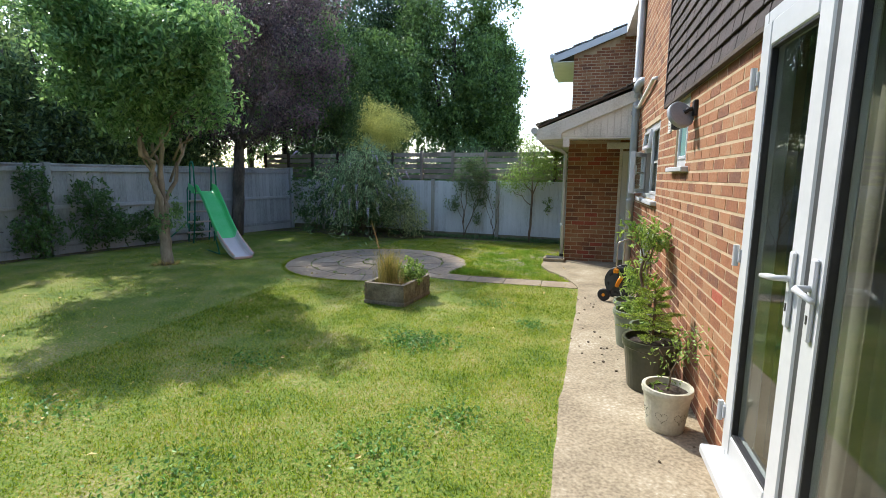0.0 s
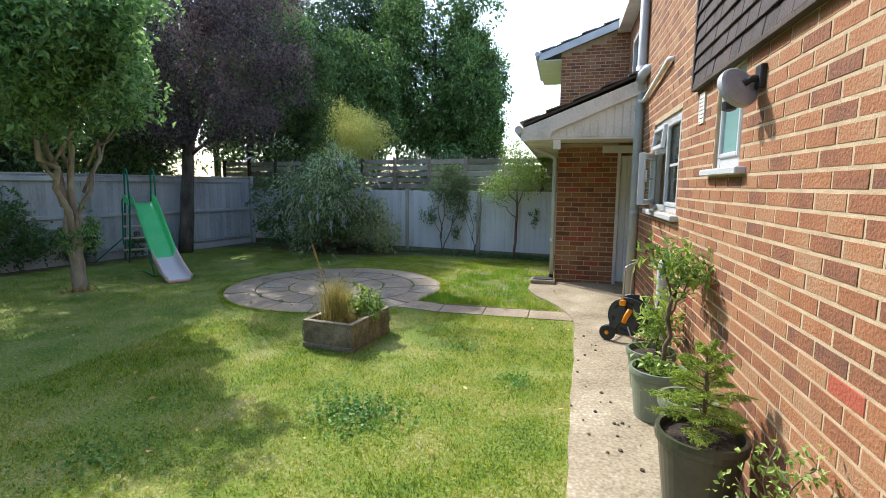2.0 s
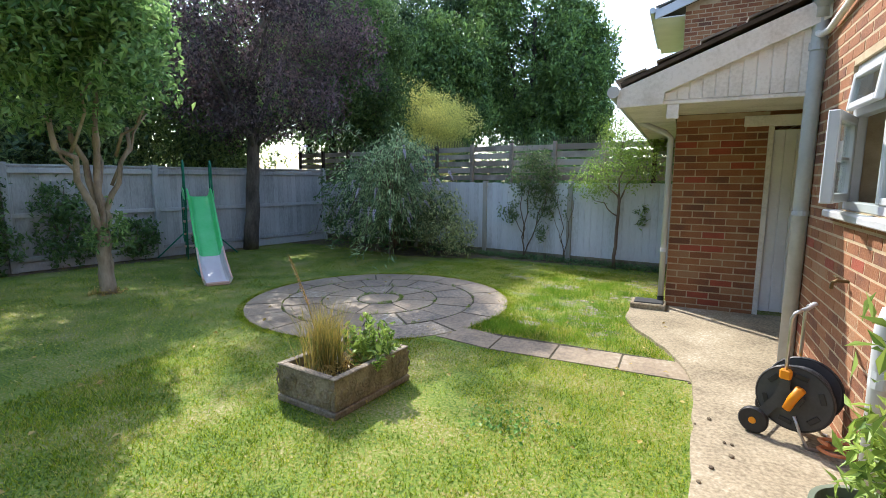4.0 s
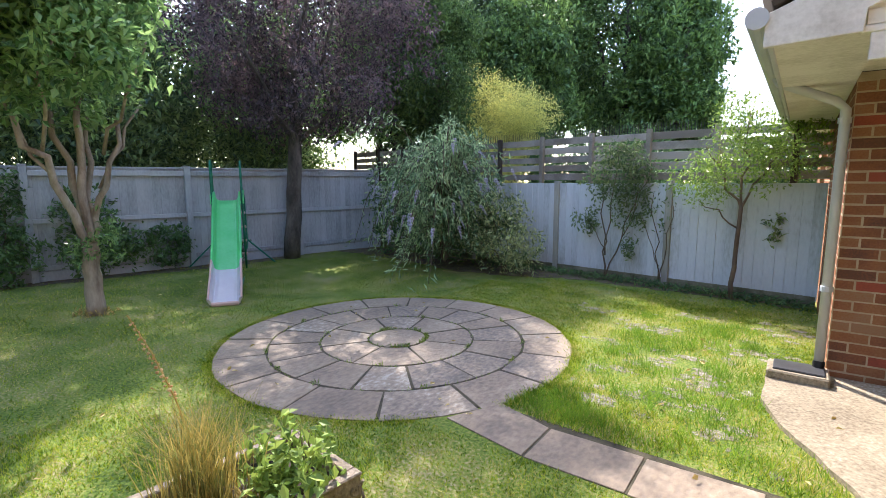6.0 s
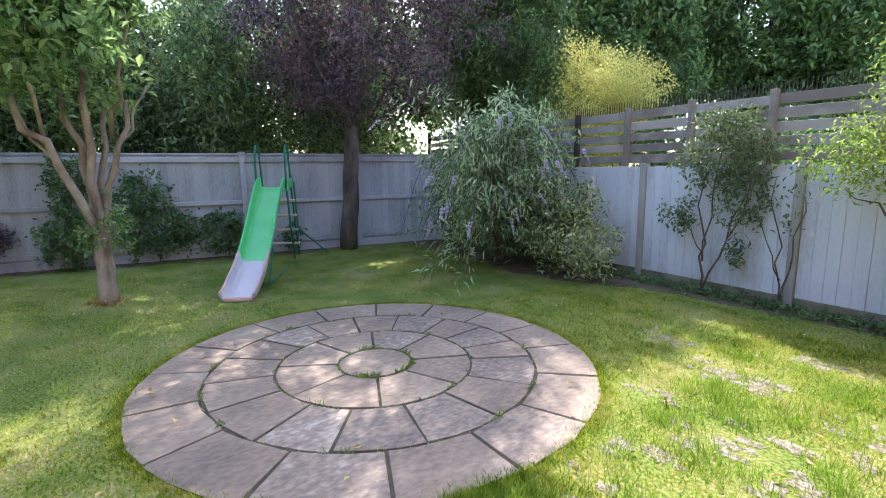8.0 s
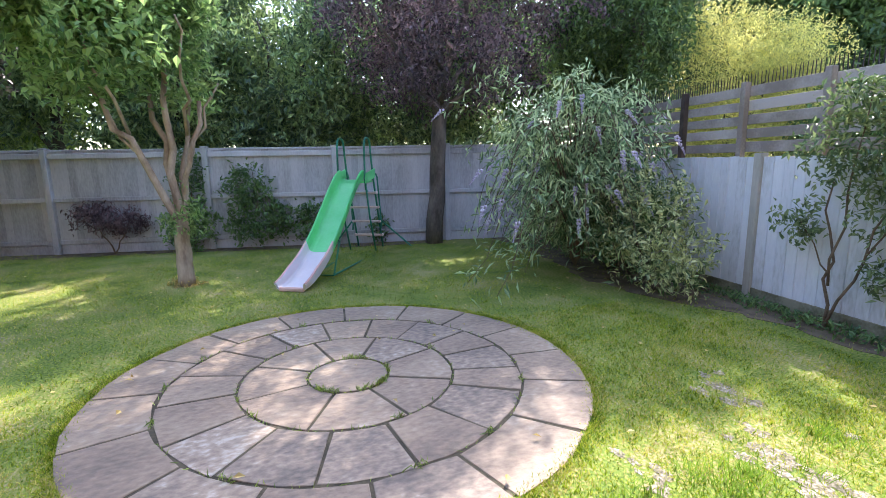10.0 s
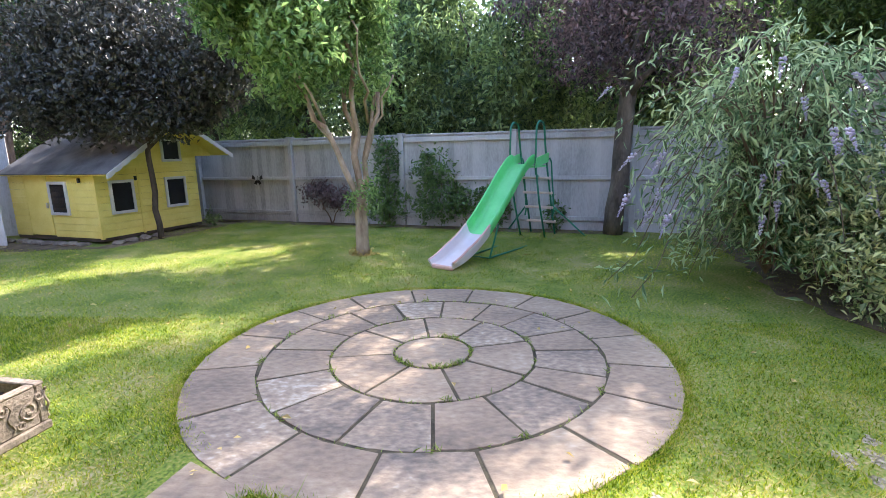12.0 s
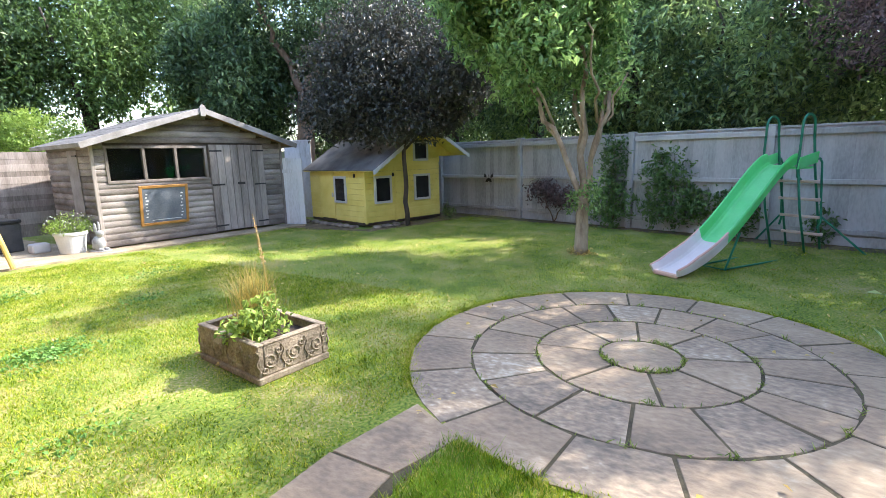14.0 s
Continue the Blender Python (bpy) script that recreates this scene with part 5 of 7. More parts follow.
# hedge of tall evergreens along the outside of the side fence
hedge = [(-11.9, 12.6, 2.4, 9.8), (-12.4, 9.4, 2.1, 6.9), (-12.9, 6.7, 2.1, 7.2), (-13.8, 4.1, 2.0, 7.0), (-14.4, 0.9, 2.3, 8.0), (-13.6, -2.4, 2.2, 8.4), (-10.8, 16.8, 2.4, 10.6)]
for i, (x, y, r, h) in enumerate(hedge):
    low = {3: 1.9, 6: 2.5}.get(i, 0.7)
    bl = blob_crown(x, y, (h + low) / 2, r, r, (h - low) / 2, 28, 70 + i, 0.38)
    if i not in (3, 6):
        bl += [(x + 0.3, y + 1.0, 1.9, 1.3, 1.3, 0.9), (x + 0.3, y - 1.0, 1.9, 1.3, 1.3, 0.9)]
    tree("evergreen_tree", x, y, "dense dark evergreen tree behind the grey side fence", [((0, 0, 0), (0.1, 0.1, h * 0.7), 0.16, 0.06), ((0, 0, 1.5), (0.9, 0.4, 4), 0.07, 0.02), ((0, 0, 1.8), (0.7, -0.9, 4.5), 0.07, 0.02)], bl, 30000, L_HEDGE, 0.15, 0.07, M_BARKD, 100 + 5 * i, 0.24, 16, group="evergreen trees behind the fence")
wood = [(-18, 17, 3.4, 9), (-19, 11.5, 3.4, 8.5), (-20, 6, 3.4, 8.5), (-20, 0, 3.6, 9.5), (-18.5, -6, 3.6, 10), (-13, -11, 3.8, 10.5), (-15.5, 21, 3.2, 9)]
for i, (x, y, r, h) in enumerate(wood):
    low = 2.2 if i == 6 else 0.0
    bl = blob_crown(x, y, (h + low) * 0.5, r, r, (h - low) * 0.5, 26, 300 + i, 0.38)
    tree("wood_edge_tree", x, y, "tall green tree at the wood's edge beyond the fence", [((0, 0, 0), (0.1, 0.1, h * 0.7), 0.2, 0.08), ((0, 0, 2), (1.2, 0.5, h * 0.6), 0.09, 0.03)], bl, 13000, L_BIG, 0.28, 0.14, M_BARKD, 320 + 5 * i, 0.34, 14, group="trees at the wood's edge")
for i, (x, y, r, h) in enumerate([(-11.5, 19.5, 1.9, 3.6), (-3.6, 17.5, 1.9, 2.7), (-1.2, 18.0, 1.9, 2.6), (-5.6, 18.6, 1.8, 2.6), (0.9, 19.0, 1.6, 2.5), (-4.6, 20.5, 1.7, 3.0)]):
    bl = blob_crown(x, y, h * 0.5, r, r * 0.8, h * 0.5, 14, 350 + i, 0.42)
    tree("neighbour_shrub", x, y, "green shrub in the neighbouring garden", [((0, 0, 0), (0.05, 0, h * 0.7), 0.06, 0.02)], bl, 6000, L_SHRUB, 0.12, 0.06, M_BARKD, 360 + 5 * i, 0.2, 12, group="shrubs beyond the rear fence")
# big trees past the rear fence
far = [(-6.4, 25.5, 3.5, 12.4, L_BIG), (-11.2, 27.5, 3.6, 13.0, L_DEEP), (-4.3, 25.6, 1.9, 10.2, L_BIG), (-14.5, 24.0, 3.8, 12.5, L_DEEP), (-9.3, 21.5, 2.2, 8.2, L_BIG)]
for i, (x, y, r, h, lm) in enumerate(far):
    bl = blob_crown(x, y, h * 0.56, r, r, h * 0.44, 70, 140 + i, 0.24, 0.95)[1:]
    tree("broadleaf_tree", x, y, "large leafy green tree beyond the rear fence", [((0, 0, 0), (0.1, 0, h * 0.7), 0.3, 0.1), ((0, 0, 3), (1.5, 0.5, h * 0.7), 0.12, 0.04), ((0, 0, 3.5), (-1.5, -0.5, h * 0.7), 0.12, 0.04)], bl, 34000, lm, 0.2, 0.11, M_BARKD, 150 + 5 * i, 0.3, 14, shell=0.6, group="large trees beyond the fence")
tree("golden_shrub_tree", -7.9, 17.7, "rounded golden-yellow shrub tree beyond the slatted screen", [((0, 0, 0), (0, 0, 2.6), 0.1, 0.04), ((0, 0, 1), (0.6, 0.2, 3), 0.05, 0.02)], blob_crown(-7.9, 17.7, 2.95, 2.1, 1.9, 2.05, 46, 171, 0.32), 42000, L_YELLOW, 0.075, 0.028, M_BARKD, 172, 0.16, 14)
tree("distant_tree", 0.4, 40.0, "small distant tree on the horizon by the house", [((0, 0, 0), (0, 0, 4), 0.2, 0.08)], blob_crown(0.4, 40.0, 4.3, 2.2, 2.0, 2.2, 16, 181, 0.42), 6000, L_DEEP, 0.3, 0.16, M_BARKD, 182, 0.4, 14)
# trees behind the shed and past the near end of the garden
back = [(-11.2, -5.6, 2.5, 8.5, L_HEDGE), (-7.6, -7.8, 2.7, 9.5, L_BIG), (-4.2, -9.0, 2.6, 8.8, L_DEEP), (-0.8, -9.6, 2.6, 8.2, L_BIG), (-9.4, -3.6, 1.7, 6.5, L_DEEP), (-5.8, -11.5, 2.8, 9.5, L_DEEP), (-2.3, -12.5, 2.8, 9.0, L_DEEP)]
for i, (x, y, r, h, lm) in enumerate(back):
    bl = blob_crown(x, y, h * 0.56, r, r, h * 0.42, 26, 200 + i, 0.36)
    tree("woodland_tree", x, y, "tall dark tree in the wood behind the shed", [((0, 0, 0), (0.1, 0, h * 0.7), 0.2, 0.08), ((0, 0, 2), (1.2, 0.5, h * 0.6), 0.09, 0.03)], bl, 24000, lm, 0.16, 0.08, M_BARKD, 210 + 5 * i, 0.28, 14, group="trees behind the shed")
tree("leaning_tree", -9.9, -1.6, "old tree with a thick leaning brown trunk behind the shed", [((0, 0, 0), (-0.55, -0.1, 3.4), 0.27, 0.23), ((-0.5, -0.1, 3.2), (-1.5, 0.6, 6), 0.14, 0.05), ((-0.5, -0.1, 3.2), (0.6, -0.7, 6), 0.12, 0.05)], blob_crown(-10.6, -1.3, 5.6, 2.3, 2.3, 1.9, 22, 231, 0.4), 22000, L_DEEP, 0.13, 0.06, M_TRUNKB, 232, 0.25, 14)
tree("pale_shrub", -5.0, -5.0, "pale green rounded shrub behind the slatted fence", [((0, 0, 0), (0, 0, 1.8), 0.06, 0.02)], blob_crown(-5.0, -5.0, 2.1, 1.25, 1.0, 0.85, 22, 241, 0.36), 12000, L_LIME, 0.07, 0.035, M_BARK, 242, 0.12, 14)
# sunlit shrub seen through the gap above the fence
tree("sunlit_shrub", -15.5, 3.2, "sunlit yellow-green shrub seen behind the fence", [((0, 0, 0), (0, 0, 2), 0.06, 0.02)], blob_crown(-15.5, 3.2, 2.2, 1.0, 1.6, 0.9, 12, 251, 0.45), 3500, L_LIME, 0.12, 0.07, M_BARK, 252, 0.15, 12)

tree("sunlit_shrub", -10.7, 16.6, "sunlit yellow-green shrub beyond the fence corner", [((0, 0, 0), (0, 0, 1.6), 0.05, 0.02)], blob_crown(-10.7, 16.6, 1.5, 1.3, 1.1, 1.15, 18, 255, 0.42), 5000, L_LIME, 0.10, 0.05, M_BARK, 256, 0.14, 12)

# dark maple over the playhouse
MX, MY = -8.55, 3.02
tree("dark_maple", MX, MY, "dark purple-leaved maple spreading over the playhouse roof", [((0, 0, -0.02), (0.02, -0.02, 1.75), 0.055, 0.045), ((0, 0, 1.7), (0.5, -1.2, 2.4), 0.035, 0.012), ((0, 0, 1.7), (-0.4, -0.4, 3.1), 0.035, 0.012), ((0, 0, 1.65), (0.3, 0.9, 2.3), 0.03, 0.012), ((0, 0, 1.75), (-0.7, 0.5, 2.8), 0.03, 0.01), ((0.3, -0.7, 2.1), (0.3, -2.0, 2.4), 0.018, 0.008)],
     [(MX + 0.25, MY - 0.9, 2.5, 1.0, 1.0, 0.5), (MX - 0.2, MY - 0.2, 3.1, 1.3, 1.4, 0.8), (MX + 0.1, MY + 0.75, 2.35, 0.75, 0.7, 0.4), (MX + 0.35, MY - 1.8, 2.6, 0.8, 0.8, 0.45), (MX - 0.2, MY - 1.4, 3.4, 1.3, 1.4, 0.8), (MX - 0.4, MY + 0.5, 3.2, 1.0, 1.0, 0.7), (MX - 0.2, MY - 0.6, 4.1, 1.2, 1.4, 0.7), (MX + 0.1, MY + 1.1, 2.3, 0.5, 0.5, 0.3), (MX + 0.2, MY + 1.5, 2.75, 0.8, 0.8, 0.55), (MX - 0.1, MY + 1.6, 3.5, 1.0, 1.0, 0.7), (MX + 0.3, MY + 0.2, 2.2, 0.6, 0.7, 0.35), (MX + 0.4, MY - 0.6, 2.1, 0.5, 0.9, 0.3), (MX + 0.35, MY + 0.8, 2.05, 0.4, 0.6, 0.25), (MX + 0.5, MY - 1.6, 2.2, 0.5, 0.7, 0.3)], 36000, L_MAPLE, 0.09, 0.06, M_BARKD, 261, 0.16, 12, 0.45, 0.15)

# butterfly bush: arching canes with long narrow leaves and lilac spikes
def butterfly_bush():
    bxp, byp = -5.35, 12.0
    t = thing("butterfly_bush", pose(bxp, byp, 0), "large arching butterfly bush with grey-green leaves and lilac flowers", "shrub")
    r = np.random.default_rng(31)
    pos, out, heads = [], [], []
    for k in range(130):
        a = r.uniform(0, math.tau)
        reach = r.uniform(0.6, 1.75) * (1.08 if math.cos(a - 4.2) > 0.2 else 0.75)
        top = r.uniform(2.2, 2.7) if k % 10 == 0 else r.uniform(1.1, 2.25)
        if k >= 88:
            reach, top = r.uniform(0.4, 1.05), r.uniform(0.6, 1.5)
        end = top - reach * r.uniform(0.2, 1.0)
        pts = []
        for i in range(9):
            f = i / 8
            q = math.sin(f * math.pi * 0.62) / math.sin(math.pi * 0.62)
            z = top * (1 - (1 - min(1, f / 0.65)) ** 2) if f < 0.65 else top + (end - top) * ((f - 0.65) / 0.35) ** 1.6
            pts.append(Vector((math.cos(a) * reach * f ** 1.3, math.sin(a) * reach * f ** 1.3, max(0.15, z))))
        cane = bmesh.new()
        tube(cane, [p + Vector((0, 0, max(0.0, -p.z))) for p in pts], [0.012 - 0.0011 * i for i in range(9)], 5)
        part("cane", cane, M_TWIG, t, smooth=True)
        for i in range(88):
            f = r.uniform(0.2, 1.0) * 8
            j = min(7, int(f))
            c = pts[j].lerp(pts[j + 1], f - j) + Vector(r.normal(size=3)) * 0.085
            pos.append(c[:])
            out.append((math.cos(a), math.sin(a), -0.2))
        if r.random() < 0.8 and k < 88 and pts[-1].z > 0.75:
            heads.append((pts[-1], (pts[-1] - pts[-2]).normalized()))
    put("leaves", leaf_mesh("leaves", np.array(pos), np.array(out), 0.125, 0.031, 0.35, 0.6), L_BUDD, t)
    for p, w in heads:
        bm = bmesh.new()
        for i in range(26):
            f = i / 26
            c = p + w * (f * 0.20) + Vector((math.cos(i * 2.4), math.sin(i * 2.4), 0.4 * math.sin(i))) * 0.022 * (1.1 - f) + Vector((0, 0, -0.04 * f * f))
            bmesh.ops.create_icosphere(bm, subdivisions=1, radius=0.014 * (1.15 - 0.7 * f), matrix=Matrix.Translation(c))
        part("flower_spike", bm, M_FLOWER, t, "lilac flower spike")


butterfly_bush()
bush("variegated_shrub", pose(-4.35, 12.35, 0), [(0, 0, 0.55, 0.62, 0.55, 0.5), (-0.5, -0.1, 0.75, 0.5, 0.45, 0.55), (0.35, -0.1, 0.35, 0.4, 0.4, 0.3), (-0.2, 0.1, 1.05, 0.5, 0.4, 0.4)], 3600, L_VARIEG, 0.085, 0.035, "dense shrub with cream-edged leaves against the rear fence", "shrub", 0.1, 10, stems=[((0, 0, 0), (0.1, 0, 0.8), 0.02, 0.006), ((0, 0, 0), (-0.5, 0, 0.9), 0.02, 0.006)])
bush("dark_understory", pose(-6.2, 12.8, 0), [(0, 0, 0.9, 0.9, 0.5, 0.9), (-1.2, 0.1, 1.0, 0.7, 0.45, 1.0), (0.9, 0, 0.7, 0.6, 0.4, 0.7)], 3600, L_SHRUB, 0.11, 0.045, "dark leafy shrubs against the corner fence", "shrub", 0.12, 10)

# slim young tree by the rear fence
tree("young_tree", -0.97, 12.42, "slim young tree with fresh lime-green leaves by the rear fence", [((0, 0, 0), (0.03, 0, 1.25), 0.032, 0.024), ((0.03, 0, 1.2), (-0.4, -0.1, 2.0), 0.016, 0.006), ((0.03, 0, 1.2), (0.45, 0.05, 2.1), 0.016, 0.006), ((0.03, 0, 1.2), (0.05, 0, 2.4), 0.018, 0.006), ((0.0, 0, 0.95), (-0.45, -0.1, 1.3), 0.012, 0.004)],
     [(-1.0, 12.4, 1.75, 0.5, 0.45, 0.45), (-1.4, 12.35, 1.55, 0.42, 0.35, 0.32), (-0.5, 12.45, 1.9, 0.45, 0.4, 0.4), (-0.85, 12.4, 2.2, 0.45, 0.4, 0.32), (-0.3, 12.4, 2.35, 0.3, 0.3, 0.28), (-1.1, 12.4, 2.45, 0.25, 0.25, 0.25)], 5600, L_LIME, 0.055, 0.024, M_TRUNKB, 271, 0.11, 10, 0.1, 0.2)
# climber on the rear fence
bush("wall_climber", pose(-2.75, 12.72, 0), [(0.1, 0, 1.55, 0.45, 0.14, 0.35), (-0.3, 0, 0.95, 0.22, 0.1, 0.2), (0.35, 0.0, 1.15, 0.3, 0.1, 0.35), (0.15, 0, 1.95, 0.4, 0.14, 0.22), (0.35, 0, 0.55, 0.15, 0.08, 0.15), (0.45, 0, 1.6, 0.25, 0.12, 0.3)], 2600, L_ROSE, 0.07, 0.03, "thin climbing shrub with sparse leaves on the rear fence", "climber", 0.07, 6, stems=[((0, 0, 0), (-0.05, 0, 1.3), 0.016, 0.007), ((0, 0, 0), (0.45, 0, 1.4), 0.014, 0.006), ((0, 0, 0.4), (0.15, 0, 2.0), 0.012, 0.004), ((0, 0, 0.5), (-0.35, 0, 1.0), 0.008, 0.003), ((0.25, 0, 0.7), (0.7, 0, 1.9), 0.008, 0.003)])
bush("bare_climber", pose(-1.95, 12.72, 0), [(0, 0, 1.2, 0.2, 0.06, 0.4)], 60, L_ROSE, 0.06, 0.03, "nearly bare climbing stems on the fence post", "climber", 0.07, 4, stems=[((0, 0, 0), (-0.12, 0, 1.4), 0.01, 0.004), ((0, 0, 0), (0.15, 0, 1.2), 0.01, 0.004), ((0, 0, 0.3), (-0.3, 0, 1.1), 0.007, 0.003)])
bush("hanging_ivy", pose(-0.55, 12.55, 0), [(0, 0, 0.95, 0.1, 0.05, 0.25)], 90, L_HEDGE, 0.08, 0.035, "small dark hanging shoots on the rear fence", "climber", 0.06, 5)
# shrubs along the side fence
bush("fence_shrub", pose(-9.85, 8.15, 0), [(0.1, 0.0, 0.55, 0.5, 0.55, 0.5), (0, -0.1, 1.1, 0.38, 0.45, 0.45), (0.1, 0.55, 0.5, 0.35, 0.4, 0.36)], 3400, L_SHRUB, 0.10, 0.05, "leafy green shrub against the side fence", "shrub", 0.1, 8, stems=[((0, 0, 0), (0.05, 0, 1.4), 0.018, 0.005), ((0, 0, 0), (0.1, -0.3, 1.2), 0.014, 0.005)], group="shrubs along the side fence")
bush("fence_shrub", pose(-9.95, 7.05, 0), [(0.05, 0, 0.5, 0.35, 0.45, 0.48), (0, 0, 1.25, 0.25, 0.3, 0.55)], 2000, L_SHRUB, 0.09, 0.045, "leafy climber on the side fence post", "shrub", 0.09, 8, stems=[((0, 0, 0), (0.0, 0, 1.6), 0.016, 0.005)], group="shrubs along the side fence")
bush("fence_shrub", pose(-9.45, 9.2, 0), [(0, 0, 0.45, 0.3, 0.34, 0.38)], 900, L_SHRUB, 0.09, 0.05, "low green shrub under the side fence", "shrub", 0.09, 8, group="shrubs along the side fence")
bush("fence_shrub", pose(-9.2, 10.3, 0), [(0, 0, 0.3, 0.2, 0.2, 0.25)], 240, L_SHRUB, 0.09, 0.045, "low green shrub behind the slide ladder", "shrub", 0.08, 8, group="shrubs along the side fence")
bush("red_maple_shrub", pose(-10.25, 5.75, 0), [(0, 0, 0.62, 0.4, 0.6, 0.2), (0, 0.3, 0.5, 0.3, 0.4, 0.2), (0, -0.25, 0.75, 0.3, 0.4, 0.15)], 2200, L_PURPLE, 0.08, 0.03, "small dark red maple shrub before the side fence", "shrub", 0.09, 8, 0.4, stems=[((0, 0, 0), (0.05, 0.3, 0.6), 0.014, 0.005), ((0, 0, 0), (0, -0.3, 0.7), 0.014, 0.005)])
bush("corner_fern", pose(-10.05, 3.2, 0), [(0, 0, 0.18, 0.16, 0.16, 0.18)], 160, L_HEDGE, 0.1, 0.04, "small dark fern by the playhouse", "plant", 0.07, 5)

# ---- shed ----
def shed():
    L, D, EH, AH = 3.7, 2.45, 1.83, 2.42
    m = Matrix(((-math.cos(radians(7)), -math.sin(radians(7)), 0, -3.97), (math.sin(radians(7)), -math.cos(radians(7)), 0, -0.23), (0, 0, 1, 0.03), (0, 0, 0, 1)))
    # local x along the front, local y back from it; the doors and windows are on the front
    s = thing("garden_shed", m, "weathered grey timber shed with a felt gable roof and double doors", "shed")
    holes = [(0.2, 1.98, 1.16, 1.74)]
    core = bmesh.new()
    bx(core, (0.02, 0.03, 0.02), (L - 0.02, 0.06, 1.14))
    bx(core, (1.98, 0.03, 1.14), (L - 0.02, 0.06, EH))
    bx(core, (0.02, 0.03, 1.14), (0.2, 0.06, EH))
    bx(core, (0.02, D - 0.06, 0.02), (L - 0.02, D - 0.03, EH))
    bx(core, (0.02, 0.06, 0.02), (0.05, D - 0.06, EH))
    bx(core, (L - 0.05, 0.06, 0.02), (L - 0.02, D - 0.06, EH))
    part("inner_wall", core, M_DARKW, s)
    for y0 in (0.03, D - 0.06):
        part("gable_backing", prism([(0.02, EH - 0.08), (L - 0.02, EH - 0.08), (L - 0.02, EH), (L / 2, AH - 0.02), (0.02, EH)], y0, y0 + 0.03, "y"), M_DARKW, s)
    # log-lap boards, rounded in section
    def lap(ln):
        bm = bmesh.new()
        prof = [(0.03, 0.0), (0.006, 0.004), (-0.004, 0.03), (-0.008, 0.055), (-0.004, 0.085), (0.006, 0.108), (0.03, 0.112)]
        a = [bm.verts.new((0, y, z)) for y, z in prof]
        b = [bm.verts.new((ln, y, z)) for y, z in prof]
        bm.faces.new(a[::-1]), bm.faces.new(b)
        for i in range(len(prof)):
            j = (i + 1) % len(prof)
            bm.faces.new((a[i], a[j], b[j], b[i]))
        return bm
    z = 0.02
    while z < AH - 0.08:
        lo, hi = 0.0, L
        if z > EH - 0.1:
            f = (z + 0.08 - EH) / (AH - EH)
            lo, hi = max(0.0, f * L / 2), min(L, L - f * L / 2)
        runs = [(lo, hi)]
        cut = []
        if 1.08 < z < 1.72:
            cut.append((0.2, 1.98))
        if z < 1.80:
            cut.append((2.02, 3.24))
        for c0, c1 in cut:
            runs = [(p, q) for u, v in runs for p, q in ((u, min(v, c0)), (max(u, c1), v)) if q - p > 0.05]
        for u, v in runs:
            part("lap_board", lap(v - u), M_SHED, s, m=Matrix.Translation((u, 0, z)))
        if z < EH - 0.05:
            part("lap_board", lap(D), M_SHED, s, m=Matrix(((0, 1, 0, 0.0), (1, 0, 0, 0), (0, 0, 1, z), (0, 0, 0, 1))))
            part("lap_board", lap(D), M_SHED, s, m=Matrix(((0, -1, 0, L), (1, 0, 0, 0), (0, 0, 1, z), (0, 0, 0, 1))))
        z += 0.113
    for x in (0, L - 0.045):
        part("corner_post", boxed((x - 0.012, -0.022, 0), (x + 0.045, 0.02, EH + 0.02), 0.005), M_SHEDV, s)
    # windows
    win = part("window_frame", bmesh.new(), M_SHEDV, s)
    bm = bmesh.new()
    for x0, x1 in ((0.2, 0.25), (0.80, 0.85), (1.36, 1.41), (1.93, 1.98)):
        bx(bm, (x0, -0.02, 1.16), (x1, 0.05, 1.74), 0.004)
    bx(bm, (0.2, -0.022, 1.12), (1.98, 0.05, 1.17), 0.004)
    bx(bm, (0.2, -0.022, 1.73), (1.98, 0.05, 1.78), 0.004)
    bm.to_mesh(win.data)
    bm.free()
    for x0, x1 in ((0.25, 0.80), (0.85, 1.36), (1.41, 1.93)):
        part("pane", boxed((x0, 0.018, 1.17), (x1, 0.024, 1.73)), M_GLASS, win)
    # doors of upright boards
    for k, (a, b) in enumerate(((2.03, 2.63), (2.64, 3.23))):
        d = part("door", boxed((a, -0.005, 0.04), (b, 0.02, 1.80)), M_SHEDV, s)
        n = 4
        for i in range(n):
            w = (b - a) / n
            part("board", boxed((a + i * w + 0.003, -0.024, 0.05), (a + (i + 1) * w - 0.003, -0.004, 1.80), 0.004), M_SHEDV, d)
        for z in (0.14, 0.98, 1.66) if k == 0 else (0.14, 0.95, 1.66):
            x = a if k == 0 else b - 0.26
            part("strap_hinge", boxed((x, -0.032, z), (x + 0.26, -0.022, z + 0.03), 0.003), M_BLACK, d)
    part("latch", boxed((2.58, -0.04, 0.98), (2.74, -0.022, 1.03), 0.004), M_BLACK, s)
    # roof
    rise = math.degrees(math.atan2(AH - EH, L / 2))
    sl = math.hypot(AH - EH, L / 2) + 0.24
    for sgn in (1, -1):
        rm = Matrix.Translation((L / 2, 0, AH + 0.045)) @ Matrix.Rotation(radians(rise * sgn), 4, "Y")
        roof = part("roof_felt", boxed((0 if sgn > 0 else -sl, -0.28, -0.012), (sl if sgn > 0 else 0, D + 0.1, 0.012), 0.004), M_FELT, s, m=rm)
        for k in range(1, 4):
            x = sgn * sl * k / 4
            part("felt_lap", boxed((x - 0.04, -0.27, 0.012), (x + 0.04, D + 0.09, 0.017)), M_FELT, roof)
        part("roof_board", boxed((0 if sgn > 0 else -sl, -0.26, -0.035), (sl if sgn > 0 else 0, D + 0.08, -0.013)), M_TAN, s, m=rm)
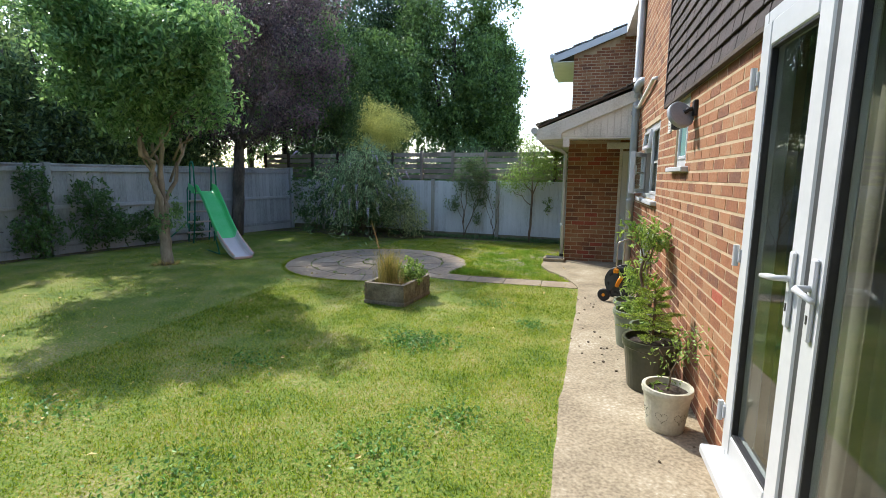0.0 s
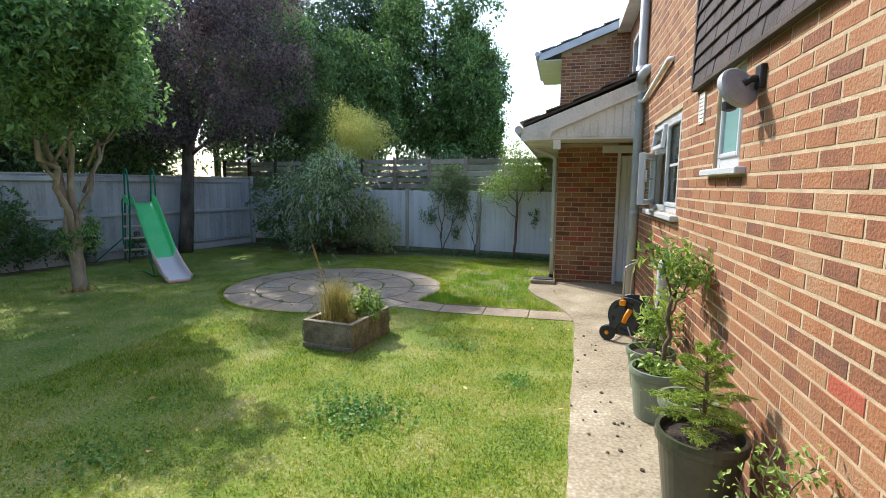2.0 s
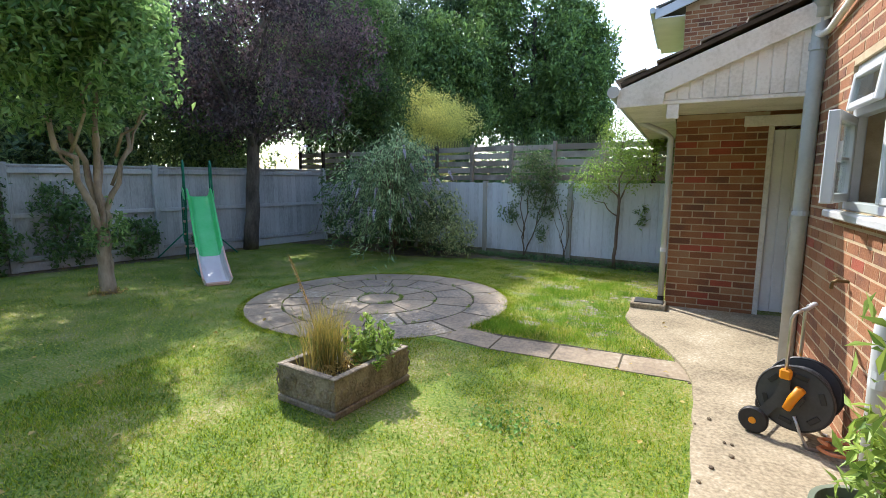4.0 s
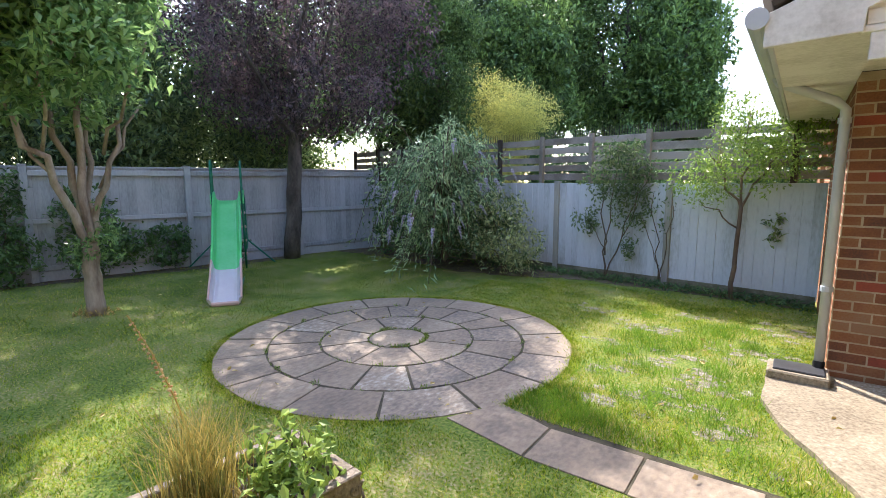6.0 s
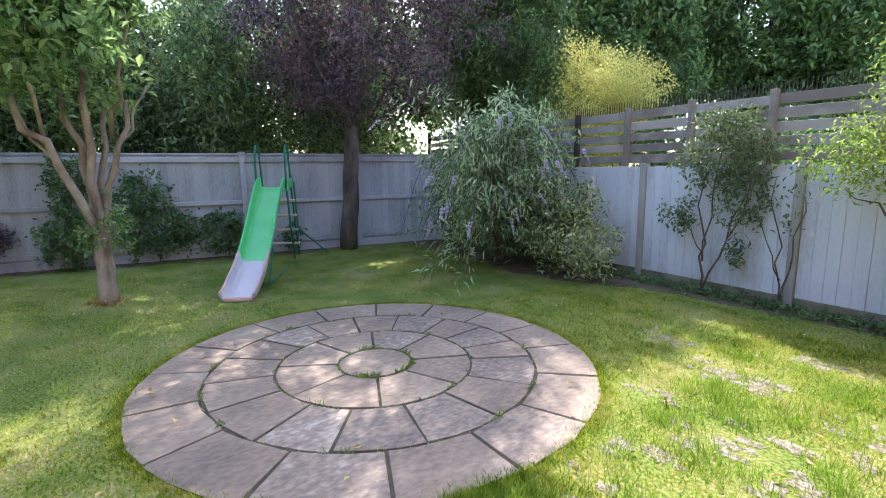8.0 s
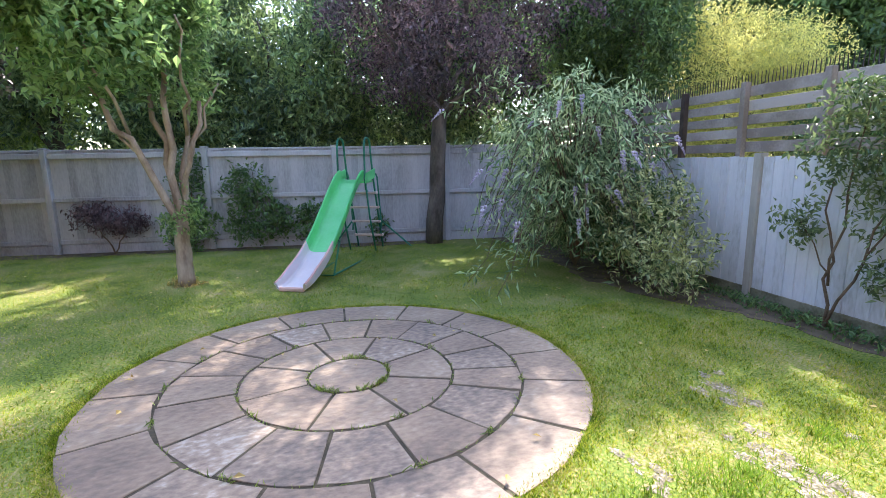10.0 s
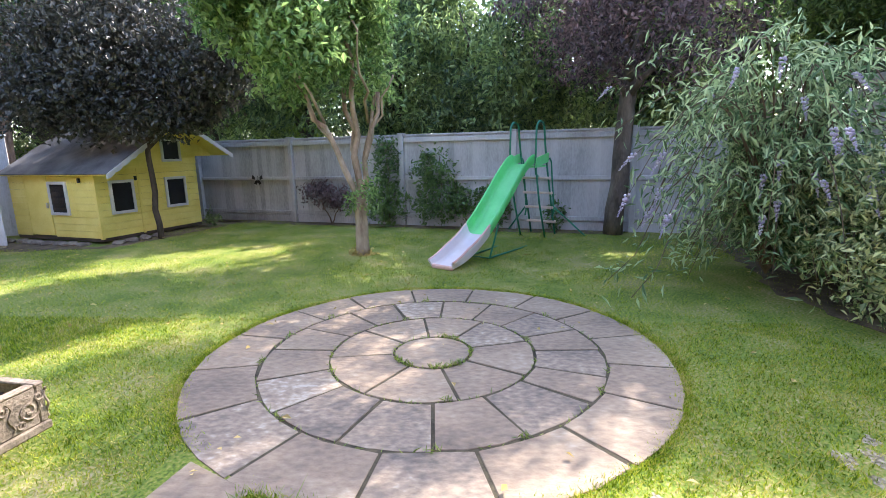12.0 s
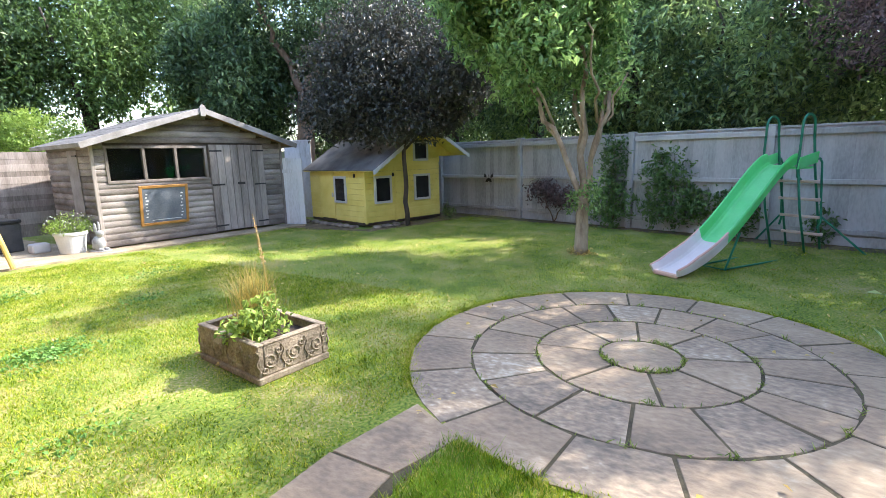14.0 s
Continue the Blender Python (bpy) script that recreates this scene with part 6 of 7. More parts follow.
        part("bargeboard", boxed((0 if sgn > 0 else -sl, -0.305, -0.085), (sl if sgn > 0 else 0, -0.282, 0.02), 0.004), M_BARGE, s, m=rm)
        part("eave_trim", boxed((sgn * sl - 0.012, -0.28, -0.06), (sgn * sl + 0.012, D + 0.1, 0.014), 0.003), M_BARGE, s, m=rm)
    part("finial", prism([(-0.05, -0.14), (0.05, -0.14), (0.06, 0.03), (0, 0.09), (-0.06, 0.03)], -0.325, -0.306, "y", 0.004), M_BARGE, s, m=Matrix.Translation((L / 2, 0, AH + 0.04)))
    # side hatch door
    sd = part("side_door", boxed((-0.022, 0.62, 0.08), (-0.008, 1.15, 1.72), 0.004), M_BARGE, s)
    for z in (0.5, 1.6):
        part("strap_hinge", boxed((-0.034, 0.62, z), (-0.022, 0.85, z + 0.03)), M_BLACK, sd)
    # blackboard hung on the front
    bb = thing("blackboard", m @ pose(0.62, -0.02, 0.33, 8, 0, 0), "slate blackboard with chalk marks in a tan wooden frame", "blackboard")
    fr = bmesh.new()
    for lo, hi in (((0, -0.03, 0), (0.05, 0, 0.74)), ((0.81, -0.03, 0), (0.86, 0, 0.74)), ((0.05, -0.03, 0), (0.81, 0, 0.05)), ((0.05, -0.03, 0.69), (0.81, 0, 0.74))):
        bx(fr, lo, hi, 0.005)
    part("board_frame", fr, M_TANO, bb)
    part("slate", boxed((0.05, -0.018, 0.05), (0.81, -0.006, 0.69)), M_CHALK, bb)
    for k in range(8):
        part("chalk_mark", boxed((0.71 + 0.012 * (k % 3), -0.021, 0.13 + k * 0.062), (0.745 + 0.014 * (k % 2), -0.018, 0.155 + k * 0.062)), M_CHALKW, bb)
        part("chalk_mark", boxed((0.095 + 0.01 * (k % 2), -0.021, 0.15 + k * 0.06), (0.125 + 0.012 * (k % 3), -0.018, 0.172 + k * 0.06)), M_CHALKW, bb)
    part("chalk_line", boxed((0.2, -0.021, 0.09), (0.72, -0.018, 0.1)), M_CHALKW, bb)
    return m


M_TANO = mat("varnished_orange_wood", two((0.30, 0.14, 0.035), (0.42, 0.22, 0.06)), 5, 0.5, 0.1, 50)
SHED_M = shed()
tagged(part("patio_slab", prism(wobbly([(-2.2, 0.15), (-2.2, -3.2), (-3.8, -3.3), (-3.9, -0.3), (-7.6, 0.2), (-7.7, 0.75), (-5.6, 0.5), (-4.0, 0.28)], 0.2, 0.015, 9), -0.03, 0.03), M_CONC), "worn concrete slab before the shed", "paving", kind="structure")

wpot = pot("white_pot", pose(-3.58, -0.42, 0.03), 0.24, 0.36, M_POTW, "large white round plant pot on the concrete slab")
bush("daisy_bush", pose(-3.58, -0.42, 0.36), [(0, 0, 0.14, 0.34, 0.3, 0.18), (-0.15, 0, 0.1, 0.2, 0.2, 0.12), (0.2, 0, 0.1, 0.2, 0.2, 0.12)], 1500, L_LIME, 0.045, 0.014, "loose leafy bush with tiny white flowers in the white pot", "potted plant", 0.06, 8)
fl = bmesh.new()
for k in range(40):
    a, r_ = k * 2.4, 0.08 + 0.28 * math.sqrt((k % 17) / 17)
    bmesh.ops.create_icosphere(fl, subdivisions=1, radius=0.011, matrix=Matrix.Translation((-3.58 + r_ * math.cos(a), -0.42 + r_ * math.sin(a), 0.60 + 0.1 * math.sin(k * 1.7) - 0.3 * r_ * r_)))
tagged(part("daisy_flowers", fl, M_UPVC), "tiny white daisy flowers above the bush", "flowers", kind="stuff")


def rabbit():
    bm = bmesh.new()
    def egg(c, s):
        got = bmesh.ops.create_icosphere(bm, subdivisions=2, radius=1.0)
        for v in got["verts"]:
            v.co = Vector((v.co.x * s[0] + c[0], v.co.y * s[1] + c[1], v.co.z * s[2] + c[2]))
    egg((0, 0, 0.13), (0.09, 0.11, 0.14))
    egg((0, 0.05, 0.30), (0.055, 0.07, 0.06))
    egg((-0.025, 0.02, 0.42), (0.018, 0.025, 0.09))
    egg((0.03, 0.0, 0.40), (0.018, 0.03, 0.085))
    egg((0.06, 0.09, 0.03), (0.03, 0.06, 0.03))
    egg((-0.06, 0.09, 0.03), (0.03, 0.06, 0.03))
    egg((0, -0.1, 0.07), (0.04, 0.04, 0.04))
    bx(bm, (-0.1, -0.12, -0.01), (0.1, 0.15, 0.015))
    return tagged(part("rabbit_statue", bm, M_STATUE, m=pose(-3.85, -0.12, 0.035, 0, 0, 20), smooth=True), "small grey stone rabbit statue beside the shed corner", "statue")


rabbit()
bin_ = thing("storage_box", pose(-2.9, -1.75, 0.03, 0, 0, 7), "dark grey plastic garden storage box", "storage box")
part("box_body", boxed((-0.35, -0.3, 0), (0.35, 0.3, 0.5), 0.02), M_DGREY, bin_)
part("lid", boxed((-0.37, -0.32, 0.5), (0.37, 0.32, 0.56), 0.015), M_BLACK, bin_)
tagged(part("white_tub", boxed((-0.13, -0.1, 0), (0.13, 0.1, 0.16), 0.02), M_UPVC, m=pose(-3.32, -1.0, 0.03)), "small white plastic tub by the storage box", "tub")
pole = bmesh.new()
tube(pole, [(-2.55, 0.25, 0.03), (-2.25, -0.05, 1.9)], 0.035, 8)
M_TANY = mat("yellow_wood", two((0.50, 0.33, 0.09), (0.62, 0.44, 0.15)), 5, 0.6, 0.1, 50)
tagged(part("leaning_pole", pole, M_TANY), "yellow wooden pole slanting up from the slab", "pole")

# fence of lap boards behind the slab
for k in range(5):
    x0 = -4.6 + k * 1.83
    lf = thing("lap_fence", pose(x0, -3.4, 0), "grey weathered overlap fence panel", "fence panel", "end fence panels")
    part("post", boxed((-0.05, -0.05, 0), (0.05, 0.05, 1.8), 0.006), M_SHEDV, lf)
    for i in range(14):
        part("lap_slat", boxed((0.05, -0.01, 0.05 + i * 0.122), (1.78, 0.012, 0.19 + i * 0.122), 0.003, pose(0, 0.004 * (i % 2), 0, -2, 0, 0)), M_SHEDV, lf)
    for x in (0.06, 0.9, 1.72):
        part("batten", boxed((x, 0.014, 0.05), (x + 0.045, 0.04, 1.78), 0.003), M_SHED, lf)

# pale gate board between shed and playhouse
gb = thing("fence_gate", pose(-7.72, 0.42, 0, 0, 0, -70), "narrow pale blue-grey boarded fence piece beside the shed", "fence panel")
for k in range(4):
    part("board", boxed((k * 0.135 - 0.27, -0.012, 0.02), (k * 0.135 - 0.139, 0.012, 1.52 + 0.005 * k), 0.003), M_FENCE2, gb)
part("rail", boxed((-0.28, 0.012, 1.2), (0.27, 0.04, 1.28)), M_FENCE2, gb)
gb2 = thing("fence_stub", pose(-8.75, -0.45, 0, 0, 0, -60), "taller pale fence end behind the playhouse", "fence panel")
for k in range(5):
    part("board", boxed((k * 0.135 - 0.34, -0.012, 0.02), (k * 0.135 - 0.209, 0.012, 1.95), 0.003), M_FENCE2, gb2)
part("capping", boxed((-0.36, -0.03, 1.95), (0.36, 0.03, 1.98)), M_FENCE2, gb2)

# ---- playhouse ----
def playhouse():
    u, v = Vector((-0.968, 0.25, 0)), Vector((-0.25, -0.968, 0))
    m = Matrix(((u.x, v.x, 0, -7.97), (u.y, v.y, 0, 2.35), (0, 0, 1, 0.0), (0, 0, 0, 1)))
    # local x along the gable front, local y back along the eave wall
    h = thing("playhouse", m, "yellow painted wooden playhouse with white windows and a dark felt roof", "playhouse")
    W, D, E0 = 2.2, 2.25, 1.30
    AX, AZ, RX, RZ = 1.45, 2.22, 2.75, 1.52
    core = bmesh.new()
    bx(core, (0.03, 0.03, 0.1), (W - 0.03, 0.05, E0))
    bx(core, (0.03, 0.05, 0.1), (0.05, D, E0))
    bx(core, (W - 0.05, 0.05, 0.1), (W - 0.03, D, 1.6))
    bx(core, (0.03, D - 0.02, 0.1), (W - 0.03, D, E0))
    part("inner_wall", core, M_DARKW, h)
    part("floor_beam", boxed((0.0, 0.0, 0.04), (W, D, 0.1)), M_DARKW, h)
    gable = part("gable_wall", prism([(0.02, E0 - 0.02), (2.2, E0 - 0.02), (2.2, 1.5), (2.62, 1.5), (2.62, 1.56), (AX, AZ - 0.06), (0.02, E0 + 0.0)], -0.008, 0.02, "y"), M_YELLOW, h)
    # shiplap boards
    z = 0.1
    while z < E0 - 0.02:
        t = min(0.118, E0 - z)
        for a, b in ((0.0, 0.80), (0.82, W)):
            part("shiplap_board", boxed((a, -0.014, z), (b, 0.03, z + t), 0.004), M_YELLOW, h)
        for a, b in ((0.0, 1.18), (1.82, D)):
            part("shiplap_board", boxed((-0.014, a, z), (0.03, b, z + t), 0.004), M_YELLOW, h)
        z += 0.122
    z = E0 + 0.05
    while z < AZ - 0.25:
        f = (z + 0.1 - E0) / (AZ - E0)
        part("shiplap_board", boxed((AX * f + 0.02, -0.024, z), (max(AX + 0.05, min(2.2 if z < 1.5 else 2.6, AX + (RX - AX) * (AZ - z - 0.12) / (AZ - RZ))), -0.008, z + 0.118), 0.004), M_YELLOW, h)
        z += 0.122
    part("corner_post", boxed((-0.02, -0.02, 0.08), (0.03, 0.03, E0), 0.004), M_YELLOW, h)
    part("corner_post", boxed((0.79, -0.022, 0.08), (0.84, 0.0, E0), 0.004), M_YELLOW, h)
    door = part("door", boxed((-0.022, 1.2, 0.12), (0.02, 1.80, 1.22), 0.005), M_YELLOW, h)
    part("handle", boxed((-0.05, 1.22, 0.62), (-0.022, 1.26, 0.72), 0.004), M_STEEL, door)
    def window(c, w, z0, z1, side):
        f = bmesh.new()
        t = 0.05
        pieces = [((c - w, z0), (c - w + t, z1)), ((c + w - t, z0), (c + w, z1)), ((c - w + t, z0), (c + w - t, z0 + t)), ((c - w + t, z1 - t), (c + w - t, z1))]
        for (a, p), (b, q) in pieces:
            if side == "front":
                bx(f, (a, -0.05, p), (b, -0.012, q), 0.004)
            else:
                bx(f, (-0.05, a, p), (-0.012, b, q), 0.004)
        wf = part("window_frame", f, M_UPVC, h, "white painted window frame")
        if side == "front":
            part("pane", boxed((c - w + t, -0.032, z0 + t), (c + w - t, -0.022, z1 - t)), M_GREYW, wf)
        else:
            part("pane", boxed((-0.032, c - w + t, z0 + t), (-0.022, c + w - t, z1 - t)), M_GREYW, wf)
    window(0.92, 0.24, 0.50, 1.10, "side")
    window(0.46, 0.24, 0.50, 1.10, "front")
    window(1.62, 0.25, 0.50, 1.10, "front")
    window(1.60, 0.23, 1.40, 1.85, "front")
    # lanterns, small dark
    for x, y in ((-0.045, 0.32), (0.74, -0.045)):
        part("lantern", boxed((x - 0.02, y - 0.02, 1.08), (x + 0.02, y + 0.02, 1.16), 0.006), M_BLACK, h)
    # roof: one long and one short slope
    def slab(a, b, name, mt, y0, y1, t0, t1):
        (x0, z0), (x1, z1) = a, b
        ln = math.hypot(x1 - x0, z1 - z0)
        nx, nz = -(z1 - z0) / ln, (x1 - x0) / ln
        return part(name, prism([(x0 + nx * t0, z0 + nz * t0), (x1 + nx * t0, z1 + nz * t0), (x1 + nx * t1, z1 + nz * t1), (x0 + nx * t1, z0 + nz * t1)], y0, y1, "y", 0.003), mt, h)
    slab((-0.14, E0 - 0.08), (AX, AZ), "roof_felt", M_FELT, -0.5, D + 0.1, 0.0, 0.022)
    slab((AX, AZ), (RX, RZ), "roof_felt", M_FELT, -0.5, D + 0.1, 0.0, 0.022)
    slab((-0.14, E0 - 0.08), (AX, AZ), "roof_board", M_YELLOW, -0.48, D + 0.08, -0.02, -0.001)
    slab((AX, AZ), (RX, RZ), "roof_board", M_YELLOW, -0.48, D + 0.08, -0.02, -0.001)
    # scalloped white bargeboards
    def barge(a, b):
        (x0, z0), (x1, z1) = a, b
        n = 40
        top, low = [], []
        for k in range(n + 1):
            f = k / n
            x, z = x0 + (x1 - x0) * f, z0 + (z1 - z0) * f
            top.append((x, z + 0.01))
            low.append((x, z - 0.065 - 0.022 * abs(math.sin(f * math.pi * 10))))
        part("bargeboard", prism(top + low[::-1], -0.525, -0.502, "y"), M_UPVC, h, "white scalloped bargeboard")
    barge((-0.14, E0 - 0.08), (AX, AZ))
    barge((AX, AZ), (RX, RZ))
    return m


PLAY_M = playhouse()
r5 = random.Random(12)
for k in range(13):
    f = k / 12
    p = PLAY_M @ Vector((-0.22 - 0.1 * r5.random(), 2.3 - 2.3 * f * 1.35, 0)) if f < 0.74 else PLAY_M @ Vector((3.2 * (f - 0.74) + 0.05, -0.25, 0))
    bm = bmesh.new()
    bmesh.ops.create_icosphere(bm, subdivisions=2, radius=1.0)
    for v in bm.verts:
        q = 1 + 0.35 * noise.noise(v.co * 1.7 + Vector((k * 3.1, 0, 0)))
        v.co = Vector((v.co.x * 0.13 * q, v.co.y * 0.09 * q, max(-0.4, v.co.z) * 0.06 * q))
    tagged(part("edging_stone", bm, M_ROCK, m=pose(p.x, p.y, 0.02, 0, 0, r5.uniform(0, 180))), "rough brown edging stone beside the playhouse", "stone", "edging stones")
# dark metal butterfly on the fence
bf = bmesh.new()
for sx in (-1, 1):
    for pts in ([(0, 0.0), (sx * 0.13, 0.1), (sx * 0.15, 0.02), (sx * 0.05, -0.02)], [(0, -0.01), (sx * 0.06, -0.03), (sx * 0.1, -0.1), (sx * 0.03, -0.12)]):
        a = [bf.verts.new((x, 0.0 + 0.06 * abs(x), z)) for x, z in pts]
        b = [bf.verts.new((x, 0.006 + 0.06 * abs(x), z)) for x, z in pts]
        bf.faces.new(a), bf.faces.new(b[::-1])
        for i in range(4):
            bf.faces.new((a[i], b[i], b[(i + 1) % 4], a[(i + 1) % 4]))
tube(bf, [(0, 0.0, -0.09), (0, 0.0, 0.07)], 0.012, 6)
tagged(part("butterfly_ornament", bf, M_BLACK, m=pose(-10.83, 3.9, 0.95, 0, 0, -104)), "dark metal butterfly ornament on the side fence", "ornament")

# ---- pieces of walls and paving ----
def lay_bricks():
    for wall, length, z0, z1, holes, near in BRICK_WALLS:
        spare = []
        rows = int((z1 - z0) / 0.0815)
        made = 0
        for r in range(rows):
            z = z0 + 0.005 + r * 0.0815
            x = -0.118 if r % 2 else 0.0
            while x < length - 0.03:
                a, b = max(x + 0.005, 0.0), min(x + 0.231, length)
                x += 0.236
                runs = [(a, b)]
                for h in holes:
                    if z + 0.0705 > h[2] + 0.01 and z < h[3] - 0.01:
                        runs = [(p, q) for u, v in runs for p, q in ((u, min(v, h[0])), (max(u, h[1]), v)) if q - p > 0.03]
                for u, v in runs:
                    if wall.name in SLOPES and z + 0.075 > SLOPES[wall.name][0] + u * SLOPES[wall.name][1]:
                        continue
                    d = random.uniform(-0.001, 0.0015)
                    if near and near[0] <= u <= near[1] and near[2] <= z <= near[3] and abs(v - u - 0.226) < 0.004 and made < 300:
                        made += 1
                        put("brick", ME_RED if random.random() < 0.045 else ME_BRICK, None, wall, Matrix.Translation(((u + v) / 2, d, z)) @ Matrix.Rotation(random.uniform(-0.006, 0.006), 4, "Y"))
                    else:
                        spare.append((u, v, z, d))
        verts = []
        for u, v, z, d in spare:
            t, e = z + 0.0705, 0.004
            f, k = d - 0.003, d + 0.012
            c = [(u, k, z), (v, k, z), (v, k, t), (u, k, t)]
            i = [(u + e, f, z + e), (v - e, f, z + e), (v - e, f, t - e), (u + e, f, t - e)]
            verts += [i[0], i[1], i[2], i[3]]
            for s in range(4):
                verts += [c[s], c[(s + 1) % 4], i[(s + 1) % 4], i[s]]
        if verts:
            me = mesh_of("bricks_far", np.array(verts), 4)
            # welds each brick's faces into one piece
            bm = bmesh.new()
            bm.from_mesh(me)
            bmesh.ops.remove_doubles(bm, verts=bm.verts, dist=0.0005)
            bm.to_mesh(me)
            bm.free()
            me.shade_flat()
            put("bricks_far", me, M_BRICKS, wall)["kind"] = "stuff"


lay_bricks()
for y, z in HUNG_TILES:
    put("hung_tile", me_t, None, hung, pose(WX - 0.032 + random.uniform(-0.002, 0.002), y, z, random.uniform(-0.4, 0.4), 0, 0))


def circle_patio():
    c = thing("circular_patio", pose(-3.5, 8.65, 0), "round patio of wedge-shaped grey-brown stone slabs in rings", "patio", kind="structure")
    bm = bmesh.new()
    lathe(bm, [(0.0005, -0.03), (1.685, -0.03), (1.675, 0.0025), (0.0005, 0.0035)], 64)
    part("joint_bed", bm, M_JOINT, c)
    def wedge(r0, r1, a0, a1):
        n = max(3, int((a1 - a0) / 0.12))
        g = 0.010
        outer = [((r1 - g) * math.cos(a), (r1 - g) * math.sin(a)) for a in (a0 + g / r1 + (a1 - a0 - 2 * g / r1) * k / n for k in range(n + 1))]
        inner = [((r0 + g) * math.cos(a), (r0 + g) * math.sin(a)) for a in (a1 - g / r0 - (a1 - a0 - 2 * g / r0) * k / n for k in range(n + 1))]
        wob = random.Random(int(a0 * 1000 + r1 * 77))
        return [(x * (1 + wob.uniform(-0.009, 0.009)), y * (1 + wob.uniform(-0.009, 0.009))) for x, y in outer + inner]
    rings = [(0.29, 0.76, [18, 61, 108, 151, 192, 236, 280, 331]), (0.76, 1.25, [6, 30, 55, 73, 94, 114, 137, 159, 181, 204, 225, 248, 270, 295, 317, 342]), (1.25, 1.715, [16, 40, 63, 83, 104, 126, 148, 171, 194, 217, 237, 260, 283, 307, 331, 354])]
    r = random.Random(5)
    part("slab", prism([(p[0] * (1 + r.uniform(-0.02, 0.02)), p[1] * (1 + r.uniform(-0.02, 0.02))) for p in [(0.28 * math.cos(math.tau * k / 24), 0.28 * math.sin(math.tau * k / 24)) for k in range(24)]], 0, 0.010, "z", 0.003), M_STONE, c)
    for r0, r1, degs in rings:
        cuts = [radians(a) for a in degs]
        cuts.append(cuts[0] + math.tau)
        for a0, a1 in zip(cuts, cuts[1:]):
            part("slab", prism(wedge(r0, r1, a0, a1), 0, 0.0075 + r.uniform(-0.002, 0.002), "z", 0.003), M_STONEG if r.random() < (0.7 if r0 == 0.76 else 0.25) else M_STONE, c, m=pose(0, 0, 0, r.uniform(-0.05, 0.05), r.uniform(-0.05, 0.05), 0))
    strip = thing("stone_strip", pose(0, 0, 0), "short strip of grey-brown stone flags joining patio and path", "paving", kind="structure")
    part("joint_bed", prism([(-2.1, 7.60), (-1.5, 7.475), (0.22, 7.475), (0.15, 7.9), (-1.9, 7.95)], -0.02, 0.003), M_JOINT, strip)
    xs = [-2.13, -1.5, -0.92, -0.34, 0.22]
    for k, (a, b) in enumerate(zip(xs, xs[1:])):
        part("flag", prism([(a + 0.008, 7.47 + (0.12 if k == 0 else 0)), (b - 0.008, 7.475), (b - 0.008, 7.86 + 0.01 * k), (a + 0.008 + (0.2 if k == 0 else 0), 7.86 + (0.13 if k == 0 else 0))], 0, 0.009, "z", 0.003), M_STONE, strip)


circle_patio()

# ---- grass of the lawn ----
# worn patches: centre and half widths
WORN = [(-0.95, 8.75, 0.42, 0.26), (-1.1, 9.55, 0.38, 0.34), (-0.62, 10.2, 0.28, 0.42), (-1.62, 10.5, 0.4, 0.22), (-0.62, 8.35, 0.2, 0.14), (-1.55, 9.05, 0.2, 0.14),
        (-0.75, 9.2, 0.2, 0.14), (-1.4, 8.45, 0.14, 0.09), (-1.85, 9.75, 0.2, 0.12), (-0.35, 11.1, 0.2, 0.3), (-2.3, 10.9, 0.3, 0.14), (-1.1, 11.2, 0.3, 0.12), (-0.3, 8.4, 0.12, 0.1)]


def worn_soil():
    """Scraps of thin dusty soil showing through the grass."""
    r = random.Random(41)
    bm = bmesh.new()
    for cx, cy, sx, sy in WORN:
        for _ in range(int(5 + 130 * sx * sy)):
            px, py, size = r.gauss(cx, sx * 0.6), r.gauss(cy, sy * 0.6), r.uniform(0.015, 0.06)
            if math.hypot(px + 3.5, py - 8.65) < 1.8 or py < 8.05 or px > -0.12 - 0.35 * (8.2 < py < 9.9):
                continue
            ph, wide = r.uniform(0, 50), r.uniform(0.9, 2.0)
            ring = []
            for k in range(22):
                a = math.tau * k / 22
                g = 1 + r.uniform(-0.25, 0.25) + 0.6 * noise.noise(Vector((math.cos(a) * 1.6 + ph, math.sin(a) * 1.6, 0)))
                ring.append(bm.verts.new((px + size * wide * g * math.cos(a), py + size * g * math.sin(a), 0.003)))
            mid = bm.verts.new((px, py, 0.005))
            for p, q in zip(ring, ring[1:] + ring[:1]):
                bm.faces.new((p, q, mid))
    tagged(part("worn_soil", bm, M_DRYSOIL), "scraps of dry dusty soil in the thin lawn", "bare soil", kind="stuff")


worn_soil()


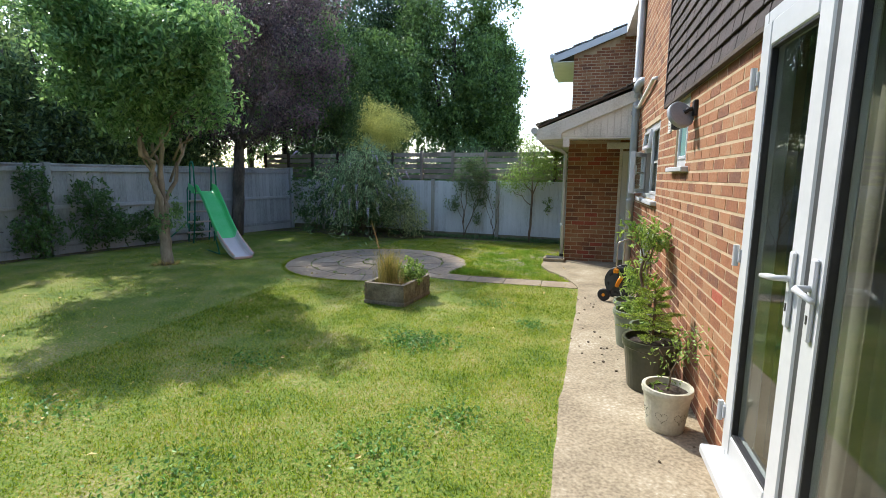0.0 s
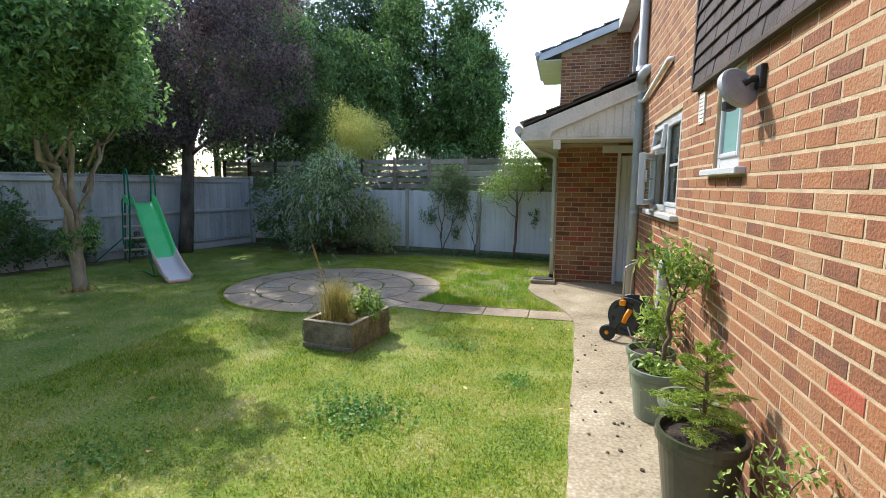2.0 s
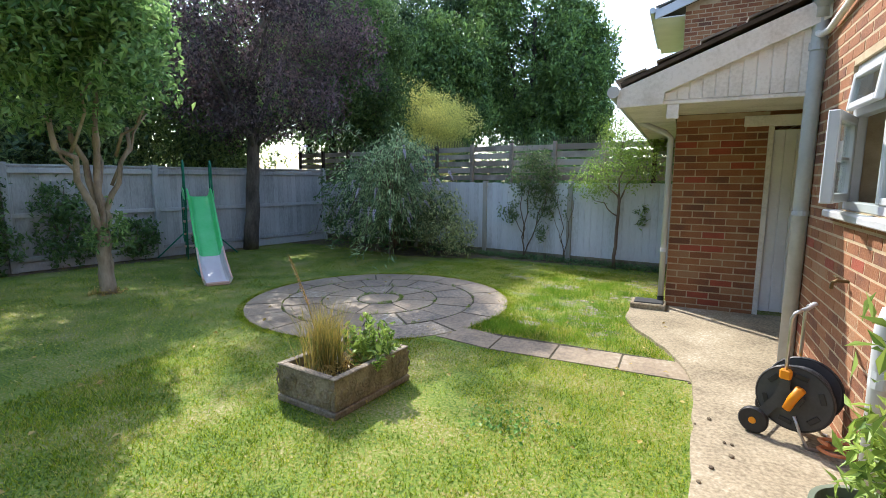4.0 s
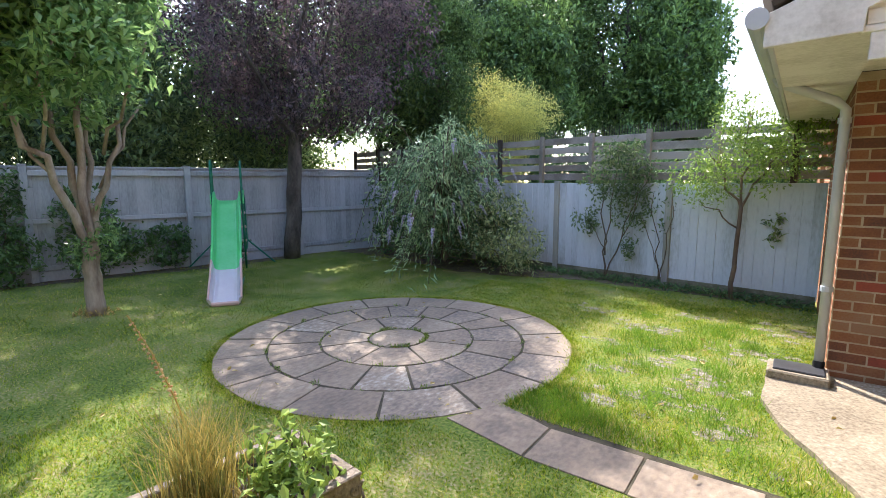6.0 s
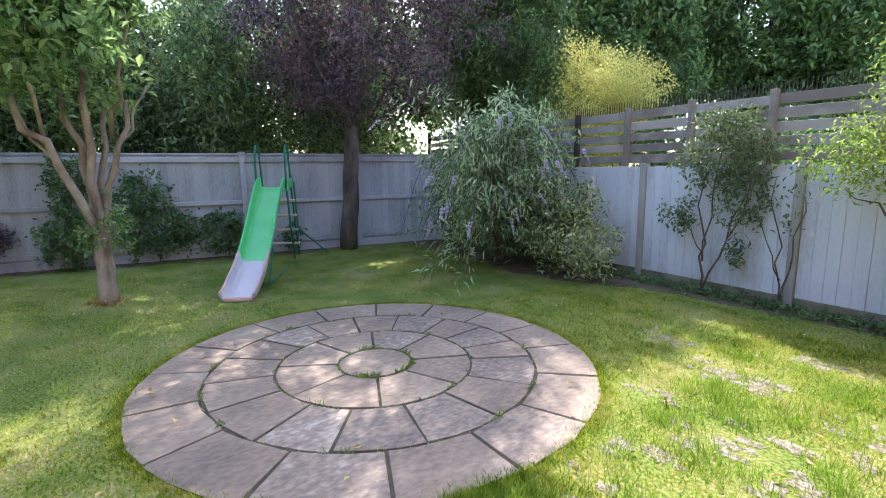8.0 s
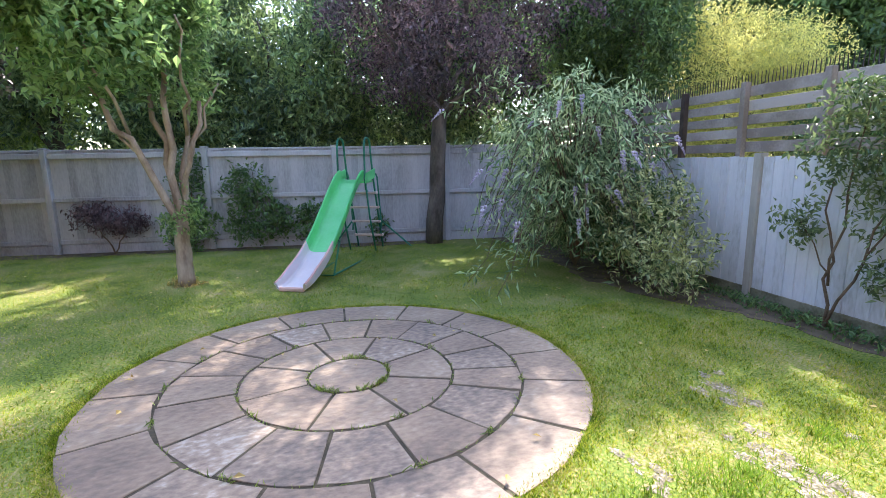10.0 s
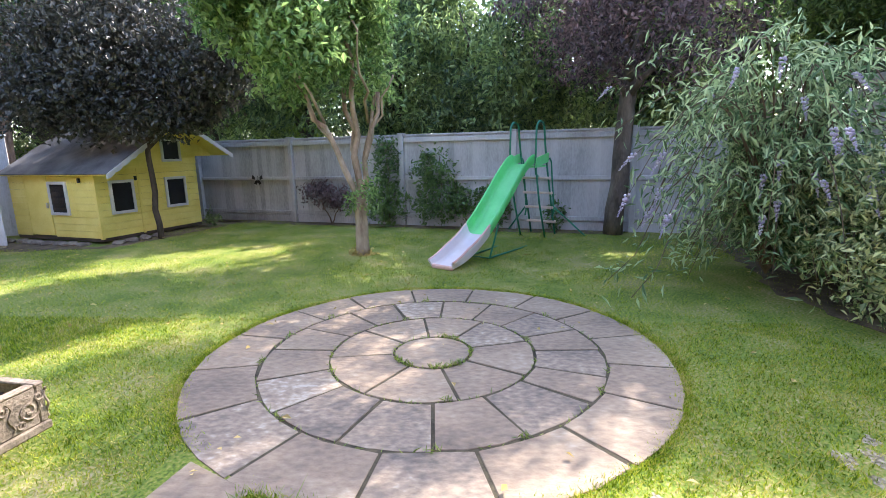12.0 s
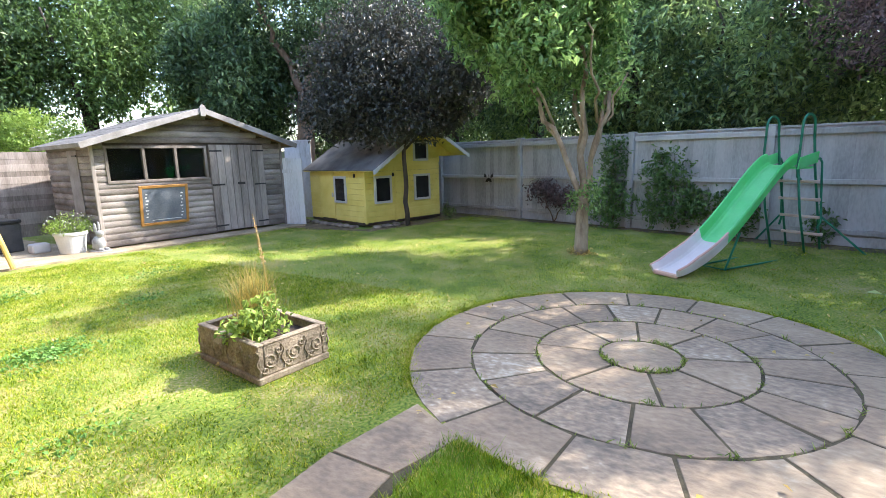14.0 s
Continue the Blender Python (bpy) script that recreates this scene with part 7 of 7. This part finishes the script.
def lawn_blades():
    n = 460000
    r = np.random.default_rng(99)
    # denser along the walked side of the garden
    k = int(n * 0.55)
    x = np.concatenate([r.uniform(-11, 0.3, n - k), r.uniform(-4.2, 0.2, k)])
    y = np.concatenate([r.uniform(0.2, 13.2, n - k), r.uniform(0.5, 12.3, k)])
    ok = (x > -8.7 - 0.245 * (13 - y)) & (y < 12.55 - 0.14 * (x + 1.5))
    d = np.hypot(x + 3.5, y - 8.65)
    ok &= d > 1.66 + r.normal(size=n) * 0.02
    ok &= ~((x > -2.2) & (y > 7.46) & (y < 7.92))
    edge = np.interp(y, [0, 2.2, 3.2, 5, 7.2, 7.65, 8.1, 8.7, 9.1, 9.75, 10, 14], [0.05, 0.066, 0.088, 0.15, 0.225, 0.18, 0.02, -0.3, -0.45, -0.42, -0.1, -0.08])
    ok &= x < edge + r.normal(size=n) * 0.018
    ok &= ~((np.abs(x + 2.155) < 0.27) & (np.abs(y - 6.16) < 0.38))
    ok &= ~((x < -7.5) & (y < 2.6)) & ~((x < -2.2) & (y < 0.5))
    # thin and worn patches
    worn = np.array([noise.noise(Vector((a * 0.9, b * 0.9, 3.0))) + 0.5 * noise.noise(Vector((a * 3.1, b * 3.1, 7.0))) for a, b in zip(x, y)])
    ok &= r.random(n) < np.clip(1.0 - 1.7 * np.clip(worn - 0.05, 0, 1), 0.12, 1)
    for cx, cy, sx, sy, much in [(*w, 0.55) for w in WORN] + [(-4.0, 12.0, 0.6, 0.3, 0.7), (-7.05, 7.2, 0.5, 0.5, 0.7), (-4.9, 6.4, 0.6, 0.4, 0.4), (-3.0, 6.6, 0.5, 0.3, 0.35), (-8.2, 3.3, 1.2, 0.8, 0.6)]:
        q = np.hypot((x - cx) / sx, (y - cy) / sy) + 0.6 * worn
        ok &= ~((q < 1) & (r.random(n) < much))
    bare = (y > 12.15 - 0.14 * (x + 1.5) + 0.5 * worn) | (np.hypot((x + 5.2) / 1.3, (y - 12.3) / 0.9) < 1) | (x < -8.45 - 0.245 * (13 - y) + 0.5 * worn)
    ok &= ~(bare & (r.random(n) < 0.7))
    x, y, worn = x[ok], y[ok], worn[ok]
    # straggling blades round the patio's rim
    k = 14000
    a, d = r.uniform(0, math.tau, k), 1.70 + np.abs(r.normal(size=k)) * 0.045
    ex, ey = -3.5 + d * np.cos(a), 8.65 + d * np.sin(a)
    keep = ~((ex > -2.35) & (ey > 7.44) & (ey < 7.97))
    x, y, worn = np.concatenate([x, ex[keep]]), np.concatenate([y, ey[keep]]), np.concatenate([worn, np.zeros(keep.sum())])
    n = len(x)
    tall = 1 + 0.9 * np.clip(-worn, 0, 1)
    tuft = (np.hypot((x + 1.35) / 0.75, (y - 8.25) / 0.35) < 1) | (np.hypot((x + 0.1) / 0.3, (y - 8.15) / 0.3) < 1)
    h = r.uniform(0.008, 0.024, n) * tall * np.where(tuft, 1.9, 1.0)
    a = r.uniform(0, math.tau, n)
    w = r.uniform(0.0022, 0.0042, n)
    lean = r.normal(size=(n, 2)) * 0.55
    base = np.c_[x, y, dip(x, y)]
    side = np.c_[np.cos(a) * w, np.sin(a) * w, np.zeros(n)]
    tip = base + np.c_[lean * h[:, None], h]
    me = mesh_of("grass", np.stack([base - side, base + side, tip], axis=1), 3)
    tagged(put("grass", me, M_GRASS), "short mown lawn grass with thin dry patches", "grass", kind="stuff")


lawn_blades()


def weeds():
    """Clover and plantain patches in the lawn."""
    r = np.random.default_rng(17)
    spots = [(-1.35, 4.55, 0.36, 700), (-0.6, 3.1, 0.3, 200), (-2.6, 3.6, 0.3, 160), (-1.0, 2.6, 0.4, 220), (-0.9, 6.2, 0.3, 140), (-0.3, 5.4, 0.2, 120), (-3.4, 2.4, 0.4, 160), (-1.9, 2.0, 0.5, 240)]
    pos = []
    for x, y, s, k in spots:
        q = r.normal(size=(k, 2)) * s * 0.5
        pos.append(np.c_[x + q[:, 0], y + q[:, 1] * 0.8, r.uniform(0.015, 0.04, k)])
    pos = np.concatenate(pos)
    out = np.tile([0, 0, 1.0], (len(pos), 1))
    tagged(put("clover", leaf_mesh("clover", pos, out, 0.032, 0.024, 0.05, 0.8), M_CLOVER), "clover and small weeds growing in the lawn", "weeds", kind="stuff")
    # weeds along joints, fence feet and the patio's centre
    ring = []
    tufts = [(0.29, a) for a in (-0.9, -0.55, 0.15, 0.5, 0.75, 1.5, 2.6, 2.9)] + [(0.76, a) for a in (0.2, 1.9, 3.6, 5.2)] + [(1.25, a) for a in (0.1, 0.5, 1.1, 2.3, 3.3, 4.1, 4.5, 4.9, 5.6)]
    for rr, a in tufts:
        for k in range(26 if rr < 0.5 else 12):
            q = a + r.normal() * 0.03 / rr
            ring.append((-3.5 + rr * math.cos(q) + r.normal() * 0.01, 8.65 + rr * math.sin(q) + r.normal() * 0.01, r.uniform(0.012, 0.035)))
    for k in range(420):
        a, rr = r.uniform(0, math.tau), r.choice([0.29, 0.76, 1.25])
        ring.append((-3.5 + rr * math.cos(a) + r.normal() * 0.006, 8.65 + rr * math.sin(a) + r.normal() * 0.006, 0.008))
    ring = np.array(ring)
    tagged(put("joint_weeds", leaf_mesh("joint_weeds", ring, np.tile([0, 0, 1.0], (len(ring), 1)), 0.06, 0.006, -0.6, 0.6), L_FRESH), "small grass tufts in the patio joints", "weeds", kind="stuff")
    m2 = 1500
    x = r.uniform(-5, -0.1, m2)
    foot = np.c_[x, 12.62 - 0.14 * (x + 1.5) - np.abs(r.normal(size=m2)) * 0.12, r.uniform(0.01, 0.1, m2)]
    tagged(put("fence_weeds", leaf_mesh("fence_weeds", foot, np.tile([0, -0.3, 0.7], (m2, 1)), 0.07, 0.025, 0.0, 0.8), L_SHRUB), "low weeds along the foot of the rear fence", "weeds", kind="stuff")
    # fallen leaves and crumbs of soil
    k = 260
    fall = np.c_[r.uniform(-9, 0.2, k), r.uniform(1, 12.2, k), np.full(k, 0.035)]
    tagged(put("fallen_leaves", leaf_mesh("fallen_leaves", fall, r.normal(size=(k, 3)) * [1, 1, 0.1], 0.05, 0.03, 0.0, 0.15), L_DRY), "scattered dry fallen leaves on the lawn", "leaves", kind="stuff")
    bm = bmesh.new()
    for i in range(34):
        if i < 14:
            c = (0.33 + r.normal() * 0.13, 4.75 + r.normal() * 0.25)
        else:
            c = (r.uniform(0.1, 0.9), r.uniform(1.8, 7.5))
        bmesh.ops.create_icosphere(bm, subdivisions=1, radius=r.uniform(0.005, 0.017), matrix=Matrix.Translation((c[0], c[1], 0.04)) @ Matrix.Diagonal((1, 1.3, 0.6, 1)))
    tagged(part("soil_crumbs", bm, M_EARTH), "dark crumbs of soil scattered on the path", "soil", kind="stuff")


weeds()


def long_grass():
    """Tall fresh tufts by the patio, and bare dry soil between them."""
    r = np.random.default_rng(23)
    spots = [(-1.62, 8.12, 0.28, 0.12, 1500), (-1.2, 8.05, 0.3, 0.1, 500), (-0.25, 8.1, 0.2, 0.2, 420), (-1.75, 8.6, 0.12, 0.3, 260)]
    for _ in range(120):
        spots.append((r.uniform(-1.7, -0.4), r.uniform(8.2, 11.0), 0.06, 0.05, 44))
    base = []
    for x, y, sx, sy, k in spots:
        base.append(np.c_[x + r.normal(size=k) * sx, y + r.normal(size=k) * sy, np.zeros(k)])
    base = np.concatenate(base)
    keep = (np.hypot(base[:, 0] + 3.5, base[:, 1] - 8.65) > 1.72) & (base[:, 1] > 7.93) & (base[:, 0] < np.interp(base[:, 1], [7.6, 8.1, 8.7, 9.1, 9.75, 12], [0.1, -0.02, -0.32, -0.46, -0.44, -0.1]))
    base = base[keep]
    n = len(base)
    h = r.uniform(0.04, 0.105, n)
    a = r.uniform(0, math.tau, n)
    w = r.uniform(0.0018, 0.0032, n)
    side = np.c_[np.cos(a) * w, np.sin(a) * w, np.zeros(n)]
    tip = base + np.c_[r.normal(size=(n, 2)) * 0.4 * h[:, None], h]
    tagged(put("long_grass", mesh_of("long_grass", np.stack([base - side, base + side, tip], axis=1), 3), M_LONG), "tufts of taller fresh grass beside the patio", "grass", kind="stuff")


long_grass()
